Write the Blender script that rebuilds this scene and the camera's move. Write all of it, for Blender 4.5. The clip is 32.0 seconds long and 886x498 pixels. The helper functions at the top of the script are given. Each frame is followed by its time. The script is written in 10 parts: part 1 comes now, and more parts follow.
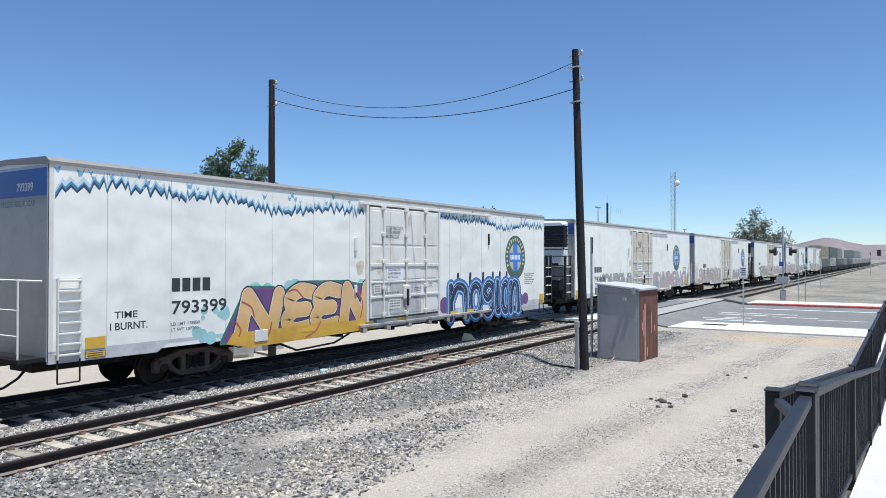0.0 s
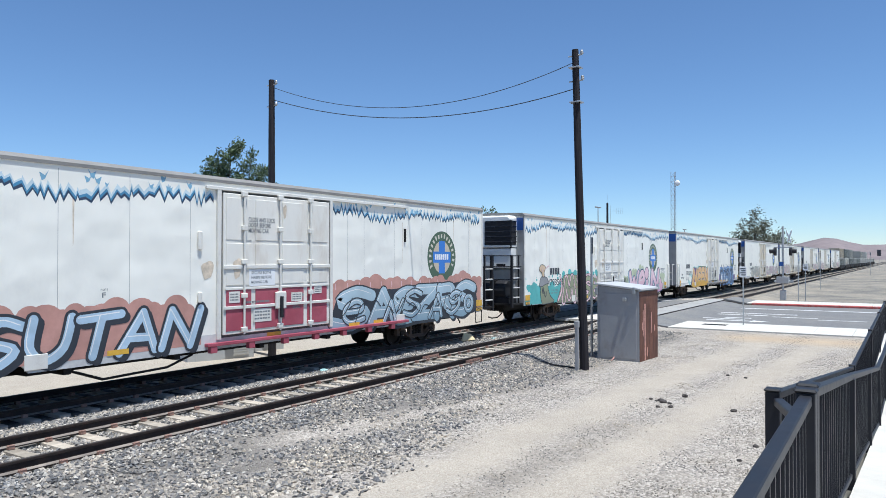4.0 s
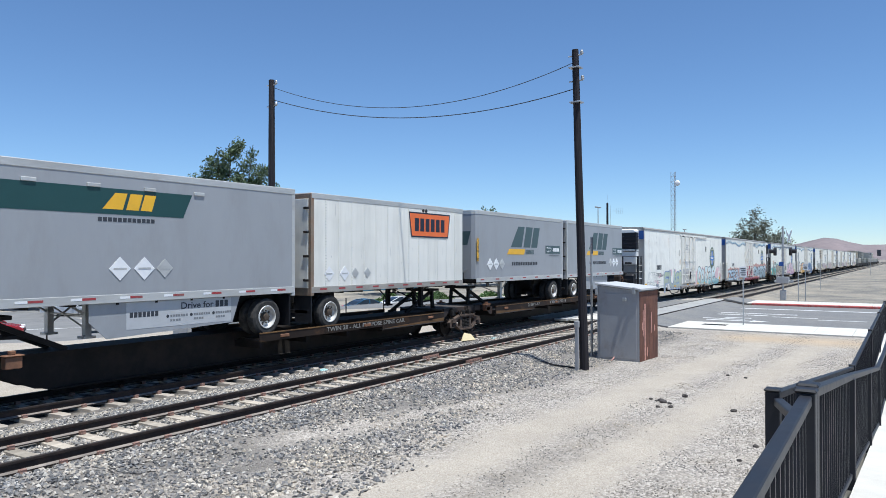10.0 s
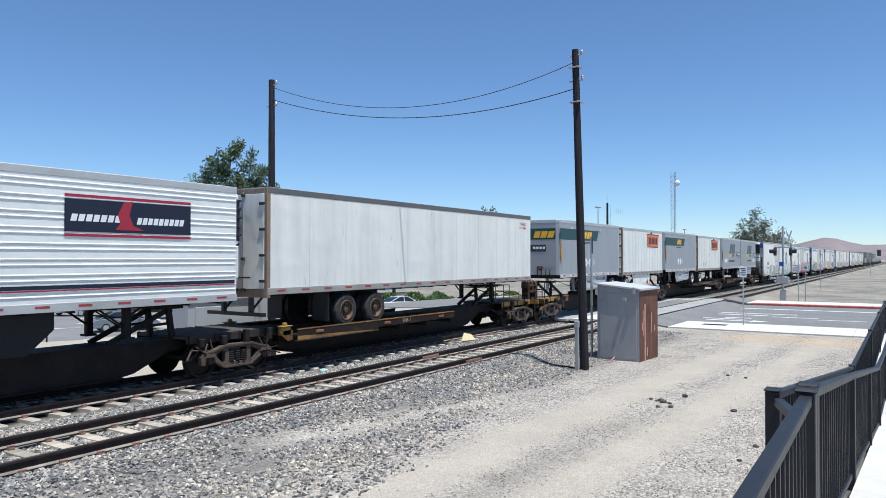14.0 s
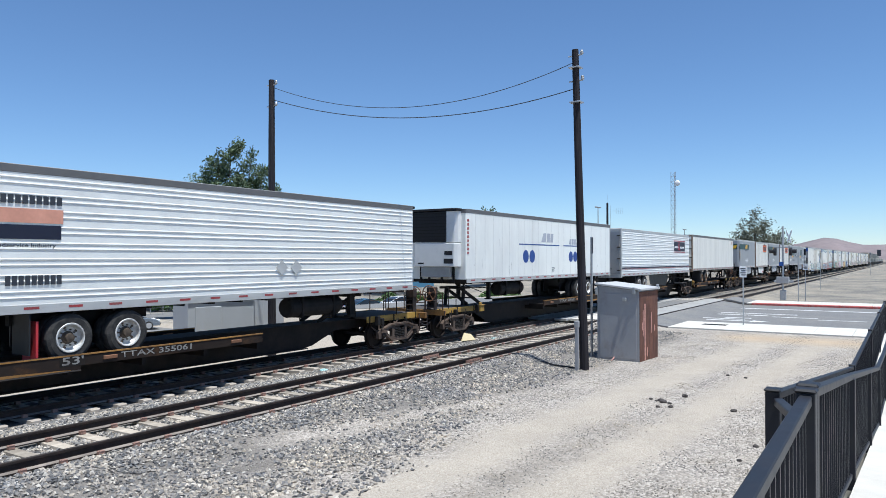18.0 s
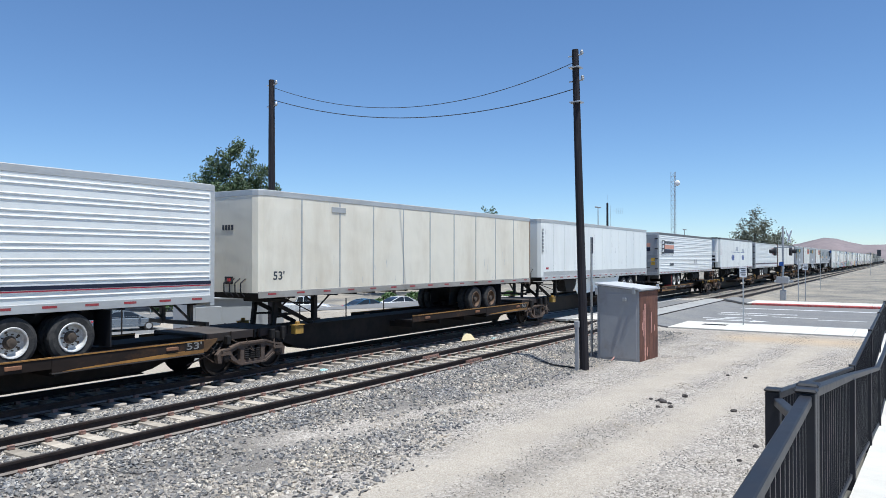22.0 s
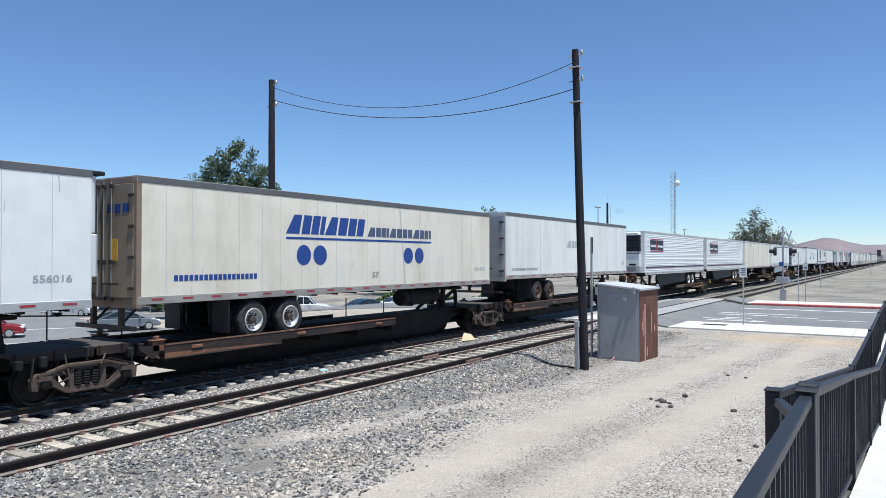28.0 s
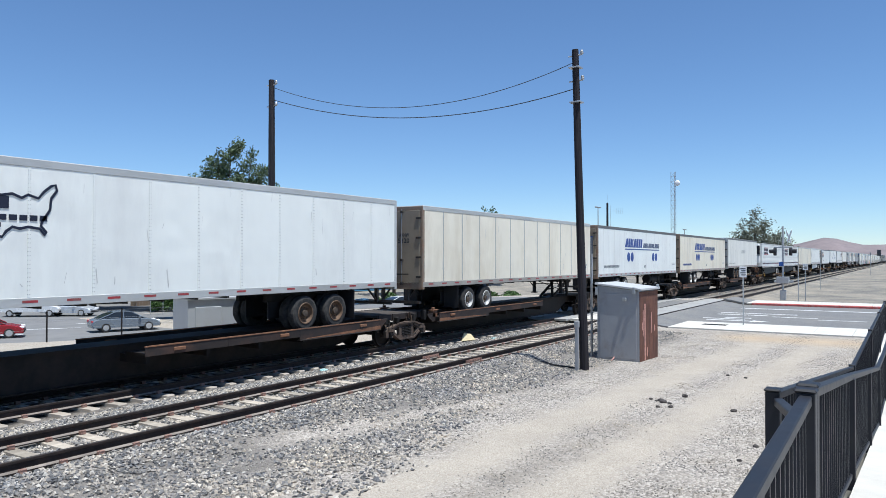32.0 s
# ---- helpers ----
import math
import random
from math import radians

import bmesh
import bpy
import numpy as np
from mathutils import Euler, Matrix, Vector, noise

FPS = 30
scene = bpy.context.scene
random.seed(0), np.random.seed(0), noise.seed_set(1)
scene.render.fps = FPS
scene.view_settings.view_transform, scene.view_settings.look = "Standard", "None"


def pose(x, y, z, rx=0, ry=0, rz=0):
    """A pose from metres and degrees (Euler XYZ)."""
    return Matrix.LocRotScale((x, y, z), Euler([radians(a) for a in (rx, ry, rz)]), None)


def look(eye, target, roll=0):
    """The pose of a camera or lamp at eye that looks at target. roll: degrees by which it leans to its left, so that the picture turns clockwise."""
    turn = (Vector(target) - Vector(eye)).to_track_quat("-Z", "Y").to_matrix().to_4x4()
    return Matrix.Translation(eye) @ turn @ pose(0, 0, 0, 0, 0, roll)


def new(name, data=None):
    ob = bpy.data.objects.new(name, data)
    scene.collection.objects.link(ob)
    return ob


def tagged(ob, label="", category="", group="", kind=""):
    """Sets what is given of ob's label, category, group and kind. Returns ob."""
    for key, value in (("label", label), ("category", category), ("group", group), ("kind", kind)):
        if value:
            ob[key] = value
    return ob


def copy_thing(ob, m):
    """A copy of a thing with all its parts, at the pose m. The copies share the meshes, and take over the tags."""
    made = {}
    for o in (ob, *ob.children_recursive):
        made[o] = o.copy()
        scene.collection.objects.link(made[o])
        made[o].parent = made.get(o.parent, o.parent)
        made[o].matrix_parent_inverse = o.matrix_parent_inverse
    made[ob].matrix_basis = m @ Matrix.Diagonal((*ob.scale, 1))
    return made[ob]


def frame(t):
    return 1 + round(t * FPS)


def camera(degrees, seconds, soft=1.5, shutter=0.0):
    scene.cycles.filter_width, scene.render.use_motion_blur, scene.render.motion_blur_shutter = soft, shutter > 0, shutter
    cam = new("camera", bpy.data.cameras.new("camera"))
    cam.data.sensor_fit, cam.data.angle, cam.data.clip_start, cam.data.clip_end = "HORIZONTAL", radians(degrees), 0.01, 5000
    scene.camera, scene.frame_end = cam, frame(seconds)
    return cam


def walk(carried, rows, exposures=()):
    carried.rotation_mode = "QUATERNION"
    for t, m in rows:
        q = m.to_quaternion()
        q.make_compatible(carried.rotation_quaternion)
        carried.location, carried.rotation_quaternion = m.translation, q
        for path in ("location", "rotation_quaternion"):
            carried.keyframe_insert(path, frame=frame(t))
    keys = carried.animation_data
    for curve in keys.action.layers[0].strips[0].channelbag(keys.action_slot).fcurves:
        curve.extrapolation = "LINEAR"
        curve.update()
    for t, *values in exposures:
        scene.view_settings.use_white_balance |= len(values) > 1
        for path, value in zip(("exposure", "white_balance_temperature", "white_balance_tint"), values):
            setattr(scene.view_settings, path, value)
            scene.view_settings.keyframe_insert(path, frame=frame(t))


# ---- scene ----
# The camera stands on a ramp landing, 3 m above the rail heads, beside the line.
# X runs along the track in the train's direction, Y away from the camera, z = 0 at the rail head.
HEAD = radians(32.75)
EYE = Vector((0.0, 0.0, 3.0))
AIM = EYE + Vector((math.cos(HEAD), math.sin(HEAD), 0.0133)) * 10
cam = camera(63.17, 32.0, soft=0.55)
STAND = look(EYE, AIM, 0.0)
walk(cam, [(0, STAND), (32, STAND)], exposures=[(0, 0.23, 6010, 7), (32, 0.23, 6010, 7)])

SPEED = 11.45          # train, metres a second
TRACK_Y = 15.75        # centre of the train's track
NEAR_Y = 11.8          # centre of the empty track
NEAR_Z = 0.04

# ---- world and sun ----
SUN_DIR = Vector((-0.08, -0.27, 1.0)).normalized()
sun_el = math.asin(SUN_DIR.z)
sun_az = math.atan2(SUN_DIR.x, SUN_DIR.y)
world = bpy.data.worlds.new("sky")
scene.world = world
world.use_nodes = True
wn = world.node_tree
sky = wn.nodes.new("ShaderNodeTexSky")
sky.sky_type = "NISHITA"
sky.sun_disc = False
sky.sun_elevation = sun_el
sky.sun_rotation = sun_az
sky.altitude = 1200
sky.air_density = 1.0
sky.dust_density = 0.0
sky.ozone_density = 7.0
wn.links.new(sky.outputs[0], wn.nodes["Background"].inputs[0])
wn.nodes["Background"].inputs[1].default_value = 0.112
sun = new("sun", bpy.data.lights.new("sun", "SUN"))
sun.data.energy = 5.0
sun.data.angle = radians(0.5)
sun.data.color = (1.0, 0.965, 0.91)
sun.matrix_world = look(SUN_DIR * 100, (0, 0, 0))


# ---- materials ----
def node(nt, kind, **values):
    n = nt.nodes.new("ShaderNode" + kind)
    for k, v in values.items():
        n.inputs[k].default_value = v
    return n


def mat(name, base, rough=0.6, metal=0.0, var=0.12, scale=1.5, bump=0.0, bscale=40.0, dirt=None, amount=0.4, dscale=0.9, stretch=(1, 1, 1), rand=0.0, bdist=0.02):
    """A surface with grain, a patchy second colour for dirt or wear, and fine relief."""
    m = bpy.data.materials.new(name)
    m.use_nodes = True
    nt = m.node_tree
    b = nt.nodes["Principled BSDF"]
    b.inputs["Metallic"].default_value = metal
    co = node(nt, "TexCoord")
    mp = node(nt, "Mapping")
    mp.inputs["Scale"].default_value = stretch
    nt.links.new(co.outputs["Object"], mp.inputs["Vector"])
    n1 = node(nt, "TexNoise", Scale=scale, Detail=6.0, Roughness=0.65)
    nt.links.new(mp.outputs[0], n1.inputs["Vector"])
    r = node(nt, "ValToRGB")
    lo, hi = [max(0, c * (1 - var)) for c in base], [min(1, c * (1 + var)) for c in base]
    r.color_ramp.elements[0].position, r.color_ramp.elements[1].position = 0.3, 0.7
    r.color_ramp.elements[0].color, r.color_ramp.elements[1].color = (*lo, 1), (*hi, 1)
    nt.links.new(n1.outputs["Fac"], r.inputs["Fac"])
    out = r.outputs["Color"]
    if dirt:
        n2 = node(nt, "TexNoise", Scale=dscale, Detail=8.0, Roughness=0.7)
        nt.links.new(mp.outputs[0], n2.inputs["Vector"])
        r2 = node(nt, "ValToRGB")
        r2.color_ramp.elements[0].position, r2.color_ramp.elements[1].position = 0.62 - amount * 0.4, 0.85 - amount * 0.2
        r2.color_ramp.elements[0].color, r2.color_ramp.elements[1].color = (0, 0, 0, 1), (0.85, 0.85, 0.85, 1)
        nt.links.new(n2.outputs["Fac"], r2.inputs["Fac"])
        mx = node(nt, "Mix")
        mx.data_type = "RGBA"
        nt.links.new(r2.outputs["Color"], mx.inputs[0])
        nt.links.new(out, mx.inputs[6])
        mx.inputs[7].default_value = (*dirt, 1)
        out = mx.outputs[2]
    if rand:
        oi = node(nt, "ObjectInfo")
        mr = node(nt, "MapRange")
        mr.inputs["To Min"].default_value, mr.inputs["To Max"].default_value = 1 - rand, 1 + rand
        nt.links.new(oi.outputs["Random"], mr.inputs["Value"])
        hs = node(nt, "HueSaturation")
        nt.links.new(mr.outputs[0], hs.inputs["Value"])
        nt.links.new(out, hs.inputs["Color"])
        out = hs.outputs["Color"]
    nt.links.new(out, b.inputs["Base Color"])
    rr = node(nt, "MapRange")
    rr.inputs["To Min"].default_value, rr.inputs["To Max"].default_value = max(0.02, rough - 0.1), min(1, rough + 0.12)
    nt.links.new(n1.outputs["Fac"], rr.inputs["Value"])
    nt.links.new(rr.outputs[0], b.inputs["Roughness"])
    if bump:
        n3 = node(nt, "TexNoise", Scale=bscale, Detail=4.0 if bscale > 5 else 1.0)
        nt.links.new(co.outputs["Object"], n3.inputs["Vector"])
        bp = node(nt, "Bump", Strength=min(1, bump), Distance=bdist)
        nt.links.new(n3.outputs["Fac"], bp.inputs["Height"])
        nt.links.new(bp.outputs[0], b.inputs["Normal"])
    return m


def plain(name, base, rough=0.5, metal=0.0):
    return mat(name, base, rough, metal, var=0.07, scale=3.0)


def ground_material():
    """Desert ground: grey gravel, a tan two-wheel track worn beside the line, dry earth farther off."""
    m = bpy.data.materials.new("gravel_and_dirt")
    m.use_nodes = True
    nt = m.node_tree
    b = nt.nodes["Principled BSDF"]
    b.inputs["Roughness"].default_value = 0.95
    co = node(nt, "TexCoord")
    v = node(nt, "TexVoronoi", Scale=26.0)
    v2 = node(nt, "TexVoronoi", Scale=60.0)
    for x in (v, v2):
        nt.links.new(co.outputs["Object"], x.inputs["Vector"])
    sep = node(nt, "SeparateColor")
    nt.links.new(v.outputs["Color"], sep.inputs[0])
    sep2 = node(nt, "SeparateColor")
    nt.links.new(v2.outputs["Color"], sep2.inputs[0])
    r = node(nt, "ValToRGB")
    r.color_ramp.elements[0].color, r.color_ramp.elements[1].color = (0.17, 0.154, 0.138, 1), (0.60, 0.55, 0.49, 1)
    e = r.color_ramp.elements.new(0.5)
    e.color = (0.36, 0.325, 0.287, 1)
    nt.links.new(sep.outputs[0], r.inputs["Fac"])
    rd = node(nt, "ValToRGB")
    rd.color_ramp.elements[0].color, rd.color_ramp.elements[1].color = (0.355, 0.308, 0.250, 1), (0.525, 0.472, 0.398, 1)
    nt.links.new(sep2.outputs[0], rd.inputs["Fac"])
    # where the dirt lies: two worn wheel lines beside the track and patches by chance
    sx = node(nt, "SeparateXYZ")
    nt.links.new(co.outputs["Object"], sx.inputs[0])
    n = node(nt, "TexNoise", Scale=0.22, Detail=10.0, Roughness=0.7)
    nt.links.new(co.outputs["Object"], n.inputs["Vector"])
    n2 = node(nt, "TexNoise", Scale=1.6, Detail=8.0, Roughness=0.7)
    nt.links.new(co.outputs["Object"], n2.inputs["Vector"])

    def math_(op, a, c, clamp=False):
        q = nt.nodes.new("ShaderNodeMath")
        q.operation = op
        q.use_clamp = clamp
        for i, k in enumerate((a, c)):
            if isinstance(k, (int, float)):
                q.inputs[i].default_value = k
            else:
                nt.links.new(k, q.inputs[i])
        return q.outputs[0]

    slant = math_("ADD", sx.outputs["Y"], math_("MULTIPLY", sx.outputs["X"], 0.065))
    wander = math_("ADD", slant, math_("MULTIPLY", math_("SUBTRACT", n.outputs["Fac"], 0.5), 1.1))
    band = None
    for centre, width in ((6.93, 0.95), (4.9, 0.8)):
        d = math_("ABSOLUTE", math_("SUBTRACT", wander, centre), 0)
        w = math_("SUBTRACT", 1.0, math_("DIVIDE", d, width), True)
        w = math_("MULTIPLY", w, math_("MULTIPLY", math_("SUBTRACT", 34.0, sx.outputs["X"]), 0.25, True))
        band = w if band is None else math_("MAXIMUM", band, w)
    patch = math_("ADD", math_("MULTIPLY", band, 1.1), math_("MULTIPLY", math_("SUBTRACT", n2.outputs["Fac"], 0.36), 1.6))
    far = math_("MULTIPLY", math_("SUBTRACT", sx.outputs["Y"], 17.6), 0.9, True)
    far2 = math_("MULTIPLY", math_("SUBTRACT", math_("ABSOLUTE", sx.outputs["X"], 0), 300.0), 0.004, True)
    # a sandy strip beside the pavement
    sand = math_("SUBTRACT", 1.0, math_("DIVIDE", math_("ABSOLUTE", math_("SUBTRACT", sx.outputs["X"], math_("ADD", 31.6, n2.outputs["Fac"])), 0), 1.6), True)
    sand = math_("MULTIPLY", sand, math_("MULTIPLY", math_("SUBTRACT", 7.2, sx.outputs["Y"]), 0.8, True))
    yard = math_("MULTIPLY", math_("SUBTRACT", 60.0, sx.outputs["X"]), 0.1, True)
    patch = math_("MULTIPLY", patch, math_("ADD", math_("MULTIPLY", yard, 0.75), 0.25))
    patch = math_("MAXIMUM", patch, math_("MULTIPLY", sand, 1.6))
    mask = math_("MAXIMUM", math_("MAXIMUM", patch, far), far2, True)
    mx = node(nt, "Mix")
    mx.data_type = "RGBA"
    nt.links.new(mask, mx.inputs[0])
    nt.links.new(r.outputs[0], mx.inputs[6])
    nt.links.new(rd.outputs[0], mx.inputs[7])
    ms = node(nt, "Mix")
    ms.data_type = "RGBA"
    nt.links.new(math_("MULTIPLY", sand, 0.9, True), ms.inputs[0])
    nt.links.new(mx.outputs[2], ms.inputs[6])
    ms.inputs[7].default_value = (0.47, 0.365, 0.25, 1)
    mx = ms
    # darker loose stone between the two wheel lines
    mid = math_("SUBTRACT", 1.0, math_("DIVIDE", math_("ABSOLUTE", math_("SUBTRACT", wander, 5.75), 0), 0.6), True)
    mid = math_("MULTIPLY", mid, math_("MULTIPLY", math_("SUBTRACT", 17.0, sx.outputs["X"]), 0.2, True))
    mm = node(nt, "Mix")
    mm.data_type = "RGBA"
    nt.links.new(math_("MULTIPLY", mid, math_("ADD", 0.1, n2.outputs["Fac"]), True), mm.inputs[0])
    nt.links.new(mx.outputs[2], mm.inputs[6])
    mm.inputs[7].default_value = (0.27, 0.238, 0.20, 1)
    mx = mm
    beyond = node(nt, "Mix")
    beyond.data_type = "RGBA"
    nt.links.new(math_("MULTIPLY", math_("MULTIPLY", math_("SUBTRACT", sx.outputs["X"], 56.5), 0.3, True), math_("ADD", 0.4, n2.outputs["Fac"]), True), beyond.inputs[0])
    nt.links.new(mx.outputs[2], beyond.inputs[6])
    dry = node(nt, "TexNoise", Scale=0.16, Detail=12.0, Roughness=0.78)
    nt.links.new(co.outputs["Object"], dry.inputs["Vector"])
    dr = node(nt, "ValToRGB")
    dr.color_ramp.elements[0].position, dr.color_ramp.elements[1].position = 0.40, 0.60
    dr.color_ramp.elements[0].color, dr.color_ramp.elements[1].color = (0.14, 0.137, 0.125, 1), (0.35, 0.31, 0.245, 1)
    nt.links.new(dry.outputs["Fac"], dr.inputs["Fac"])
    nt.links.new(dr.outputs[0], beyond.inputs[7])
    mx = beyond
    # dark fines between the ballast stones
    bed = math_("MULTIPLY", math_("MULTIPLY", math_("SUBTRACT", sx.outputs["Y"], 7.6), 0.8, True), math_("MULTIPLY", math_("SUBTRACT", 14.7, sx.outputs["Y"]), 3.0, True))
    bed = math_("MULTIPLY", bed, math_("MULTIPLY", math_("SUBTRACT", 33.0, sx.outputs["X"]), 0.3, True))
    bed = math_("MULTIPLY", bed, math_("ADD", 0.25, n2.outputs["Fac"]), True)
    bare = math_("SUBTRACT", 1.0, math_("DIVIDE", math_("ABSOLUTE", math_("SUBTRACT", math_("ADD", sx.outputs["Y"], math_("MULTIPLY", sx.outputs["X"], 0.22)), 11.62), 0), 0.75), True)
    bare = math_("MULTIPLY", bare, math_("MULTIPLY", math_("MULTIPLY", math_("SUBTRACT", sx.outputs["X"], 8.5), 0.5, True), math_("MULTIPLY", math_("SUBTRACT", 17.0, sx.outputs["X"]), 0.5, True)))
    bed = math_("MULTIPLY", bed, math_("SUBTRACT", 1.0, math_("MULTIPLY", bare, 1.6, True), True))
    mb = node(nt, "Mix")
    mb.data_type = "RGBA"
    nt.links.new(bed, mb.inputs[0])
    nt.links.new(mx.outputs[2], mb.inputs[6])
    mb.inputs[7].default_value = (0.14, 0.13, 0.12, 1)
    mx = mb
    # near-black band along the train's track: oily stain with the train's shade painted in
    oil_shade = math_("SUBTRACT", 1.35, math_("ABSOLUTE", math_("SUBTRACT", sx.outputs["Y"], TRACK_Y), 0))
    oil_shade = math_("MULTIPLY", math_("ADD", oil_shade, math_("MULTIPLY", math_("SUBTRACT", n2.outputs["Fac"], 0.5), 0.7)), 2.0, True)
    oil_shade = math_("MULTIPLY", oil_shade, math_("LESS_THAN", math_("ABSOLUTE", math_("SUBTRACT", sx.outputs["X"], 0.0), 0), 300.0))
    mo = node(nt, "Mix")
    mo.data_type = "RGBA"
    nt.links.new(oil_shade, mo.inputs[0])
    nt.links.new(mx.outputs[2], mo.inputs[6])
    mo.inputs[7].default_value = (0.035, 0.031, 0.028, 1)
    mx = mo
    n4 = node(nt, "TexNoise", Scale=0.9, Detail=8.0, Roughness=0.7)
    nt.links.new(co.outputs["Object"], n4.inputs["Vector"])
    r4 = node(nt, "ValToRGB")
    r4.color_ramp.elements[0].color, r4.color_ramp.elements[1].color = (0.70, 0.69, 0.68, 1), (1.10, 1.09, 1.075, 1)
    nt.links.new(n4.outputs["Fac"], r4.inputs["Fac"])
    mul = node(nt, "Mix")
    mul.data_type, mul.blend_type = "RGBA", "MULTIPLY"
    mul.inputs[0].default_value = 1.0
    nt.links.new(mx.outputs[2], mul.inputs[6])
    nt.links.new(r4.outputs[0], mul.inputs[7])
    nt.links.new(mul.outputs[2], b.inputs["Base Color"])
    bp = node(nt, "Bump", Strength=0.6, Distance=0.03)
    bp.invert = True
    nt.links.new(v.outputs["Distance"], bp.inputs["Height"])
    nt.links.new(bp.outputs[0], b.inputs["Normal"])
    return m


M = {}
M["ground"] = ground_material()
M["stone"] = mat("ballast_stone", (0.30, 0.29, 0.28), 0.9, var=0.3, scale=3.0, dirt=(0.42, 0.36, 0.29), amount=0.35, dscale=2.0)
M["asphalt"] = mat("grey_asphalt", (0.17, 0.168, 0.165), 0.9, var=0.14, scale=2.5, bump=0.4, bscale=160, dirt=(0.24, 0.225, 0.2), amount=0.4, dscale=0.4)
M["foam"] = plain("yellowed_foam", (0.72, 0.60, 0.36), 0.8)
M["concrete"] = mat("pale_concrete", (0.58, 0.555, 0.50), 0.85, var=0.08, scale=1.2, bump=0.15, bscale=90, dirt=(0.42, 0.395, 0.35), amount=0.3, dscale=0.7)
# concrete ties under the train, their colour lowered for the shade there
M["tie_dark"] = mat("shade_darkened_tie", (0.36, 0.315, 0.265), 0.9, var=0.25, scale=2, dirt=(0.16, 0.14, 0.12), amount=0.25, dscale=1.0, rand=0.12)
M["tie"] = mat("concrete_tie", (0.43, 0.375, 0.305), 0.9, var=0.2, scale=4, bump=0.2, bscale=60, dirt=(0.20, 0.165, 0.13), amount=0.5, dscale=3, rand=0.25)
M["dust"] = mat("dusty_steel", (0.25, 0.215, 0.185), 0.9, var=0.25, scale=3, dirt=(0.10, 0.08, 0.07), amount=0.4, dscale=2)
M["concrete_grey"] = mat("worn_grey_concrete", (0.33, 0.325, 0.31), 0.88, var=0.1, scale=1.2, dirt=(0.20, 0.19, 0.18), amount=0.35, dscale=0.8, stretch=(0.3, 1, 1))
M["rail"] = mat("brown_rail_steel", (0.036, 0.029, 0.027), 0.6, 0.2, var=0.3, scale=6, dirt=(0.08, 0.05, 0.04), amount=0.3, dscale=5)
M["railtop"] = mat("worn_rail_head", (0.07, 0.06, 0.055), 0.5, 0.5, var=0.1, scale=4)
M["clip"] = mat("rusty_clip", (0.30, 0.18, 0.14), 0.8, var=0.3, scale=5)
M["pole"] = mat("dark_creosoted_wood", (0.026, 0.024, 0.028), 0.85, var=0.4, scale=2.5, bump=0.6, bscale=25, stretch=(4, 4, 0.25), dirt=(0.085, 0.062, 0.05), amount=0.25)
M["wire"] = plain("black_cable", (0.02, 0.02, 0.02))
M["galv"] = mat("galvanised_steel", (0.42, 0.43, 0.44), 0.45, 0.6, var=0.12, scale=5)
M["box_grey"] = mat("weathered_grey_paint", (0.30, 0.305, 0.315), 0.55, var=0.07, scale=2.0, dirt=(0.22, 0.20, 0.185), amount=0.22, dscale=1.4)
M["lid"] = mat("pale_grey_lid_paint", (0.50, 0.50, 0.50), 0.5, var=0.06, scale=2.0)
M["box_rust"] = mat("red_brown_rust", (0.115, 0.046, 0.030), 0.85, var=0.4, scale=3, bump=0.3, bscale=50, dirt=(0.19, 0.085, 0.05), amount=0.45, dscale=3, stretch=(1, 1, 0.3))
M["rust_pale"] = mat("pale_peeling_rust", (0.60, 0.31, 0.25), 0.8, var=0.3, scale=6)
M["fence"] = mat("black_powder_coat", (0.017, 0.018, 0.023), 0.5, var=0.2, scale=6, dirt=(0.03, 0.029, 0.028), amount=0.3, dscale=4)
M["fence"].node_tree.nodes["Principled BSDF"].inputs["Specular IOR Level"].default_value = 0.3
M["white_car"] = mat("white_car_paint", (0.885, 0.86, 0.775), 0.42, var=0.03, scale=0.8, bump=1.0, bscale=1.25, bdist=0.05, dirt=(0.72, 0.70, 0.65), amount=0.30, dscale=0.5, stretch=(1, 1, 0.55))
M["white_trim"] = mat("white_steel_trim", (0.74, 0.715, 0.655), 0.5, var=0.06, scale=3, dirt=(0.50, 0.46, 0.41), amount=0.35, dscale=3)
M["sill_white"] = mat("scuffed_white_sill", (0.58, 0.575, 0.56), 0.6, var=0.1, scale=2.5, dirt=(0.30, 0.29, 0.28), amount=0.45, dscale=1.3)
M["roof_grey"] = mat("dusty_grey_roof", (0.25, 0.24, 0.225), 0.6, 0.2, var=0.12, scale=2, dirt=(0.26, 0.235, 0.21), amount=0.4)
M["door_grey"] = mat("greyed_door_panel", (0.52, 0.51, 0.49), 0.5, var=0.08, scale=2.0, dirt=(0.34, 0.30, 0.26), amount=0.4, dscale=1.5)
M["sill_dirty"] = mat("rust_stained_track", (0.40, 0.365, 0.335), 0.65, var=0.2, scale=3, dirt=(0.15, 0.105, 0.08), amount=0.5, dscale=2.2)
M["gasket"] = plain("dark_rubber_gasket", (0.07, 0.068, 0.065), 0.8)
M["stain"] = mat("brown_grease_stain", (0.64, 0.54, 0.42), 0.6, var=0.3, scale=5)
M["door_white"] = mat("stained_white_door", (0.77, 0.74, 0.67), 0.45, var=0.05, scale=1.5, dirt=(0.55, 0.46, 0.36), amount=0.28, dscale=1.2, stretch=(1, 1, 0.35))
M["under"] = mat("black_underframe", (0.021, 0.0195, 0.019), 0.75, 0.1, var=0.4, scale=3, dirt=(0.03, 0.025, 0.022), amount=0.4, dscale=2)
M["black"] = plain("black_paint", (0.024, 0.024, 0.027), 0.5)
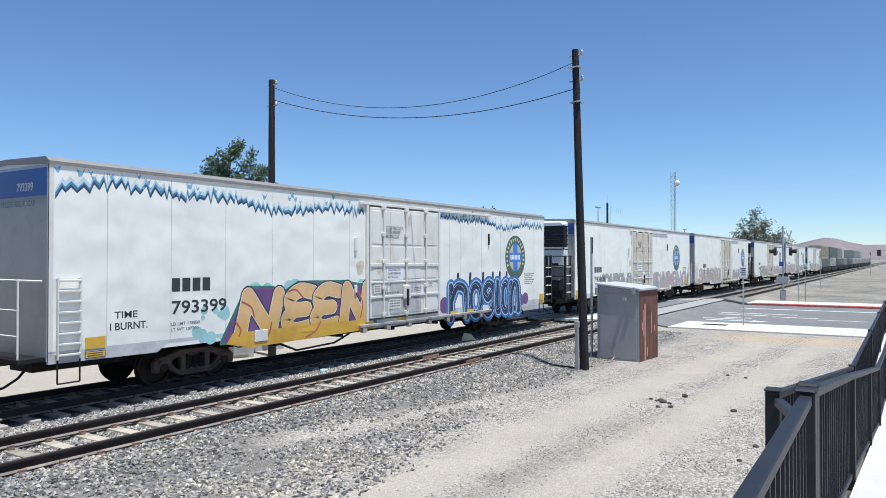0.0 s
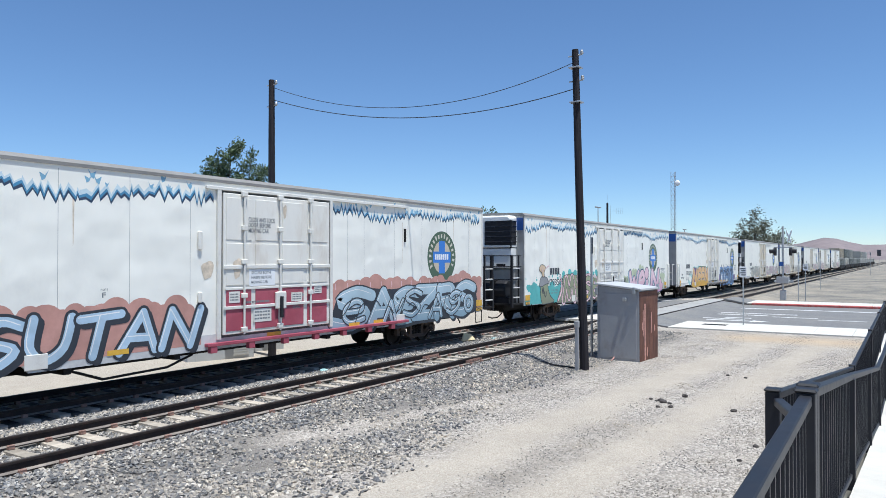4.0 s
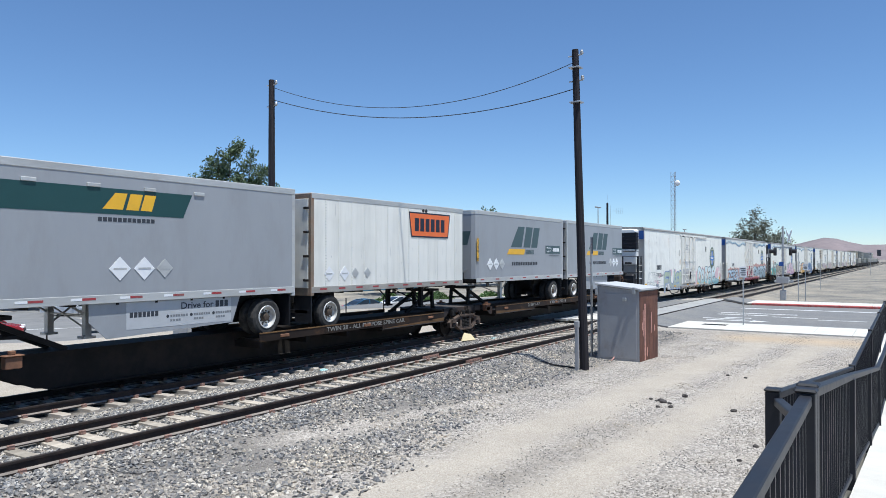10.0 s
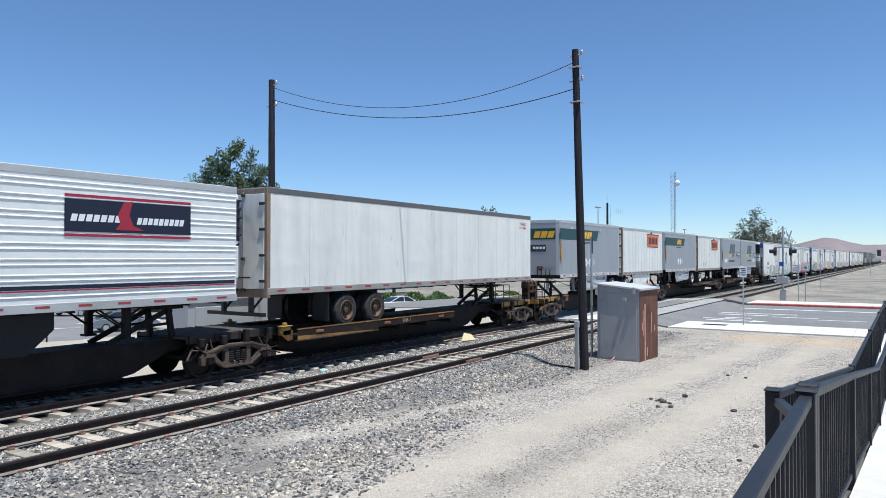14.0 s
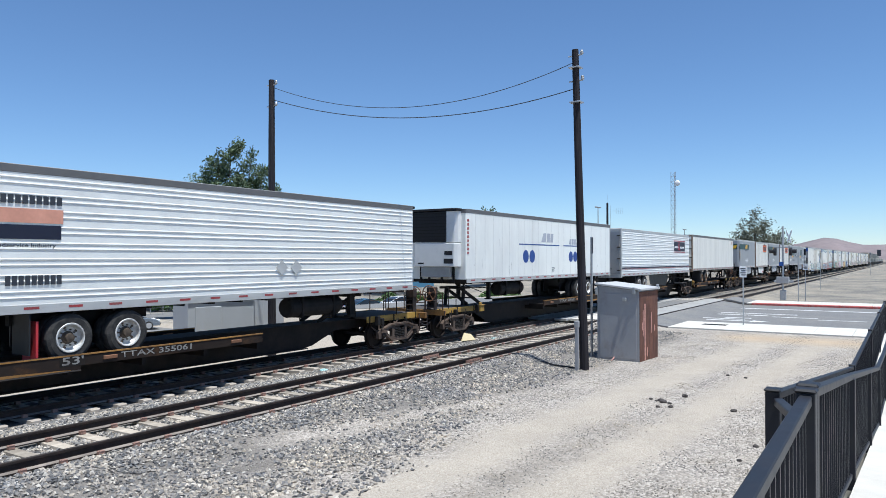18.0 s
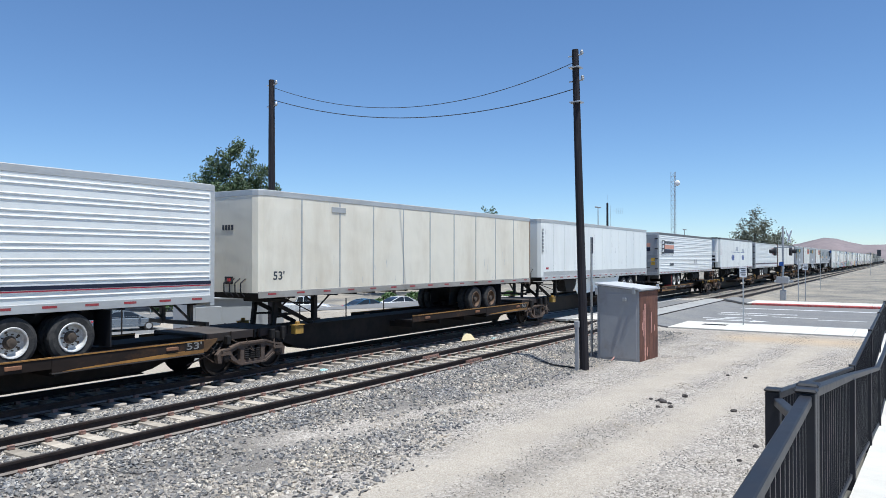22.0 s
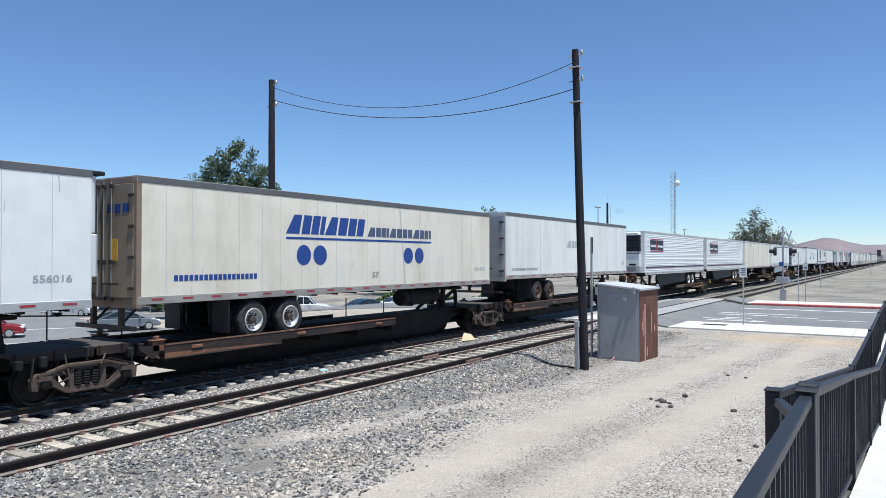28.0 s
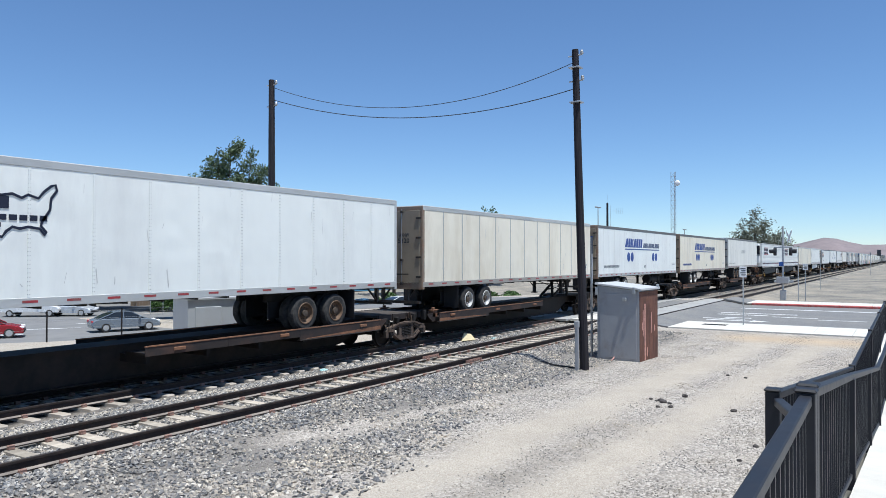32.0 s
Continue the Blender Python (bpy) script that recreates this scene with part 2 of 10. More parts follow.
M["gloss"] = plain("glossy_black_plastic", (0.02, 0.022, 0.03), 0.25)
M["truck"] = mat("dusty_brown_cast_steel", (0.10, 0.076, 0.062), 0.8, 0.1, var=0.35, scale=6, dirt=(0.16, 0.105, 0.075), amount=0.45, dscale=4)
M["wheel"] = mat("dark_wheel_steel", (0.035, 0.029, 0.026), 0.6, 0.5, var=0.3, scale=5)
M["spine"] = mat("dark_brown_car_paint", (0.020, 0.0165, 0.0145), 0.7, var=0.35, scale=1.5, dirt=(0.036, 0.025, 0.019), amount=0.45, dscale=1.5)
M["spine_worn"] = mat("dark_paint_with_orange_remains", (0.026, 0.018, 0.014), 0.7, var=0.35, scale=1.5, dirt=(0.16, 0.075, 0.025), amount=0.16, dscale=1.1, stretch=(0.6, 1, 1))
M["spine_edge"] = mat("worn_orange_yellow_paint", (0.38, 0.185, 0.04), 0.7, var=0.25, scale=3, dirt=(0.055, 0.032, 0.022), amount=0.62, dscale=1.2, stretch=(0.5, 1, 1.6))
M["spine_dull"] = mat("grimy_orange_paint", (0.17, 0.085, 0.025), 0.75, var=0.3, scale=3, dirt=(0.035, 0.022, 0.016), amount=0.6, dscale=1.4, stretch=(0.5, 1, 1.6))
M["deck_dust"] = mat("dusty_steel_deck", (0.066, 0.055, 0.048), 0.85, var=0.3, scale=2.0, dirt=(0.05, 0.04, 0.034), amount=0.45, dscale=1.5)
M["deck_yellow"] = mat("worn_yellow_deck_edge", (0.46, 0.27, 0.05), 0.7, var=0.2, scale=3, dirt=(0.09, 0.05, 0.03), amount=0.45, dscale=2.2, stretch=(0.6, 1, 1))
M["rust_worn"] = mat("dark_paint_with_rust", (0.026, 0.018, 0.015), 0.75, var=0.35, scale=1.5, dirt=(0.10, 0.047, 0.03), amount=0.36, dscale=1.4, stretch=(0.6, 1, 1))
M["spine_rust"] = mat("rusted_runway_edge", (0.25, 0.115, 0.058), 0.8, var=0.3, scale=3, dirt=(0.07, 0.04, 0.03), amount=0.5, dscale=2)
M["yellow"] = mat("worn_yellow_paint", (0.72, 0.42, 0.05), 0.6, var=0.12, scale=5, dirt=(0.4, 0.24, 0.06), amount=0.3, dscale=6)
M["faint_letter"] = mat("worn_white_stencil", (0.28, 0.27, 0.25), 0.7, var=0.2, scale=4, dirt=(0.10, 0.08, 0.07), amount=0.45, dscale=6)
M["letter"] = plain("faded_white_lettering", (0.62, 0.61, 0.58), 0.6)
M["dark_letter"] = plain("dark_lettering", (0.035, 0.04, 0.05), 0.5)
M["pale_letter"] = plain("faded_grey_letter", (0.37, 0.38, 0.39), 0.6)
M["grey_letter"] = plain("grey_stencil", (0.19, 0.20, 0.21), 0.6)
M["blue"] = plain("royal_blue_paint", (0.025, 0.085, 0.30), 0.45)
M["cross_blue"] = plain("bright_blue_paint", (0.045, 0.20, 0.60), 0.5)
M["em_green"] = plain("dark_olive_green_paint", (0.075, 0.125, 0.075), 0.5)
M["em_tan"] = plain("tan_paint", (0.56, 0.48, 0.36), 0.5)
M["unit_white"] = mat("white_moulded_plastic", (0.74, 0.74, 0.72), 0.4, var=0.04, scale=2, dirt=(0.5, 0.48, 0.44), amount=0.25)
M["end_silver"] = mat("silver_grey_end", (0.36, 0.365, 0.37), 0.45, 0.3, var=0.1, scale=1.2, dirt=(0.26, 0.25, 0.23), amount=0.35)
M["tyre"] = mat("dusty_tyre_rubber", (0.040, 0.039, 0.038), 0.85, var=0.25, scale=5, dirt=(0.10, 0.09, 0.08), amount=0.35, dscale=5)
M["rim_white"] = mat("chalky_white_rim", (0.62, 0.61, 0.58), 0.5, 0.1, var=0.1, scale=6, dirt=(0.30, 0.22, 0.15), amount=0.35, dscale=5)
M["rim_rust"] = mat("rusty_rim", (0.15, 0.095, 0.06), 0.75, 0.2, var=0.3, scale=6)
M["red"] = plain("red_reflective_tape", (0.50, 0.035, 0.045), 0.4)
M["tape_red"] = mat("dulled_red_tape", (0.33, 0.035, 0.04), 0.45, var=0.15, scale=4, dirt=(0.22, 0.13, 0.11), amount=0.4, dscale=2.5)
M["hinge_black"] = mat("blackened_hardware", (0.045, 0.04, 0.036), 0.6, 0.3, var=0.3, scale=6, dirt=(0.12, 0.07, 0.045), amount=0.35, dscale=5)
M["rail_grimy"] = mat("grimed_aluminium_rail", (0.40, 0.375, 0.335), 0.55, 0.25, var=0.15, scale=2, dirt=(0.20, 0.17, 0.135), amount=0.5, dscale=1.6, stretch=(0.35, 1, 1))
M["tape_white"] = plain("white_reflective_tape", (0.8, 0.8, 0.8), 0.4)
M["alu"] = mat("brushed_aluminium_rail", (0.54, 0.535, 0.515), 0.45, 0.35, var=0.08, scale=2, dirt=(0.30, 0.285, 0.26), amount=0.35, stretch=(0.3, 1, 1))
M["dark_rail"] = mat("dark_grey_top_rail", (0.16, 0.155, 0.15), 0.5, 0.4, var=0.1, scale=2)
M["leaf_a"] = mat("grey_green_leaves", (0.085, 0.125, 0.058), 0.6, var=0.5, scale=1.6)
M["leaf_b"] = mat("dusty_olive_leaves", (0.13, 0.15, 0.075), 0.65, var=0.4, scale=1.2)
M["leaf_c"] = mat("dry_conifer_needles", (0.165, 0.17, 0.12), 0.7, var=0.4, scale=1.0)
M["bark"] = mat("brown_bark", (0.12, 0.085, 0.06), 0.9, var=0.3, scale=4, bump=0.5, bscale=20, stretch=(3, 3, 0.4))
M["white_line"] = mat("worn_white_road_paint", (0.68, 0.68, 0.66), 0.7, var=0.1, scale=6, dirt=(0.35, 0.34, 0.33), amount=0.4, dscale=5)
M["red_kerb"] = mat("faded_red_kerb_paint", (0.44, 0.085, 0.075), 0.7, var=0.15, scale=5, dirt=(0.45, 0.30, 0.27), amount=0.35, dscale=3)
M["orange"] = plain("orange_logo_paint", (0.80, 0.16, 0.035), 0.5)
M["abf_grey"] = mat("flat_grey_trailer_skin", (0.335, 0.345, 0.36), 0.45, 0.1, var=0.04, scale=1.0, dirt=(0.28, 0.28, 0.28), amount=0.3, stretch=(1, 1, 0.3))
M["teal"] = plain("dark_teal_paint", (0.011, 0.058, 0.058), 0.5)
M["gold"] = plain("golden_yellow_paint", (0.80, 0.44, 0.025), 0.5)
M["navy"] = plain("navy_blue_paint", (0.008, 0.011, 0.030), 0.5)
M["logo_red"] = plain("deep_red_paint", (0.35, 0.02, 0.04), 0.5)
M["logo_blue"] = plain("strong_blue_paint", (0.018, 0.060, 0.26), 0.5)
M["glass"] = plain("dark_window_glass", (0.02, 0.025, 0.03), 0.08)
M["hill"] = mat("dry_brown_hillside", (0.27, 0.175, 0.12), 0.95, var=0.25, scale=0.02, dirt=(0.13, 0.105, 0.07), amount=0.42, dscale=0.06)
M["mountain"] = mat("hazy_mauve_mountain", (0.215, 0.175, 0.172), 0.95, var=0.22, scale=0.006, dirt=(0.15, 0.125, 0.13), amount=0.45, dscale=0.02)

for nm in ("under", "spine", "spine_worn", "truck", "wheel", "black", "rail", "pole", "tyre"):
    M[nm].node_tree.nodes["Principled BSDF"].inputs["Specular IOR Level"].default_value = 0.2


# ---- geometry helpers ----
def box(bm, x0, x1, y0, y1, z0, z1):
    v = [bm.verts.new(p) for p in ((x0, y0, z0), (x1, y0, z0), (x1, y1, z0), (x0, y1, z0), (x0, y0, z1), (x1, y0, z1), (x1, y1, z1), (x0, y1, z1))]
    for f in ((0, 3, 2, 1), (4, 5, 6, 7), (0, 1, 5, 4), (1, 2, 6, 5), (2, 3, 7, 6), (3, 0, 4, 7)):
        bm.faces.new([v[i] for i in f])


def rod(bm, p, q, r, n=8, r2=None):
    """A round bar from p to q."""
    p, q = Vector(p), Vector(q)
    d = q - p
    a = d.orthogonal().normalized()
    c = d.normalized().cross(a)
    rings = []
    for o, rad in ((p, r), (q, r if r2 is None else r2)):
        rings.append([bm.verts.new(o + (a * math.cos(2 * math.pi * i / n) + c * math.sin(2 * math.pi * i / n)) * rad) for i in range(n)])
    for i in range(n):
        bm.faces.new((rings[0][i], rings[0][(i + 1) % n], rings[1][(i + 1) % n], rings[1][i]))
    bm.faces.new(rings[0][::-1])
    bm.faces.new(rings[1])


def pipe(bm, pts, r, n=6):
    for p, q in zip(pts[:-1], pts[1:]):
        rod(bm, p, q, r, n)


def slab(bm, pts, y0, y1):
    """A plate: the outline pts (x, z), from y0 to y1."""
    lo = [bm.verts.new((x, y0, z)) for x, z in pts]
    hi = [bm.verts.new((x, y1, z)) for x, z in pts]
    n = len(pts)
    bm.faces.new(lo)
    bm.faces.new(hi[::-1])
    for i in range(n):
        bm.faces.new((lo[i], hi[i], hi[(i + 1) % n], lo[(i + 1) % n]))


def loft(bm, rings, cap=True):
    vs = [[bm.verts.new(p) for p in ring] for ring in rings]
    n = len(vs[0])
    for a, c in zip(vs[:-1], vs[1:]):
        for i in range(n):
            bm.faces.new((a[i], a[(i + 1) % n], c[(i + 1) % n], c[i]))
    if cap:
        bm.faces.new(vs[0][::-1])
        bm.faces.new(vs[-1])


def turned(bm, profile, n, axis="y", at=(0, 0, 0)):
    """A turned body: profile of (radius, place along the axis)."""
    rings = []
    for r, h in profile:
        ring = []
        for i in range(n):
            c, s_ = math.cos(2 * math.pi * i / n) * r, math.sin(2 * math.pi * i / n) * r
            ring.append({"y": (at[0] + c, at[1] + h, at[2] + s_), "z": (at[0] + c, at[1] + s_, at[2] + h), "x": (at[0] + h, at[1] + c, at[2] + s_)}[axis])
        rings.append(ring)
    loft(bm, rings)


def sheet(bm, pts, y):
    """A flat painted shape in the plane of a side that faces the camera's side of the track."""
    bm.faces.new([bm.verts.new((x, y, z)) for x, z in pts])


def mesh_of(name, bm, material, bevel=0.0, smooth=False):
    bmesh.ops.recalc_face_normals(bm, faces=bm.faces[:])
    if bevel:
        bmesh.ops.bevel(bm, geom=bm.edges[:], offset=bevel, segments=1, affect="EDGES", clamp_overlap=True)
    me = bpy.data.meshes.new(name)
    bm.to_mesh(me)
    bm.free()
    me.materials.append(material)
    if smooth:
        me.polygons.foreach_set("use_smooth", [True] * len(me.polygons))
    return me


def part(name, bm, material, parent, label="", bevel=0.0, smooth=False):
    me = bm if isinstance(bm, bpy.types.Mesh) else mesh_of(name, bm, material, bevel, smooth)
    ob = new(name, me)
    ob.parent = parent
    if label:
        ob["label"] = label
    return ob


def thing(name, label, category, group="", kind="", at=None):
    ob = new(name)
    ob.empty_display_size = 0.2
    tagged(ob, label, category, group, kind)
    if at is not None:
        ob.matrix_basis = at
    return ob


def solo(name, bm, material, label, category, group="", kind="", bevel=0.0, smooth=False):
    ob = new(name, mesh_of(name, bm, material, bevel, smooth))
    return tagged(ob, label, category, group, kind)


def bmnew():
    return bmesh.new()


def boxes(*bs):
    bm = bmnew()
    for b in bs:
        box(bm, *b)
    return bm


# ---- lettering, made once with the built-in font ----
WORDS = ["793399", "793503", "793630", "793764", "CLOSE AND LOCK", "DOOR BEFORE", "MOVING CAR", "SECURE BOTH", "HASPS BEFORE", "EXCESS HEIGHT CAR",
         "LD LMT 178800", "LT WT 107200", "F", "PLATE", "SEAL", "OPEN", "CLOSE", "TWIN 28 - ALL PURPOSE SPINE CAR", "2-28/1-57", "TTRX 370318", "TTAX 556827",
         "TTAX 355061", "53'", "AXNW", "Moving", "Soon?", "Employee Owned", "5320", "5406", "TWRC", "141346", "OUR DRIVERS MAKE THE DIFFERENCE", "061", "500243", "550833", "553910",
         "556016", "531612", "790808", "TIME", "I BURNT.", "Drive for", "Refrigerated Solutions for the Foodservice Industry", *"0123456789"]
TEXT = {}


def make_lettering():
    obs = []
    for w in WORDS:
        cu = bpy.data.curves.new("lettering", "FONT")
        cu.body = w
        cu.resolution_u = 3
        cu.offset = 0.016
        obs.append((w, new("lettering", cu)))
    dg = bpy.context.evaluated_depsgraph_get()
    for w, ob in obs:
        me = bpy.data.meshes.new_from_object(ob.evaluated_get(dg))
        xs = [v.co.x for v in me.vertices]
        ys = [v.co.y for v in me.vertices]
        x0, y0 = min(xs), min(ys)
        me.transform(Matrix.Diagonal((1 / (max(xs) - x0), 1 / (max(ys) - y0), 1, 1)) @ Matrix.Translation((-x0, -y0, 0)))
        TEXT[w] = me
    for w, ob in obs:
        bpy.data.objects.remove(ob)


make_lettering()
SIDE = Matrix(((1, 0, 0, 0), (0, 0, -1, 0), (0, 1, 0, 0), (0, 0, 0, 1)))
REAR = Matrix(((0, 0, -1, 0), (-1, 0, 0, 0), (0, 1, 0, 0), (0, 0, 0, 1)))


def letters(word, x, y, z, w, h, material, parent, turn=SIDE, name="lettering"):
    """A word w wide and h high, its lower left corner at (x, y, z)."""
    me = TEXT[word].copy()
    me.transform(Matrix.Translation((x, y, z)) @ turn @ Matrix.Diagonal((w, h, 1, 1)))
    me.materials.clear()
    me.materials.append(material)
    return part(name, me, material, parent)


def bars(parent, x, y, z, w, h, n, material, name="lettering_bar", slant=0.0, gap=0.22):
    """Writing that stays unlettered: a row of n plain bars."""
    bm = bmnew()
    step = w / n
    for i in range(n):
        a = x + i * step
        b_ = a + step * (1 - gap)
        sheet(bm, [(a, z), (b_, z), (b_ + slant * h, z + h), (a + slant * h, z + h)], y)
    return part(name, bm, material, parent)


def disc_pts(x, z, r, n=32, squash=1.0):
    return [(x + r * math.cos(2 * math.pi * i / n) * squash, z + r * math.sin(2 * math.pi * i / n)) for i in range(n)]


# ---- ground ----
def smooth(a, b_, x):
    t = min(1, max(0, (x - a) / (b_ - a)))
    return t * t * (3 - 2 * t)


ROAD_X0, ROAD_X1 = 40.2, 55.0
LOT_Z = -2.3


def road_z(y):
    """Height of the street along Y: level with the rails on the line, a little lower in the yard, falling behind."""
    z = -0.20 + 0.21 * smooth(9.3, 10.9, y) - 0.04 * smooth(13.2, 14.3, y)
    if y > 17.3:
        z = -0.02 + (LOT_Z + 0.02) * smooth(22, 60, y)
    return z


def ground_z(x, y):
    """Ballast shoulders under both tracks, a flat yard towards the camera, a lower street behind the line."""
    yard = -0.36
    z = yard
    d = abs(y - NEAR_Y)
    bed = -0.26
    # ballast of the near track, heaped over the ends of the ties
    low = yard if y < NEAR_Y else bed
    heap = NEAR_Z - 0.25 + 0.075 * smooth(0.86, 1.02, d)
    z = max(z, low + (heap - low) * (1 - smooth(1.4, 2.6, d)))
    if y > 17.3:
        z = bed + (-0.5 - bed) * smooth(17.3, 19.0, y)
        z += (LOT_Z + 0.5) * smooth(30.5, 36.0, y + 0.25 * (x - 19)) * (1 - smooth(60, 110, x))
    if y < 7.6 and abs(x - 47.6) > 17:
        z += 0.05 * noise.noise(Vector((x * 0.25, y * 0.5, 0))) + 0.02 * noise.noise(Vector((x * 1.1, y * 1.1, 3)))
    # the street crossing lies level with the rails
    if y > 13.2:
        k = smooth(35.0, 36.2, x) * (1 - smooth(57.0, 60.0, x))
    else:
        k = smooth(30.5, 33.6, x) * (1 - smooth(57.0, 60.0, x))
    return z * (1 - k) + (road_z(y) - 0.04) * k


def ground():
    xs = sorted(set([-3000, -1500, -600, -300, -150, -80, -40] + [round(-25 + i * 0.8, 2) for i in range(75)] + [33.2, 33.6, 34.0, 35.2, 35.6, 36.0, 36.4, 57, 58, 59, 60.2] + [36.8 + i * 1.6 for i in range(22)] + [75 + i * 12 for i in range(12)] + [240, 330, 450, 700, 1200, 2000, 3500]))
    ys = sorted(set([-2500, -900, -300, -100, -40, -20, -12, -6] + [round(-3 + i * 0.35, 2) for i in range(70)] + [10.2, 10.4, 10.78, 10.86, 10.94, 12.66, 12.74, 12.82, 13.2, 13.4] + [22.5, 24, 26, 28, 30, 32, 34, 38, 45, 55, 70, 100, 160, 300, 600, 1200, 3000]))
    bm = bmnew()
    grid = [[bm.verts.new((x, y, ground_z(x, y))) for y in ys] for x in xs]
    for i in range(len(xs) - 1):
        for j in range(len(ys) - 1):
            bm.faces.new((grid[i][j], grid[i + 1][j], grid[i + 1][j + 1], grid[i][j + 1]))
    return solo("ground", bm, M["ground"], "pale gravel and tan dirt beside the railway line", "ground", kind="structure", smooth=True)


ground()


def stones():
    """Loose ballast, one joined heap of small angular stones."""
    rng = np.random.default_rng(4)
    pts = []
    while len(pts) < 58000:
        u = rng.random()
        x = 2.0 + 46.0 * rng.random() ** 1.7
        if u < 0.24:
            y = rng.uniform(12.8, 14.45)
        elif u < 0.45:
            y = rng.uniform(11.12, 12.48)
        else:
            edge = 6.6 + 1.6 * smooth(7, 17, x)
            y = edge + (10.92 - edge) * rng.random() ** 0.8 + rng.normal() * 0.2
        if 32.6 < x < 62:
            continue
        if y < 10.3 and noise.noise(Vector((x * 0.55, y * 0.9, 8))) > 0.22 + 0.4 * rng.random():
            continue
        if abs(y - NEAR_Y) < 0.72 and abs((x - 0.01 + 0.309) % 0.618 - 0.309) < 0.13 and rng.random() > 0.10:
            continue
        if 8.5 < x < 17 and rng.random() < 1.15 - abs(y + 0.22 * x - 11.62 + 0.5 * noise.noise(Vector((x * 0.8, y * 0.8, 1)))) / 0.6:
            continue
        pts.append((x, y, ground_z(x, y)))
    heap_of(rng, pts, 0.015, 0.044, "ballast", "grey and buff broken ballast stones between the tracks")


def grit():
    """Small loose gravel over the yard, thin on the worn wheel lines."""
    rng = np.random.default_rng(9)
    pts = []
    while len(pts) < 34000:
        x, y = 3.5 + 30.0 * rng.random() ** 1.5, rng.uniform(0.9, 9.8)
        w = y + 0.065 * x + 0.6 * noise.noise(Vector((x * 0.2, y * 0.2, 5)))
        worn = max(1.2 - abs(w - 6.93) / 0.85, 1.1 - abs(w - 4.9) / 0.8, 0.0)
        if rng.random() < worn * 1.3 or rng.random() < 0.35 + 0.45 * noise.noise(Vector((x * 0.7, y * 0.7, 2))):
            continue
        pts.append((x, y, ground_z(x, y)))
    heap_of(rng, pts, 0.007, 0.017, "gravel", "fine grey and buff gravel scattered over the yard", (0.20, 0.185, 0.16))


def heap_of(rng, pts, s0, s1, name, label, dark=(0.075, 0.078, 0.085)):
    base = np.array([(1, 0, 0), (-1, 0, 0), (0, 1, 0), (0, -1, 0), (0, 0, 1), (0, 0, -1)], float)
    tri = np.array([(0, 2, 4), (2, 1, 4), (1, 3, 4), (3, 0, 4), (2, 0, 5), (1, 2, 5), (3, 1, 5), (0, 3, 5)])
    n = len(pts)
    c = np.array(pts)
    size = rng.uniform(s0, s1, (n, 1, 1)) * np.array([1.0, 1.0, 0.75]) * rng.uniform(0.65, 1.45, (n, 1, 3))
    ang = rng.uniform(0, 2 * np.pi, n)
    v = base[None] * size + rng.normal(0, s0 * 0.3, (n, 6, 3))
    ca, sa = np.cos(ang)[:, None], np.sin(ang)[:, None]
    tilt = rng.uniform(-0.7, 0.7, n)[:, None]
    x, y, z = v[:, :, 0], v[:, :, 1], v[:, :, 2]
    x, z = x * np.cos(tilt) - z * np.sin(tilt), x * np.sin(tilt) + z * np.cos(tilt)
    v = np.stack([x * ca - y * sa, x * sa + y * ca, z], 2) + c[:, None] + np.array([0, 0, s0 * 0.75])
    faces = (tri[None] + (np.arange(n) * 6)[:, None, None]).reshape(-1, 3)
    me = bpy.data.meshes.new(name)
    me.from_pydata(v.reshape(-1, 3).tolist(), [], faces.tolist())
    m = bpy.data.materials.new("broken_ballast_stone")
    m.use_nodes = True
    nt = m.node_tree
    g = node(nt, "NewGeometry")
    r = node(nt, "ValToRGB")
    r.color_ramp.elements[0].color, r.color_ramp.elements[1].color = (*dark, 1), (0.64, 0.615, 0.57, 1)
    for p, q in ((0.35, tuple(0.15 + k for k in dark)), (0.6, (0.36, 0.34, 0.31)), (0.8, (0.44, 0.40, 0.35))):
        e = r.color_ramp.elements.new(p)
        e.color = (*q, 1)
    nt.links.new(g.outputs["Random Per Island"], r.inputs["Fac"])
    pn = node(nt, "TexNoise", Scale=0.8, Detail=6.0, Roughness=0.65)
    nt.links.new(node(nt, "TexCoord").outputs["Object"], pn.inputs["Vector"])
    pr = node(nt, "ValToRGB")
    pr.color_ramp.elements[0].position, pr.color_ramp.elements[1].position = 0.36, 0.66
    pr.color_ramp.elements[0].color, pr.color_ramp.elements[1].color = (0.66, 0.665, 0.685, 1), (1.12, 1.04, 0.92, 1)
    nt.links.new(pn.outputs["Fac"], pr.inputs["Fac"])
    pm = node(nt, "Mix")
    pm.data_type, pm.blend_type = "RGBA", "MULTIPLY"
    pm.inputs[0].default_value = 1.0
    nt.links.new(r.outputs[0], pm.inputs[6])
    nt.links.new(pr.outputs[0], pm.inputs[7])
    nt.links.new(pm.outputs[2], nt.nodes["Principled BSDF"].inputs["Base Color"])
    nt.nodes["Principled BSDF"].inputs["Roughness"].default_value = 0.9
    me.materials.append(m)
    tagged(new(name, me), label, name, kind="stuff")


stones()
grit()


# ---- tracks ----
def rail_profile():
    return [(-0.075, -0.185), (0.075, -0.185), (0.075, -0.17), (0.012, -0.145), (0.012, -0.05), (0.036, -0.038), (0.036, -0.005), (0.028, 0.0), (-0.028, 0.0), (-0.036, -0.005), (-0.036, -0.038), (-0.012, -0.05), (-0.012, -0.145), (-0.075, -0.17)]


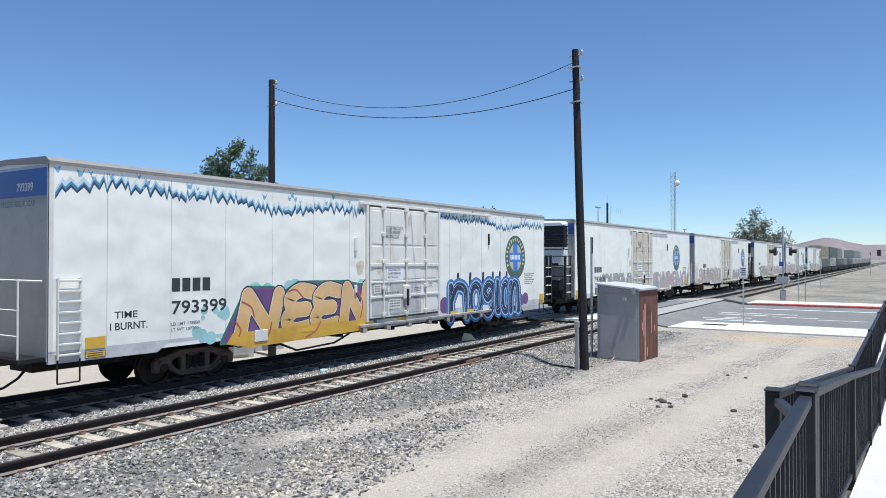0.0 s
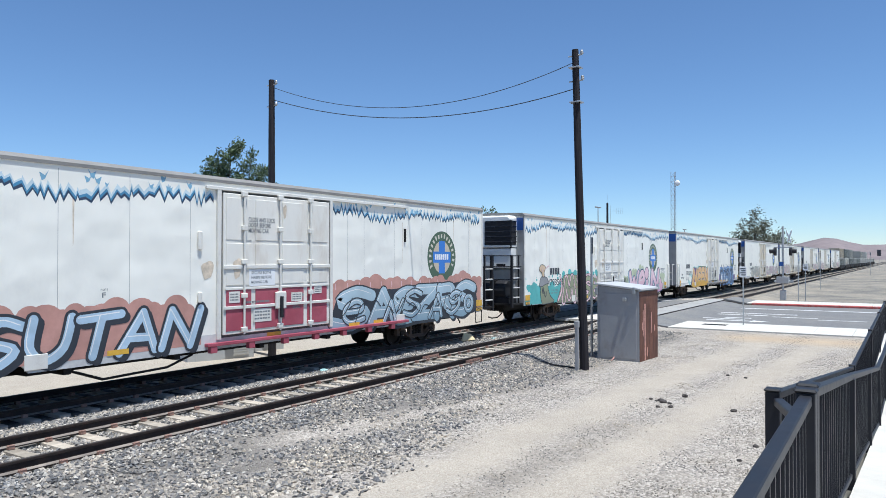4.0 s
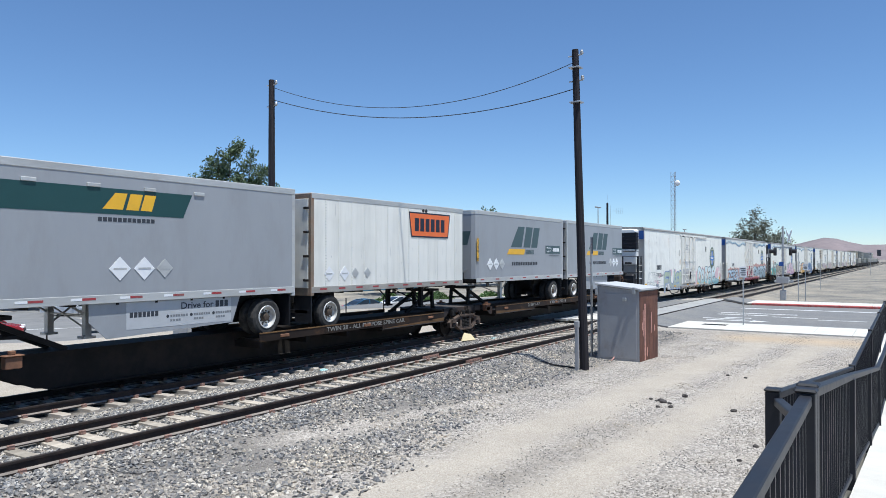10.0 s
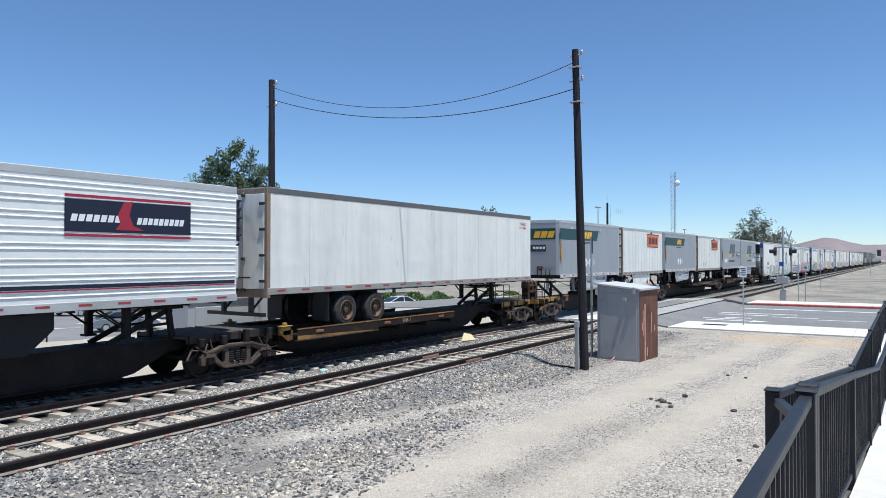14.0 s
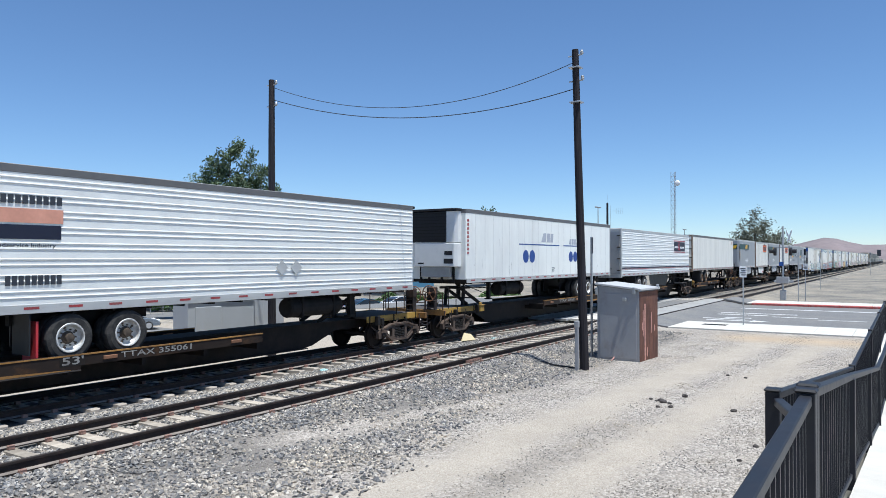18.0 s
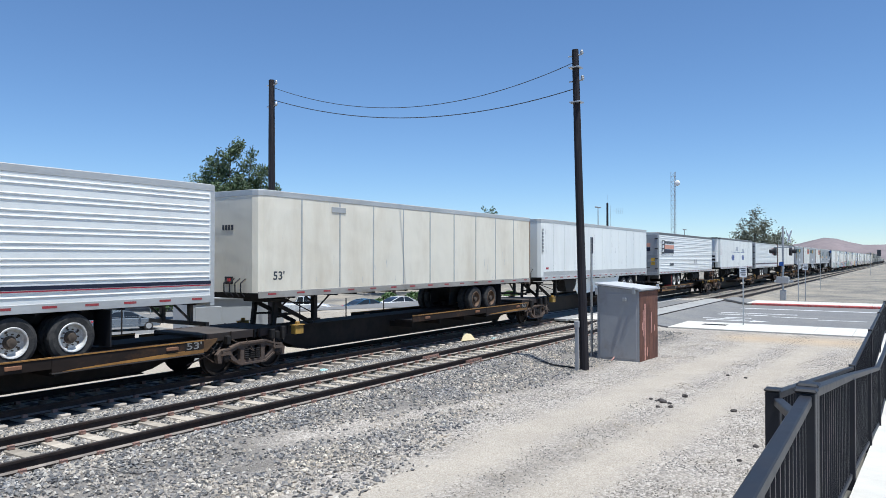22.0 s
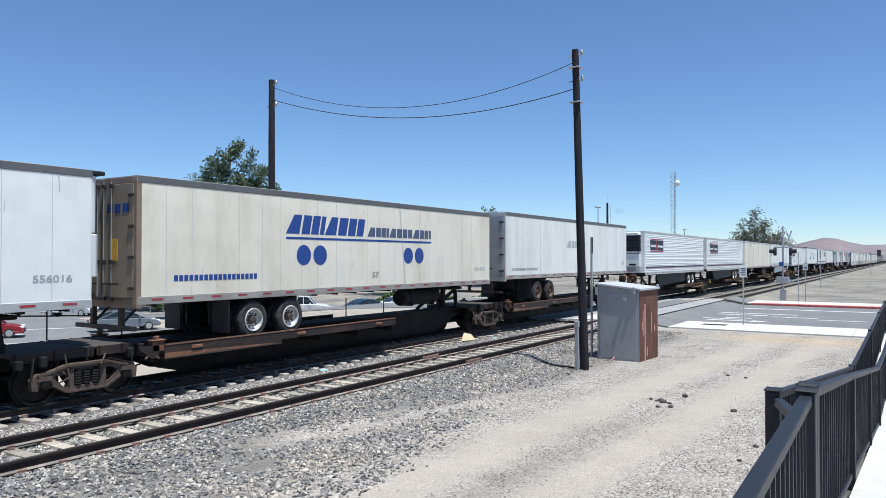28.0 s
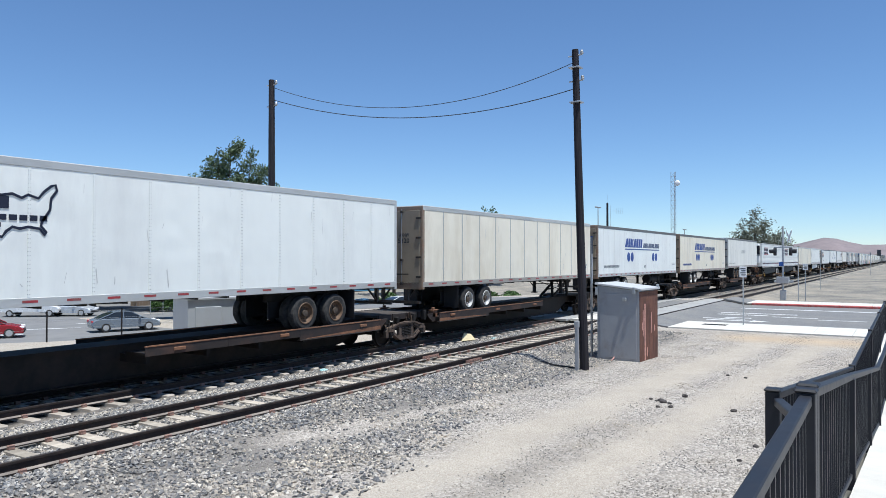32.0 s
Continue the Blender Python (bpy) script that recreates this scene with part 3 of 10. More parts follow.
def track(name, yc, zc, spacing, phase, label, half=0.7525, tie_m="tie"):
    tr = thing(name, label, "railway track", kind="structure")
    for s in (-1, 1):
        bm = bmnew()
        for x0, x1 in ((-160.0, 40.0), (40.0, 1500.0)):
            loft(bm, [[(x, yc + s * half + py, zc + pz) for py, pz in rail_profile()] for x in (x0, x1)])
        rail = part("rail", bm, M["rail"], tr)
        part("rail_head", boxes((-160, 1500, yc + s * half - 0.022, yc + s * half + 0.022, zc - 0.001, zc + 0.0015)), M["railtop"], rail)
        bm = bmnew()
        for d in (-1, 1):
            yr = yc + s * half
            lo, hi = sorted((yr + d * 0.018, yr + d * 0.077))
            loft(bm, [[(x, lo, zc - (0.145 if d > 0 else 0.166)), (x, hi, zc - (0.166 if d > 0 else 0.145)), (x, hi, zc - (0.160 if d > 0 else 0.139)), (x, lo, zc - (0.139 if d > 0 else 0.160))] for x in (-160, ROAD_X0 - 4.2)])
        part("rail_foot", bm, M["dust"], rail, "dusty rail foot")
    bm = bmnew()
    rings = [[(x, sy * w, z) for sy, w, z in ((-1, 0.13, -0.20), (1, 0.13, -0.20), (1, 0.11, -0.02), (-1, 0.11, -0.02))] for x in (-1.3, -1.27, -0.5, 0.5, 1.27, 1.3)]
    rings[0] = [(x, y * 0.85, z * 1.0 - 0.02) for x, y, z in rings[0]]
    rings[-1] = [(x, y * 0.85, z * 1.0 - 0.02) for x, y, z in rings[-1]]
    rings[2] = [(x, y, z - (0.02 if z > -0.1 else 0)) for x, y, z in rings[2]]
    rings[3] = [(x, y, z - (0.02 if z > -0.1 else 0)) for x, y, z in rings[3]]
    loft(bm, rings)
    tie_me = mesh_of("tie", bm, M[tie_m])
    cb = bmnew()
    for s in (-1, 1):
        for d in (-0.105, 0.105):
            u = s * half + d
            box(cb, u - 0.035, u + 0.035, -0.05, 0.05, -0.025, 0.028)
            rod(cb, (u - 0.03, -0.045, 0.036), (u - 0.03, 0.045, 0.036), 0.012, 5)
            rod(cb, (u + 0.03, -0.045, 0.030), (u + 0.03, 0.045, 0.030), 0.012, 5)
    clip_me = mesh_of("clips", cb, M["clip"])
    far = bmnew()
    x = phase - 12 * spacing
    i = 0
    while x < 300:
        if ROAD_X0 - 3 < x < ROAD_X1 + 4:
            x += spacing
            continue
        if -3 < x < 60:
            t = part("tie", tie_me, M["tie"], tr)
            t.matrix_basis = pose(x, yc, zc - 0.165, 0, 0, 90 + random.uniform(-0.8, 0.8))
            c = part("rail_clips", clip_me, M["clip"], t)
        else:
            box(far, x - 0.12, x + 0.12, yc - 1.3, yc + 1.3, zc - 0.36, zc - 0.18)
        x += spacing
        i += 1
    f = part("tie_row", far, M["tie"], tr)
    f["kind"] = "stuff"
    return tr


track("track_1", NEAR_Y, NEAR_Z, 0.618, 0.01, "empty track of brown rails on pale concrete ties", half=0.78)
track("track_2", TRACK_Y, 0.0, 0.62, 0.2, "track under the train, brown rails on concrete ties", tie_m="tie_dark")


def joint_bar(x):
    """The bolted bars that join two lengths of rail."""
    for s in (-1, 1):
        bm = boxes((x - 0.45, x + 0.45, NEAR_Y + s * 0.78 - 0.045, NEAR_Y + s * 0.78 + 0.045, NEAR_Z - 0.13, NEAR_Z - 0.055))
        for k in range(6):
            rod(bm, (x - 0.38 + k * 0.152, NEAR_Y + s * 0.78 - 0.075, NEAR_Z - 0.09), (x - 0.38 + k * 0.152, NEAR_Y + s * 0.78 + 0.075, NEAR_Z - 0.09), 0.016, 6)
        solo("joint_bar", bm, M["clip"], "rusty bolted joint bar on the rail", "rail joint", "joint bars on the near track")


joint_bar(18.8)


# ---- street crossing ----
def crossing():
    xa, xb = 37.66, 53.3
    road = bmnew()

    def strip(y0, y1):
        road.faces.new([road.verts.new((x, y, road_z(y))) for x, y in ((xa, y0), (xb, y0), (xb, y1), (xa, y1))])
    ys = [-60, -20, -6, 0, 3, 6, 9.3, 9.6, 9.9, 10.2, 10.5, 10.8, 10.93]
    for y0, y1 in list(zip(ys[:-1], ys[1:])) + [(12.68, 13.2), (13.2, 13.8), (13.8, 14.28), (17.21, 19), (19, 21), (21, 24), (24, 28), (28, 34), (34, 40), (40, 50), (50, 62), (62, 90)]:
        strip(y0, y1)
    r = solo("road", road, M["asphalt"], "grey asphalt street that crosses the tracks", "road", kind="structure")
    # concrete crossing panels between and beside the rails
    for yc, zc, half, rows in ((NEAR_Y, NEAR_Z, 0.78, ((-0.69, 0.69),)), (TRACK_Y, 0.0, 0.7525, ((-1.45, -0.80), (-0.67, 0.67), (0.82, 1.45)))):
        m = "concrete_grey"
        for y0, y1 in rows:
            me = mesh_of("crossing_panel", boxes((0.006, 3.694, yc + y0, yc + y1, zc - 0.12, zc - 0.012)), M[m], bevel=0.012)
            for i in range(6):
                p = part("crossing_panel", me, M[m], r, "concrete panel between the rails")
                p.matrix_basis = pose(33.6 + i * 3.7, 0, 0)
    # pavements flush with the gravel, and the far kerb
    pv = thing("pavement", "pale concrete pavements along the street", "pavement", kind="structure")
    slab_me = mesh_of("paving_slab", boxes((0.005, 3.645, 0.005, 1.495, -0.10, 0.0)), M["concrete"], bevel=0.008)
    for x0, up in ((34.0, 0.03), (53.75, 0.12)):
        for i in range(14):
            y0 = 9.4 - (i + 1) * 1.5
            s = part("paving_slab", slab_me, M["concrete"], pv)
            s.matrix_basis = pose(x0, y0, road_z(y0) + up)
        for y0, y1, hit in ((9.41, 10.93, 1), (12.68, 14.28, 0)):
            bm = bmnew()
            loft(bm, [[(x0, y, road_z(y) + up * hit - 0.1), (x0 + 3.65, y, road_z(y) + up * hit - 0.1), (x0 + 3.65, y, road_z(y) + up * hit), (x0, y, road_z(y) + up * hit)] for y in [y0 + (y1 - y0) * k / 4 for k in range(5)]])
            if x0 > 50 and not hit:
                bm.free()
                continue
            part("paving_ramp", bm, M["asphalt"] if hit else M["concrete"], pv)
    for i in range(12):
        y0 = 9.0 - (i + 1) * 1.8
        k = part("red_kerb", boxes((0, 0.46, 0.004, 1.796, -0.16, 0.145)), M["red_kerb"], pv, bevel=0.03)
        k.matrix_basis = pose(53.28, y0, road_z(y0))
    part("utility_cover", boxes((35.9, 36.5, 7.2, 8.3, road_z(8) + 0.030, road_z(8) + 0.036)), M["under"], pv, "dark metal cover let into the paving")

    # painted markings
    def paint(name, shapes, label):
        bm = bmnew()
        for pts in shapes:
            bm.faces.new([bm.verts.new((x, y, road_z(y) + 0.006)) for x, y in pts])
        return part(name, bm, M["white_line"], r, label)

    def line(x0, x1, y0, y1, n=8):
        return [[(x0, y0 + (y1 - y0) * i / n), (x1, y0 + (y1 - y0) * i / n), (x1, y0 + (y1 - y0) * (i + 1) / n), (x0, y0 + (y1 - y0) * (i + 1) / n)] for i in range(n)]
    paint("edge_line", line(49.3, 49.75, -8, 9.0), "white edge line")
    paint("lane_line", line(42.0, 42.22, 1.7, 3.9, 1), "white lane dash")
    paint("lane_line", line(42.9, 43.15, 4.0, 6.2, 1), "white lane dash")
    # letters on the road, kept as bars, and the arrow
    for x, y0, y1 in ((44.9, 5.2, 9.3), (43.5, 6.5, 9.2), (40.3, 7.2, 9.3), (41.2, 7.0, 8.4)):
        paint("road_letter", line(x, x + 0.32, y0, y1, 2), "white road letters")
    paint("turn_arrow", [[(39.3, 6.6), (39.65, 6.6), (39.65, 8.9), (39.3, 8.9)], [(38.9, 6.7), (40.05, 6.7), (39.47, 5.8)]], "white lane arrow")


crossing()


# ---- poles and wires ----
def utility_pole(x, y, z0, top, r, lean, label, back=0.0):
    p = thing("utility_pole", label, "utility pole", "utility poles beside the tracks", at=pose(x, y, z0, -back, lean, 0))
    bm = bmnew()
    h = top - z0
    n = 12
    rings = []
    for k in range(13):
        f = k / 12
        rad = r * (1 - 0.28 * f)
        wob = 0.012 * noise.noise(Vector((f * 4, x, y)))
        rings.append([(wob + math.cos(2 * math.pi * i / n) * rad * (1 + 0.04 * math.sin(i * 5 + k)), math.sin(2 * math.pi * i / n) * rad, f * h) for i in range(n)])
    loft(bm, rings)
    part("shaft", bm, M["pole"], p, smooth=False)
    for dz in (0.18, 0.95):
        b2 = bmnew()
        rod(b2, (0, -r * 1.6, h - dz), (0, r * 1.6, h - dz), 0.02, 6)
        turned(b2, [(0.02, 0), (0.05, 0.02), (0.055, 0.06), (0.035, 0.08), (0.05, 0.10), (0.03, 0.14)], 10, "z", (0, -r * 1.5, h - dz))
        part("insulator_bolt", b2, M["galv"], p, "grey insulator on a bolt")
    return p, h


P1 = (20.65, 8.2)
P2 = (18.55, 19.25)
pole_a, h_a = utility_pole(P1[0], P1[1], -0.45, 9.33, 0.14, -1.15, "dark weathered wooden pole beside the empty track", 1.15)
pole_b, h_b = utility_pole(P2[0], P2[1], -0.7, 9.45, 0.15, -0.4, "dark weathered wooden pole behind the train")
for dz, col in ((0.55, "galv"), (1.6, "galv")):
    part("band", boxes((-0.17, 0.17, -0.17, 0.17, h_a - dz - 0.02, h_a - dz + 0.02)), M[col], pole_a, bevel=0.005)


def cable(name, a, b_, sag, r=0.012, label="thin black cable strung between the two poles"):
    cu = bpy.data.curves.new(name, "CURVE")
    cu.dimensions = "3D"
    sp = cu.splines.new("POLY")
    n = 28
    sp.points.add(n)
    for i in range(n + 1):
        f = i / n
        p = Vector(a).lerp(Vector(b_), f)
        p.z -= sag * 4 * f * (1 - f)
        sp.points[i].co = (*p, 1)
    cu.bevel_depth = r
    cu.bevel_resolution = 1
    cu.materials.append(M["wire"])
    ob = new(name, cu)
    return tagged(ob, label, "cable", "cables between the poles")


TOP_A, TOP_B = -0.17 - 0.05, -0.065
cable("cable", (P1[0] + TOP_A, P1[1] + 0.19, 8.95), (P2[0] + TOP_B, P2[1], 9.2), 1.05, 0.011)
cable("cable", (P1[0] + TOP_A + 0.02, P1[1] + 0.17, 8.15), (P2[0] + TOP_B, P2[1], 8.75), 0.78, 0.014)


# ---- signal cabinet ----
def cabinet():
    """Tall steel cabinet with a sloping lid; the side towards the yard has rusted through its paint."""
    c = thing("signal_cabinet", "tall grey steel signal cabinet with a rusted side, on the gravel", "cabinet", at=pose(23.1, 7.3, -0.44, 0, 0, -3))
    L, w, h = 1.7, 1.45, 2.45
    body = bmnew()
    loft(body, [[(0, 0, 0.06), (L, 0, 0.06), (L, w, 0.06), (0, w, 0.06)], [(0, 0, h - 0.06), (L, 0, h - 0.06), (L, w, h + 0.10), (0, w, h + 0.10)]])
    part("body", body, M["box_grey"], c, bevel=0.012)
    part("base_frame", boxes((-0.02, L + 0.02, -0.02, w + 0.02, 0.0, 0.07)), M["box_rust"], c)
    lid = bmnew()
    loft(lid, [[(x, -0.08, h - 0.05), (x, w + 0.06, h + 0.12), (x, w + 0.06, h + 0.18), (x, -0.08, h + 0.02)] for x in (-0.08, L + 0.08)])
    part("lid", lid, M["lid"], c, "pale sloping lid", bevel=0.008)
    part("rusted_side", boxes((0.015, L - 0.01, -0.02, -0.002, 0.07, h - 0.09)), M["box_rust"], c, "red-brown rusted side panel")
    for x, z0, z1, t in ((0.42, 0.1, 1.95, 0.09), (0.28, 0.9, 1.75, 0.04), (1.05, 0.95, 1.65, 0.05), (1.35, 1.0, 1.2, 0.06), (0.66, 0.2, 0.5, 0.05), (0.20, 1.1, 1.35, 0.06)):
        part("rust_streak", boxes((x, x + t, -0.026, -0.021, z0, z1)), M["rust_pale"], c, "pale peeling streak")
    part("door_panel", boxes((-0.018, -0.002, 0.08, w - 0.10, 0.16, h - 0.16)), M["box_grey"], c, bevel=0.006)
    part("hasp", boxes((-0.13, -0.018, 0.40, 0.52, 2.05, 2.16)), M["galv"], c, "pale hasp cover", bevel=0.01)
    part("lifting_lug", boxes((-0.10, -0.01, w - 0.05, w + 0.04, h - 0.22, h + 0.02)), M["galv"], c, bevel=0.01)
    part("lifting_lug", boxes((-0.12, -0.03, 0.10, 0.20, h - 0.16, h + 0.06)), M["galv"], c, bevel=0.01)
    part("lifting_lug", boxes((L - 0.15, L - 0.05, -0.09, -0.02, h - 0.06, h + 0.12)), M["galv"], c, bevel=0.01)
    bm = bmnew()
    pipe(bm, [(-0.35, 1.0, 0.02), (-0.2, 0.9, 0.05), (-0.06, 0.85, 0.16), (0.0, 0.85, 0.2)], 0.018)
    part("ground_wire", bm, M["rust_pale"], c)


cabinet()


def meter_post():
    p = thing("conduit_riser", "grey conduit riser strapped beside the wooden pole", "conduit", at=pose(P1[0] - 0.30, P1[1] + 0.12, -0.45))
    part("channel", boxes((-0.05, 0.05, -0.05, 0.05, 0, 1.55)), M["box_grey"], p, bevel=0.008)
    part("cap", boxes((-0.065, 0.065, -0.065, 0.065, 1.38, 1.58)), M["box_grey"], p, bevel=0.012)


meter_post()
bm = bmnew()
pipe(bm, [(20.9, 10.35, -0.10), (20.95, 10.1, -0.20), (20.9, 9.7, -0.27), (20.75, 9.2, -0.31), (20.7, 8.7, -0.32), (20.55, 8.3, -0.34)], 0.03)
solo("ground_cable", bm, M["wire"], "thick black cable lying across the ballast to the pole", "cable")


# ---- ramp, landing and railing ----
def ramp_z(x):
    """Height of the ramp's walking surface along X."""
    return 1.33 - 0.115 * max(0.0, min(x, 11.4) - 3.7) + 0.0


def ramp():
    bm = bmnew()
    prof = [(-4, 1.33), (3.7, 1.33), (11.4, ramp_z(11.4)), (30, ramp_z(11.4)), (30, -0.6), (-4, -0.6)]
    slab(bm, prof, -3.2, 0.30)
    solo("ramp", bm, M["concrete"], "pale concrete ramp and landing behind the railing", "ramp", kind="structure")
    bm = bmnew()
    slab(bm, [(3.9, ramp_z(3.9)), (11.4, ramp_z(11.4)), (30, ramp_z(11.4)), (30, -0.6), (3.9, -0.6)], 0.52, 0.78)
    solo("ramp_wall", bm, M["concrete"], "low pale concrete wall under the outer railing", "wall", kind="structure")


ramp()


def railing_run(parent, xs, yf, top, drop, picket, caps=True):
    """Posts at xs; yf(x) and top(x) give the rail's line. Square pickets between the rails."""
    for k, a in enumerate(xs):
        y = yf(a)
        high = 0.03 if caps or k == 0 else -0.01
        part("post", boxes((a - 0.038, a + 0.038, y - 0.038, y + 0.038, top(a) - drop, top(a) + high)), M["fence"], parent, bevel=0.004)
        if caps or k == 0:
            part("post_cap", boxes((a - 0.046, a + 0.046, y - 0.046, y + 0.046, top(a) + 0.03, top(a) + 0.048)), M["fence"], parent, bevel=0.01)
    for a, c in zip(xs[:-1], xs[1:]):
        for off, hw, hh, nm in ((0.0, 0.025, 0.022, "top_rail"), (-drop + 0.10, 0.02, 0.018, "bottom_rail")):
            bm = bmnew()
            g = 0.04 if caps else 0.001
            loft(bm, [[(x, yf(x) + sy * hw, top(x) + off + sz * hh) for sy, sz in ((-1, -1), (1, -1), (1, 1), (-1, 1))] for x in (a + g, c - g)])
            part(nm, bm, M["fence"], parent, bevel=0.005)
        n = int((c - a) / picket)
        for i in range(1, n):
            x = a + (c - a) * i / n
            y = yf(x)
            bm = boxes((x - 0.008, x + 0.008, y - 0.008, y + 0.008, top(x) - drop + 0.10, top(x) - 0.02))
            part("picket", bm, M["fence"], parent)


def railings():
    inner = thing("railing", "black powder-coated steel railing along the landing and ramp", "railing", "railings of the ramp")
    railing_run(inner, [1.1, 3.43], lambda x: 0.323 + 0.0175 * (x - 1.1), lambda x: 2.40, 1.07, 0.115)
    lower = thing("railing", "black steel railing that slopes down beside the ramp", "railing", "railings of the ramp")
    slope = lambda x: 2.41 - 0.115 * max(0, min(x, 11.4) - 3.7)
    railing_run(lower, [3.52, 5.9, 8.3, 10.7, 13.1, 15.5, 17.9], lambda x: 0.365 - 0.006 * (x - 3.5), slope, 0.80, 0.115, caps=False)
    outer = thing("railing", "outer black steel railing of the ramp", "railing", "railings of the ramp")
    top = lambda x: 2.22 - 0.105 * max(0, min(x, 11.4) - 4.5)
    railing_run(outer, [4.45, 11.4, 17.3, 23.0, 29.0], lambda x: 0.64, top, 1.07, 0.13)
    bm = bmnew()
    loft(bm, [[(x - sy * 0.02, y + sy * 0.02, z + sz * 0.022) for sy, sz in ((-1, -1), (1, -1), (1, 1), (-1, 1))] for x, y, z in ((4.41, 0.61, 2.20), (3.50, 0.41, 2.30))])
    part("link_rail", bm, M["fence"], outer, bevel=0.005)
    bm = bmnew()
    loft(bm, [[(x, y, z) for y in (0.02, 0.31) for z in ((slope(x) - 0.72, -0.6) if y < 0.1 else (-0.6, slope(x) - 0.72))] for x in (3.6, 11.4, 24.0)])
    solo("ramp_kerb", bm, M["concrete"], "pale concrete kerb under the sloping railing", "kerb", kind="structure")


railings()


# ---- train: running gear ----
WHEELSETS = []
CARRIED = []          # (thing, place along the track at the start)


def wheelset_mesh():
    bm = bmnew()
    rod(bm, (0, -1.0, 0), (0, 1.0, 0), 0.075, 8)
    for s in (-1, 1):
        prof = [(0.10, 0.66), (0.30, 0.68), (0.40, 0.66), (0.49, 0.675), (0.49, 0.70), (0.455, 0.705), (0.455, 0.80), (0.40, 0.80), (0.37, 0.735), (0.14, 0.735), (0.12, 0.80), (0.05, 0.80)]
        turned(bm, [(r, s * h) for r, h in prof], 24, "y")
    # three bolts of each bearing cap
    for s in (-1, 1):
        turned(bm, [(0.11, s * 0.98), (0.11, s * 1.14), (0.07, s * 1.16), (0.02, s * 1.165)], 10, "y")
        for k in range(3):
            a = 2 * math.pi * k / 3
            rod(bm, (0.06 * math.cos(a), s * 1.16, 0.06 * math.sin(a)), (0.06 * math.cos(a), s * 1.18, 0.06 * math.sin(a)), 0.018, 6)
    return mesh_of("wheelset", bm, M["wheel"])


def bars_xz(bm, pts, w, y0, y1):
    """A run of flat bars along pts (x, z)."""
    for (xa, za), (xb, zb) in zip(pts[:-1], pts[1:]):
        d = Vector((xb - xa, zb - za)).normalized()
        n = Vector((-d.y, d.x)) * w / 2
        e = d * w * 0.25
        slab(bm, [(xa - e.x - n.x, za - e.y - n.y), (xb + e.x - n.x, zb + e.y - n.y), (xb + e.x + n.x, zb + e.y + n.y), (xa - e.x + n.x, za - e.y + n.y)], y0, y1)


def side_frame_mesh():
    """Cast side frame: one plate with two windows and the bolster opening, thick flanges along its chords."""
    half = [(0.45, 0.22), (0.76, 0.40), (0.82, 0.53), (0.98, 0.53), (1.02, 0.34), (1.15, 0.35), (1.17, 0.56), (1.04, 0.67), (0.76, 0.71), (0.42, 0.81)]
    outer = half + [(-x, z) for x, z in reversed(half)]
    window = [(0.42, 0.38), (0.44, 0.34), (0.52, 0.37), (0.68, 0.52), (0.68, 0.59), (0.48, 0.67), (0.42, 0.64)]
    holes = [window, [(-x, z) for x, z in window], [(-0.29, 0.34), (0.29, 0.34), (0.29, 0.70), (-0.29, 0.70)]]
    bm = bmnew()
    for loop in [outer] + holes:
        v = [bm.verts.new((x, -0.06, z)) for x, z in loop]
        for i in range(len(v)):
            bm.edges.new((v[i], v[(i + 1) % len(v)]))
    bmesh.ops.triangle_fill(bm, use_beauty=True, edges=bm.edges[:])
    more = bmesh.ops.extrude_face_region(bm, geom=bm.faces[:])
    bmesh.ops.translate(bm, vec=(0, 0.12, 0), verts=[g for g in more["geom"] if isinstance(g, bmesh.types.BMVert)])
    for s in (-1, 1):
        bars_xz(bm, [(s * 0.44, 0.79), (s * 0.77, 0.69), (s * 1.03, 0.645)], 0.05, -0.10, -0.058)
        bars_xz(bm, [(s * 0.44, 0.25), (s * 0.74, 0.43)], 0.05, -0.10, -0.058)
        slab(bm, [(s * 0.9 - 0.15, 0.535), (s * 0.9 + 0.15, 0.535), (s * 0.9 + 0.12, 0.62), (s * 0.9 - 0.12, 0.62)], -0.12, 0.10)
    bars_xz(bm, [(-0.42, 0.785), (0.42, 0.785)], 0.05, -0.10, -0.058)
    bars_xz(bm, [(-0.42, 0.245), (0.42, 0.245)], 0.05, -0.10, -0.058)
    return mesh_of("side_frame", bm, M["truck"])


def springs_mesh():
    bm = bmnew()
    for k in (-0.19, 0.0, 0.19):
        for i in range(5):
            turned(bm, [(0.085, 0.36 + i * 0.055), (0.095, 0.375 + i * 0.055), (0.095, 0.39 + i * 0.055), (0.085, 0.405 + i * 0.055)], 10, "z", (k, 0, 0))
    return mesh_of("spring_nest", bm, M["under"])


WHEELSET_ME, FRAME_ME, SPRING_ME = wheelset_mesh(), side_frame_mesh(), springs_mesh()
bm = boxes((-0.17, 0.17, -1.02, 1.02, 0.60, 0.76), (-0.22, 0.22, -0.25, 0.25, 0.76, 0.86))
BOLSTER_ME = mesh_of("bolster", bm, M["truck"], bevel=0.02)


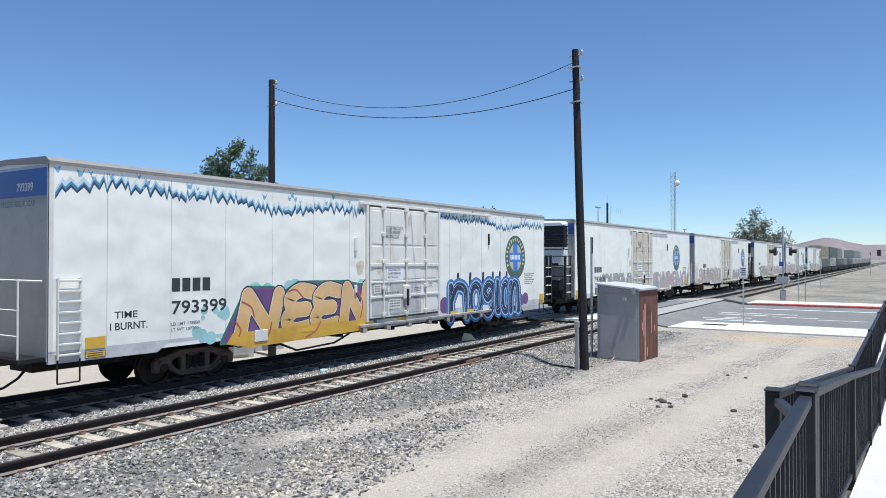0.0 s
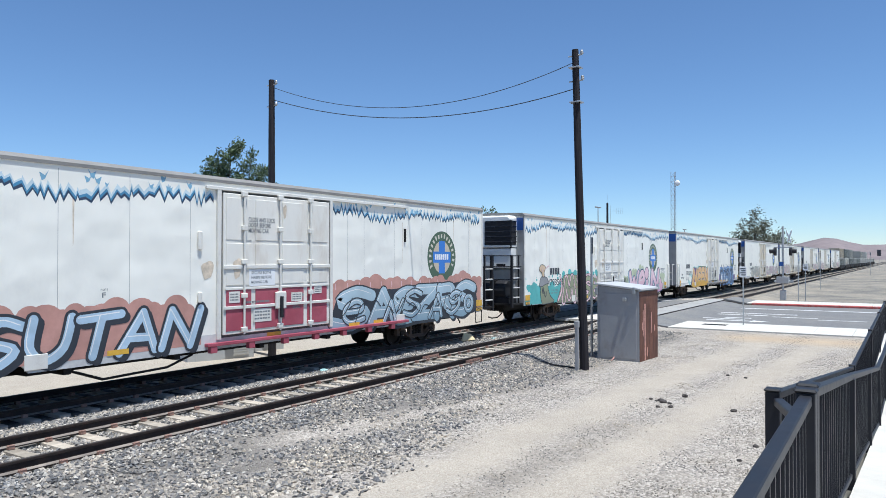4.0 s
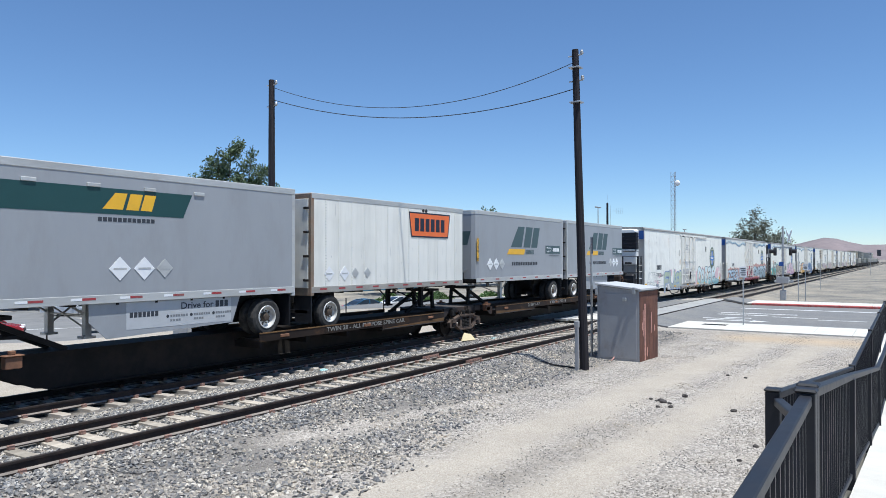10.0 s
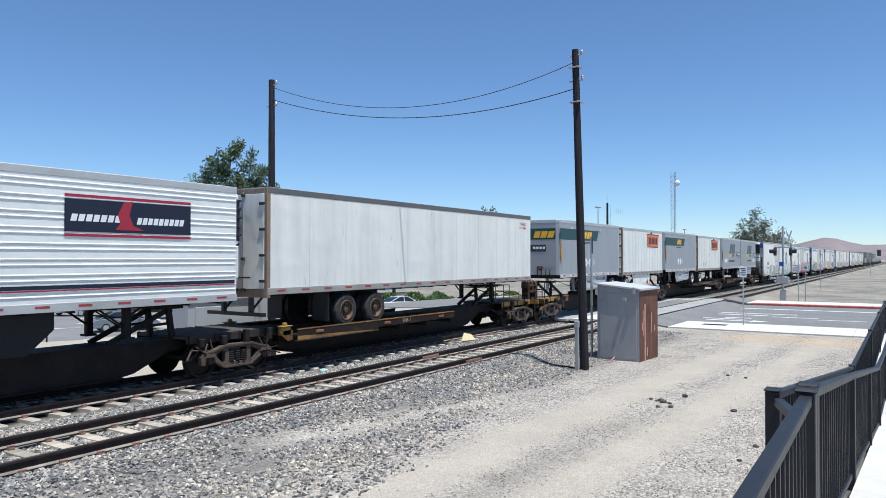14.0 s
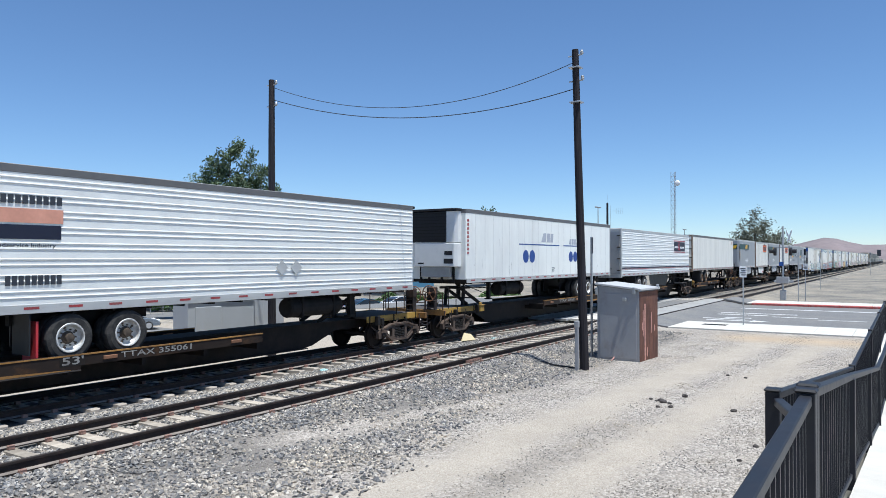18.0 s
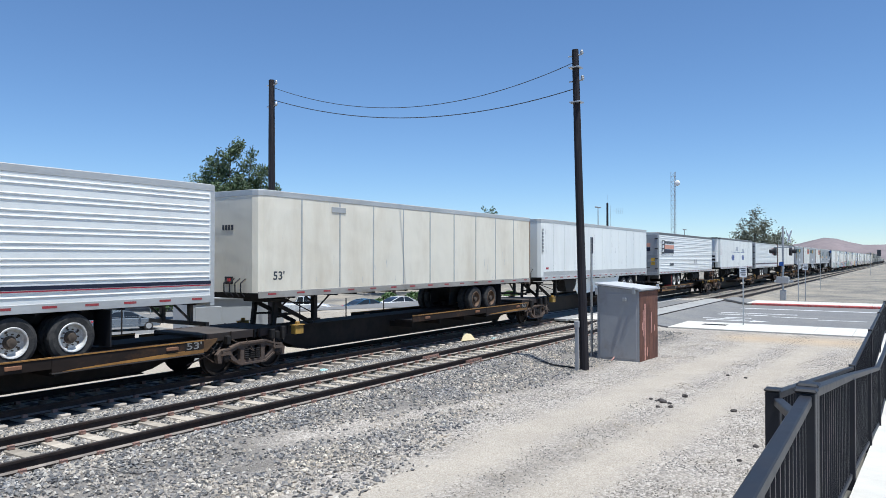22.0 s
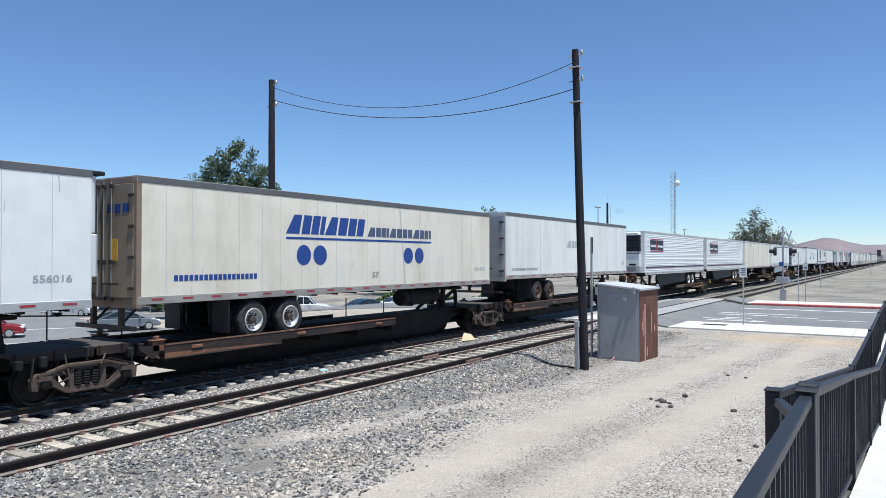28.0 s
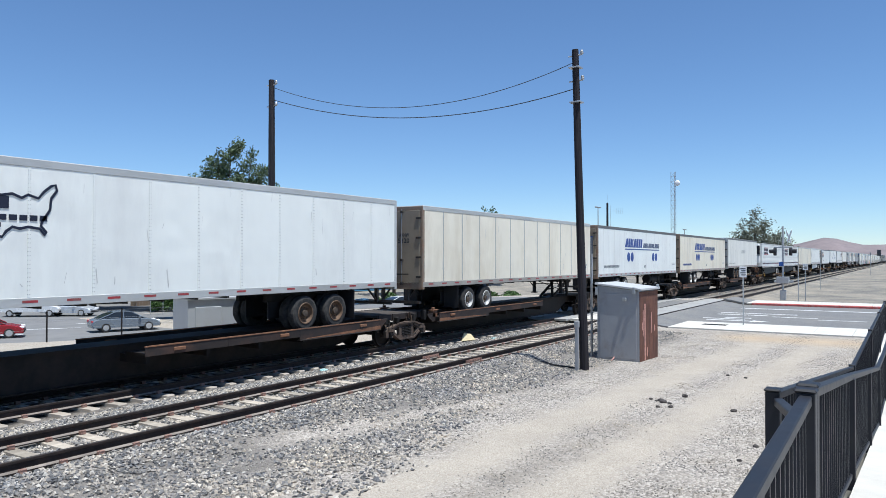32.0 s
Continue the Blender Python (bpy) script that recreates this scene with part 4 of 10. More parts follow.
def truck(parent, x, wheelbase=1.78):
    """A two-axle freight truck under a car, its centre at x."""
    t = part("truck", BOLSTER_ME, M["truck"], parent, "dusty cast-steel two-axle truck")
    t.matrix_basis = pose(x, 0, 0)
    for s in (-1, 1):
        f = part("side_frame", FRAME_ME, M["truck"], t)
        f.matrix_basis = pose(0, s * 1.06, 0)
        g = part("spring_nest", SPRING_ME, M["truck"], t)
        g.matrix_basis = pose(0, s * 1.06, 0)
        g["kind"] = "stuff"
    for s in (-1, 1):
        w = part("wheelset", WHEELSET_ME, M["wheel"], t)
        w.matrix_parent_inverse = Matrix.Translation((s * wheelbase / 2, 0, 0.455))
        WHEELSETS.append(w)
    return t


def coupler(parent, x, d):
    """Knuckle coupler that points towards d along the track."""
    bm = bmnew()
    box(bm, min(x, x + d * 0.55), max(x, x + d * 0.55), -0.07, 0.07, 0.78, 0.92)
    box(bm, min(x + d * 0.5, x + d * 0.78), max(x + d * 0.5, x + d * 0.78), -0.15, 0.15, 0.72, 0.98)
    part("coupler", bm, M["truck"], parent, bevel=0.03)
    h = bmnew()
    pipe(h, [(x, -0.45, 0.75), (x + d * 0.2, -0.48, 0.55), (x + d * 0.45, -0.40, 0.38), (x + d * 0.68, -0.25, 0.36), (x + d * 0.85, -0.15, 0.42)], 0.028)
    part("air_hose", h, M["black"], parent, "black rubber air hose")


# ---- train: refrigerated boxcars ----
CAR_L = 22.95
SW = 1.6


def ladder(parent, x0, x1, z0, z1, y, n, material="white_trim"):
    bm = bmnew()
    for x in (x0, x1):
        rod(bm, (x, y, z0), (x, y, z1), 0.022, 6)
        rod(bm, (x, y, z1 - 0.02), (x, -SW + 0.01, z1 - 0.02), 0.02, 6)
        rod(bm, (x, y, z0 + 0.1), (x, -SW + 0.01, z0 + 0.1), 0.02, 6)
    lad = part("ladder", bm, M[material], parent)
    for i in range(n):
        z = z0 + 0.08 + (z1 - z0 - 0.14) * i / (n - 1)
        part("rung", boxes((x0, x1, y - 0.03, y + 0.02, z - 0.022, z + 0.022)), M[material], lad, bevel=0.006)
    return lad


def grille_unit(parent, xw, d, name="cooling_unit", wide=2.5, z0=2.55, z1=4.90, deep=0.52, low=True):
    """The cooling machine on an end wall at xw; it stands out towards d. White shell, black louvred grille."""
    def bx(x0, x1, *r):
        a, c = xw + d * x0, xw + d * x1
        return (min(a, c), max(a, c), *r)
    u = bmnew()
    h = wide / 2
    bot = z0 + (z1 - z0) * 0.40
    ring = []
    for x, k in ((0.0, 1.0), (deep * 0.8, 1.0), (deep, 0.93)):
        ring.append([(xw + d * x, -h * k, bot), (xw + d * x, h * k, bot), (xw + d * x, h * k, z1 - 0.14 * (1 if x > 0.1 else 0.6)), (xw + d * x, h * k * 0.9, z1 - (1 - k) * 0.8), (xw + d * x, -h * k * 0.9, z1 - (1 - k) * 0.8), (xw + d * x, -h * k, z1 - 0.14 * (1 if x > 0.1 else 0.6))])
    loft(u, ring)
    shell = part(name, u, M["unit_white"], parent, "white cooling unit with black louvres", bevel=0.02)
    part("lower_shell", boxes(bx(0, deep * 0.92, -h, h, z0 + 0.02, bot - 0.03)), M["unit_white"], shell, bevel=0.04)
    part("belt", boxes(bx(0, deep * 0.96, -h * 0.985, h * 0.985, bot - 0.03, bot + 0.05)), M["black"], shell, "black belt")
    # grille round the corner that faces the camera's side
    part("grille", boxes(bx(0.04, deep + 0.012, -h - 0.012, h * 0.10, bot + 0.06, z1 - 0.20)), M["black"], shell, "black grille", bevel=0.05)
    for i in range(5):
        z = bot + 0.24 + (z1 - bot - 0.5) * i / 4
        part("louvre", boxes(bx(0.06, deep + 0.03, -h - 0.03, h * 0.04, z - 0.012, z + 0.03)), M["gloss"], shell, bevel=0.008)
    mark = boxes(bx(deep + 0.001, deep + 0.008, h * 0.28, h * 0.62, bot + 0.45, bot + 0.80))
    part("maker_plate", mark, M["em_green"], shell, "small dark maker's plate")
    mark = boxes(bx(deep + 0.009, deep + 0.014, h * 0.33, h * 0.57, bot + 0.55, bot + 0.70))
    part("maker_bar", mark, M["tape_white"], shell)
    for y in (-0.75, 0.15):
        part("vent", boxes(bx(deep * 0.92, deep * 0.94, h * y, h * y + 0.45, z0 + 0.10, z0 + 0.22)), M["black"], shell, "small black vent", bevel=0.01)
    if low:
        part("condenser_box", boxes(bx(0.0, deep * 0.7, -h * 0.95, h * 0.95, z0 - 0.85, z0 - 0.02)), M["end_silver"], shell, "silver panel under the unit", bevel=0.02)
    return shell


def nose_unit(parent, xw, d, up=0.0):
    """Cooling machine on a trailer's nose: black louvred upper part under a black lid, white rounded shell below."""
    def bx(x0, x1, *r):
        a, c = xw + d * x0, xw + d * x1
        return (min(a, c), max(a, c), *r)
    h, z0, zm, z1 = 1.08, TZ0 + 0.62 + up, TZ0 + 1.55 + up, TZ1 + 0.02 + up
    bm = bmnew()
    loft(bm, [[(xw + d * x, y, z) for x, y in ((0.0, -h), (0.22, -h * 0.97), (0.33, -h * 0.86), (0.34, h * 0.86), (0.24, h * 0.97), (0.0, h))] for z in (z0, zm)])
    shell = part("cooling_unit", bm, M["unit_white"], parent, "white and black cooling unit on the nose", bevel=0.02)
    bm = bmnew()
    loft(bm, [[(xw + d * x, y, z) for x, y in ((0.0, -h), (0.19, -h * 0.97), (0.29, -h * 0.84), (0.31, h * 0.86), (0.22, h * 0.97), (0.0, h))] for z in (zm + 0.02, z1 - 0.10)])
    part("upper_shell", bm, M["unit_white"], shell, bevel=0.02)
    part("grille", boxes(bx(0.10, 0.33, -h * 0.52, h * 0.97, zm + 0.04, z1 - 0.10)), M["black"], shell, "black louvred grille", bevel=0.03)
    for i in range(9):
        z = zm + 0.12 + (z1 - zm - 0.32) * i / 8
        part("louvre", boxes(bx(0.30, 0.345, -h * 0.50, h * 0.94, z - 0.010, z + 0.022)), M["under"], shell)
    part("lid", boxes(bx(-0.02, 0.40, -h * 1.02, h * 1.04, z1 - 0.09, z1)), M["black"], shell, "black lid", bevel=0.02)
    part("control_panel", boxes(bx(0.26, 0.338, -h * 0.80, -h * 0.45, z0 + 0.45, z0 + 0.62)), M["black"], shell, "small black control panel", bevel=0.01)
    part("control_panel", boxes(bx(0.26, 0.338, -h * 0.82, -h * 0.42, z0 + 0.12, z0 + 0.32)), M["black"], shell, bevel=0.01)
    part("vent", boxes(bx(0.30, 0.348, h * 0.45, h * 0.70, z0 + 0.10, z0 + 0.16)), M["black"], shell)
    for y in (-0.75, -0.2, 0.4, 0.8):
        part("support_bar", boxes(bx(0.02, 0.10, y - 0.03, y + 0.03, TZ0 + 0.1, z0)), M["under"], shell)


def zigzag(parent, x0, x1, z, seed):
    """The frieze of torn blue peaks painted under the eaves, with brush flecks above it."""
    rng = random.Random(seed)
    pts, x, i = [], x0, 0
    while x < x1:
        f = (x - x0) / 9.0
        wave = 0.10 * math.sin(f * 7 + seed) + 0.07 * math.sin(f * 17 + seed * 2)
        pts.append((x, z + wave + (0.13 if i % 2 else -0.10) * rng.uniform(0.05, 1.35)))
        x += rng.uniform(0.035, 0.16)
        i += 1
    for name, dz, th, m, y in (("pale_frieze", 0.10, 0.11, "paint_pale", 0.0036), ("blue_frieze", 0.035, 0.075, "paint_blue", 0.0040), ("black_frieze", -0.02, 0.065, "frieze_ink", 0.0044)):
        bm = bmnew()
        for (xa, za), (xb, zb) in zip(pts[:-1], pts[1:]):
            k, q = rng.uniform(0.5, 1.5), rng.uniform(0.6, 1.2)
            sheet(bm, [(xa, za + dz - th / 2 * q), (xb, zb + dz - th / 2), (xb, zb + dz + th / 2 * k), (xa, za + dz + th / 2 * k)], -SW - y)
        part(name, bm, M[m], parent, "painted frieze of blue peaks")
    bm = bmnew()
    for i in range(int((x1 - x0) * 3)):
        x = x0 + (x1 - x0) * rng.random()
        zz = z + 0.10 + 0.24 * rng.random() ** 1.5
        k = rng.uniform(0.5, 1.2)
        e = rng.choice((-1, 1))
        sheet(bm, [(x, zz), (x + 0.06 * k * e, zz + 0.03 * k), (x + 0.13 * k * e, zz + 0.20 * k), (x + 0.06 * k * e, zz + 0.10 * k), (x - 0.05 * k * e, zz + 0.16 * k)], -SW - 0.0048 - 0.00001 * i)
    part("fleck_row", bm, M["paint_mid"], parent, "loose blue brush flecks")["kind"] = "stuff"


for nm, c in (("frieze_ink", (0.035, 0.055, 0.10)), ("g_crimson", (0.36, 0.07, 0.10)), ("g_gold", (0.62, 0.36, 0.05)), ("g_salmon", (0.62, 0.29, 0.20)), ("g_peach", (0.72, 0.46, 0.20)), ("g_leaf", (0.47, 0.51, 0.34)), ("g_sky", (0.40, 0.53, 0.60)), ("g_tan", (0.62, 0.46, 0.30)), ("g_jade", (0.03, 0.20, 0.12)), ("g_night", (0.012, 0.022, 0.06)), ("paint_pale", (0.55, 0.66, 0.70)), ("paint_blue", (0.07, 0.24, 0.40)), ("paint_mid", (0.22, 0.42, 0.56)), ("g_pink", (0.66, 0.36, 0.47)), ("g_rose", (0.72, 0.50, 0.52)), ("g_orange", (0.66, 0.36, 0.06)), ("g_teal", (0.10, 0.42, 0.40)), ("g_aqua", (0.36, 0.60, 0.60)),
              ("g_olive", (0.25, 0.29, 0.16)), ("g_ice", (0.42, 0.55, 0.66)), ("g_steel", (0.27, 0.35, 0.42)), ("g_red", (0.42, 0.10, 0.08)), ("g_cobalt", (0.05, 0.17, 0.42)), ("g_purple", (0.16, 0.07, 0.20)), ("g_brick", (0.52, 0.27, 0.22)), ("g_white", (0.78, 0.78, 0.76)), ("g_sage", (0.42, 0.50, 0.36)), ("g_sand", (0.66, 0.45, 0.27))):
    M[nm] = mat("spray_" + nm[2:], c, 0.5, var=0.16, scale=1.6, dirt=tuple(min(1, k * 1.25 + 0.03) for k in c), amount=0.35, dscale=1.2)


def stroke(bm, pts, w, y):
    """A rounded painted stroke along pts, flat, a hair proud of what lies under it."""
    left, right = [], []
    n = len(pts)
    for i, (x, z) in enumerate(pts):
        a = Vector(pts[max(0, i - 1)])
        c = Vector(pts[min(n - 1, i + 1)])
        d = (c - a).normalized()
        k = Vector((-d.y, d.x)) * w / 2
        left.append((x + k.x, z + k.y))
        right.append((x - k.x, z - k.y))
    d0 = (Vector(pts[0]) - Vector(pts[1])).normalized() * w * 0.45
    d1 = (Vector(pts[-1]) - Vector(pts[-2])).normalized() * w * 0.45
    lv = [bm.verts.new((x, y, z)) for x, z in left]
    rv = [bm.verts.new((x, y, z)) for x, z in right]
    for i in range(n - 1):
        bm.faces.new((lv[i], lv[i + 1], rv[i + 1], rv[i]))
    for v0, v1, p, d in ((lv[0], rv[0], pts[0], d0), (lv[-1], rv[-1], pts[-1], d1)):
        c = bm.verts.new((p[0] + d.x, y, p[1] + d.y))
        bm.faces.new((v0, c, v1))


# letters of the sprayed pieces: brush paths in a unit square
GLYPHS = {
    "N": [[(0.08, 0.0), (0.20, 1.0)], [(0.20, 1.0), (0.78, 0.05)], [(0.78, 0.0), (0.92, 1.0)]],
    "n": [[(0.12, 0.0), (0.12, 0.95)], [(0.14, 0.55), (0.40, 0.95), (0.78, 0.85), (0.86, 0.4), (0.90, 0.0)]],
    "U": [[(0.10, 1.0), (0.12, 0.35), (0.45, 0.03), (0.80, 0.30), (0.86, 1.0)]],
    "E": [[(0.95, 0.92), (0.45, 1.0), (0.10, 0.78), (0.28, 0.54), (0.72, 0.52)], [(0.30, 0.52), (0.04, 0.28), (0.32, 0.02), (0.95, 0.08)]],
    "W": [[(0.04, 1.0), (0.24, 0.05)], [(0.24, 0.05), (0.47, 0.66)], [(0.47, 0.66), (0.70, 0.05)], [(0.70, 0.05), (0.97, 1.0)]],
    "e": [[(0.20, 0.50), (0.78, 0.56), (0.76, 0.88), (0.46, 1.0), (0.12, 0.70), (0.12, 0.30), (0.45, 0.02), (0.98, 0.16)]],
    "i": [[(0.40, 1.0), (0.28, 0.45), (0.45, 0.05), (0.98, 0.18)]],
    "O": [[(0.5 + 0.40 * math.sin(2 * math.pi * k / 10), 0.5 + 0.48 * math.cos(2 * math.pi * k / 10)) for k in range(11)]],
    "g": [[(0.85, 0.9), (0.45, 1.0), (0.15, 0.75), (0.42, 0.50), (0.80, 0.70), (0.85, 0.30), (0.50, 0.0), (0.12, 0.14)]],
    "L": [[(0.72, 1.0), (0.30, 0.95)], [(0.62, 0.98), (0.30, 0.10)], [(0.28, 0.10), (0.95, 0.06)]],
    "A": [[(0.05, 0.0), (0.48, 1.0)], [(0.48, 1.0), (0.92, 0.0)], [(0.25, 0.36), (0.78, 0.34)]],
    "a": [[(0.15, 0.92), (0.60, 1.0), (0.84, 0.70), (0.88, 0.05)], [(0.80, 0.52), (0.35, 0.56), (0.10, 0.26), (0.42, 0.02), (0.82, 0.22)]],
    "M": [[(0.02, 0.0), (0.18, 0.95)], [(0.18, 0.95), (0.46, 0.15)], [(0.46, 0.15), (0.66, 1.0)], [(0.66, 1.0), (0.96, 0.0)]],
    "I": [[(0.30, 1.0), (0.62, 0.45), (0.50, 0.0)]],
    "S": [[(0.92, 0.86), (0.52, 1.0), (0.14, 0.76), (0.46, 0.52), (0.86, 0.32), (0.52, 0.0), (0.06, 0.12)]],
    "Z": [[(0.08, 0.95), (0.92, 0.95)], [(0.92, 0.95), (0.12, 0.06)], [(0.10, 0.06), (0.95, 0.06)]],
    "F": [[(0.95, 0.95), (0.30, 0.98), (0.12, 0.80), (0.20, 0.0)], [(0.20, 0.52), (0.75, 0.55)]],
    "R": [[(0.15, 0.0), (0.18, 1.0)], [(0.18, 0.96), (0.75, 0.98), (0.80, 0.62), (0.30, 0.50)], [(0.42, 0.50), (0.92, 0.0)]],
    "K": [[(0.15, 0.0), (0.15, 1.0)], [(0.85, 1.0), (0.20, 0.48)], [(0.34, 0.52), (0.92, 0.0)]],
    "T": [[(0.05, 0.92), (0.95, 1.0)], [(0.52, 0.95), (0.45, 0.0)]],
    "H": [[(0.15, 0.0), (0.15, 1.0)], [(0.85, 0.0), (0.85, 1.0)], [(0.15, 0.5), (0.85, 0.5)]],
}


def flowing(pts, k=4):
    """Points along a smooth path through pts."""
    if len(pts) < 3:
        return pts
    out = []
    for i in range(len(pts) - 1):
        p0, p1, p2, p3 = (Vector(pts[max(0, min(len(pts) - 1, i + d))]) for d in (-1, 0, 1, 2))
        for j in range(k):
            t = j / k
            q = 0.5 * (2 * p1 + (p2 - p0) * t + (2 * p0 - 5 * p1 + 4 * p2 - p3) * t * t + (3 * p1 - p0 - 3 * p2 + p3) * t ** 3)
            out.append((q.x, q.y))
    return out + [pts[-1]]


class Paint:
    """Coats of paint on a car's side, each a hair over the last."""
    step = 0.00001

    def __init__(self, parent, proud=0.0052):
        self.parent, self.y = parent, -SW - proud

    def face(self, bm, pts):
        self.y -= self.step
        sheet(bm, pts, self.y)

    def brush(self, bm, pts, w):
        n = len(pts)
        sides = []
        for i, (x, z) in enumerate(pts):
            d = (Vector(pts[min(n - 1, i + 1)]) - Vector(pts[max(0, i - 1)])).normalized() * w / 2
            sides.append(((x - d.y, z + d.x), (x + d.y, z - d.x)))
        for (a, b_), (c, d) in zip(sides[:-1], sides[1:]):
            self.face(bm, [a, c, d, b_])
        for p, q in ((pts[0], pts[1]), (pts[-1], pts[-2])):
            a0 = math.atan2(p[1] - q[1], p[0] - q[0])
            self.face(bm, [(p[0] + math.cos(a0 + math.pi * (k / 6 - 0.5)) * w / 2, p[1] + math.sin(a0 + math.pi * (k / 6 - 0.5)) * w / 2) for k in range(7)])

    def spots(self, name, discs, m, label="sprayed round spots of colour"):
        bm = bmnew()
        for x, z, r in discs:
            self.face(bm, [(x + math.cos(a) * r * 1.1, max(0.82, z + math.sin(a) * r)) for a in [2 * math.pi * k / 18 for k in range(18)]])
        part(name, bm, M[m], self.parent, label)["kind"] = "stuff"

    def shape(self, name, pts, m, ink=None, rim=0.04, label="flat sprayed shape"):
        if ink:
            bm = bmnew()
            for a, b_ in zip(pts, pts[1:] + pts[:1]):
                self.brush(bm, [a, b_], rim * 2)
            part(name + "_outline", bm, M[ink], self.parent, "dark sprayed outline")
        bm = bmnew()
        self.face(bm, pts)
        return part(name, bm, M[m], self.parent, label)

    def lines(self, name, paths, w, m, label="thin sprayed lines"):
        bm = bmnew()
        for p in paths:
            self.brush(bm, flowing(p), w)
        part(name, bm, M[m], self.parent, label)

    def word(self, letters_, w, coats, shine=None, shade=None, label="fat sprayed letter with an outline"):
        """letters_: (glyph, x0, x1, z0, z1, lean). coats: (extra width, paint) from the lowest to the topmost."""
        for g, x0, x1, z0, z1, lean in letters_:
            paths = [flowing([(x0 + px * (x1 - x0) + lean * (pz - 0.5), z0 + pz * (z1 - z0)) for px, pz in st]) for st in GLYPHS[g]]
            top = None
            if shade:
                bm = bmnew()
                for k in range(1, 4):
                    for p in paths:
                        self.brush(bm, [(px + shade[0] * k / 3, pz + shade[1] * k / 3) for px, pz in p], w + 0.06)
                top = part("letter_side", bm, M[shade[2]], self.parent, label)
            for extra, m in coats:
                bm = bmnew()
                for p in paths:
                    self.brush(bm, p, w + extra)
                ob = part("sprayed_letter" if top is None else "coat", bm, M[m], self.parent if top is None else top, label if top is None else "")
                top = top or ob
            if shine:
                bm = bmnew()
                for p in paths:
                    self.brush(bm, [(px - w * 0.26, pz + w * 0.20) for px, pz in p], 0.022)
                part("shine", bm, M[shine], top)


def row_of(word, edges, z0, z1, lean=0.0):
    return [(g, a, b_, z0, z1, lean) for g, a, b_ in zip(word, edges[:-1], edges[1:])]


def lumps(rng, x0, x1, z, spread, r0, r1, n):
    return [(rng.uniform(x0, x1), z + rng.uniform(-spread, spread), rng.uniform(r0, r1)) for _ in range(n)]


def spray_fade(name, top, low, z0, z1):
    """Spray paint that runs from one colour into another up the side, with drift and speckle."""
    m = mat(name, top, 0.5, var=0.10, scale=1.6)
    nt = m.node_tree
    b = nt.nodes["Principled BSDF"]
    sep = node(nt, "SeparateXYZ")
    nt.links.new(node(nt, "TexCoord").outputs["Object"], sep.inputs[0])
    dr = node(nt, "TexNoise", Scale=2.2, Detail=6.0)
    ad = node(nt, "Math")
    ad.operation = "MULTIPLY_ADD"
    ad.inputs[1].default_value = 0.7
    nt.links.new(dr.outputs["Fac"], ad.inputs[0])
    nt.links.new(sep.outputs["Z"], ad.inputs[2])
    mr = node(nt, "MapRange")
    mr.inputs["From Min"].default_value, mr.inputs["From Max"].default_value = z0 + 0.35, z1 + 0.35
    nt.links.new(ad.outputs[0], mr.inputs["Value"])
    mx = node(nt, "Mix")
    mx.data_type = "RGBA"
    nt.links.new(mr.outputs[0], mx.inputs[0])
    mx.inputs[6].default_value = (*low, 1)
    old = b.inputs["Base Color"].links[0].from_socket
    nt.links.new(old, mx.inputs[7])
    nt.links.new(mx.outputs[2], b.inputs["Base Color"])
    return m


M["fade_orange"] = spray_fade("spray_peach_over_gold", (0.74, 0.47, 0.22), (0.62, 0.36, 0.05), 0.9, 1.7)
M["fade_pink"] = spray_fade("spray_pink_over_mauve", (0.78, 0.53, 0.57), (0.56, 0.28, 0.42), 0.8, 1.7)
M["fade_aqua"] = spray_fade("spray_white_over_teal", (0.66, 0.76, 0.76), (0.16, 0.40, 0.42), 0.8, 1.7)
M["fade_steel"] = spray_fade("spray_pale_steel", (0.44, 0.56, 0.62), (0.24, 0.35, 0.42), 0.8, 1.9)
M["fade_olive"] = spray_fade("spray_olive", (0.29, 0.32, 0.19), (0.21, 0.22, 0.15), 0.8, 1.9)
M["fade_sage"] = spray_fade("spray_sage_over_grey", (0.46, 0.52, 0.36), (0.35, 0.36, 0.35), 0.8, 1.7)


def emblem(parent, x, z, k=1.09):
    """Round emblem: dark green ring, tan field, blue cross; its words are left as plain bars."""
    e = bmnew()
    sheet(e, disc_pts(x, z, 0.86 * k, 40), -SW - 0.0036)
    ring = part("emblem", e, M["em_green"], parent, "round dark green railway emblem with a blue cross")
    e = bmnew()
    sheet(e, disc_pts(x, z, 0.54 * k, 40), -SW - 0.0040)
    part("emblem_field", e, M["em_tan"], ring)
    e = bmnew()
    sheet(e, [(x - 0.2, z - 0.585), (x + 0.2, z - 0.585), (x + 0.2, z + 0.585), (x - 0.2, z + 0.585)], -SW - 0.0044)
    sheet(e, [(x - 0.585, z - 0.2), (x + 0.585, z - 0.2), (x + 0.585, z + 0.2), (x - 0.585, z + 0.2)], -SW - 0.0046)
    part("emblem_cross", e, M["cross_blue"], ring)
    bars(ring, x - 0.46, -SW - 0.0052, z - 0.09, 0.92, 0.2, 7, M["tape_white"])
    e = bmnew()
    for i in range(17):
        a = math.radians(205 - i * 14.2)
        c, s_ = math.cos(a), math.sin(a)
        t = (-s_, c)
        q = [(x + c * r + t[0] * w, z + s_ * r + t[1] * w) for r, w in ((0.69, -0.030), (0.69, 0.045), (0.83 + 0.05 * (i % 3 == 0), 0.050), (0.83, -0.045))]
        sheet(e, q, -SW - 0.0042)
    part("lettering_bar", e, M["em_cream"], ring)


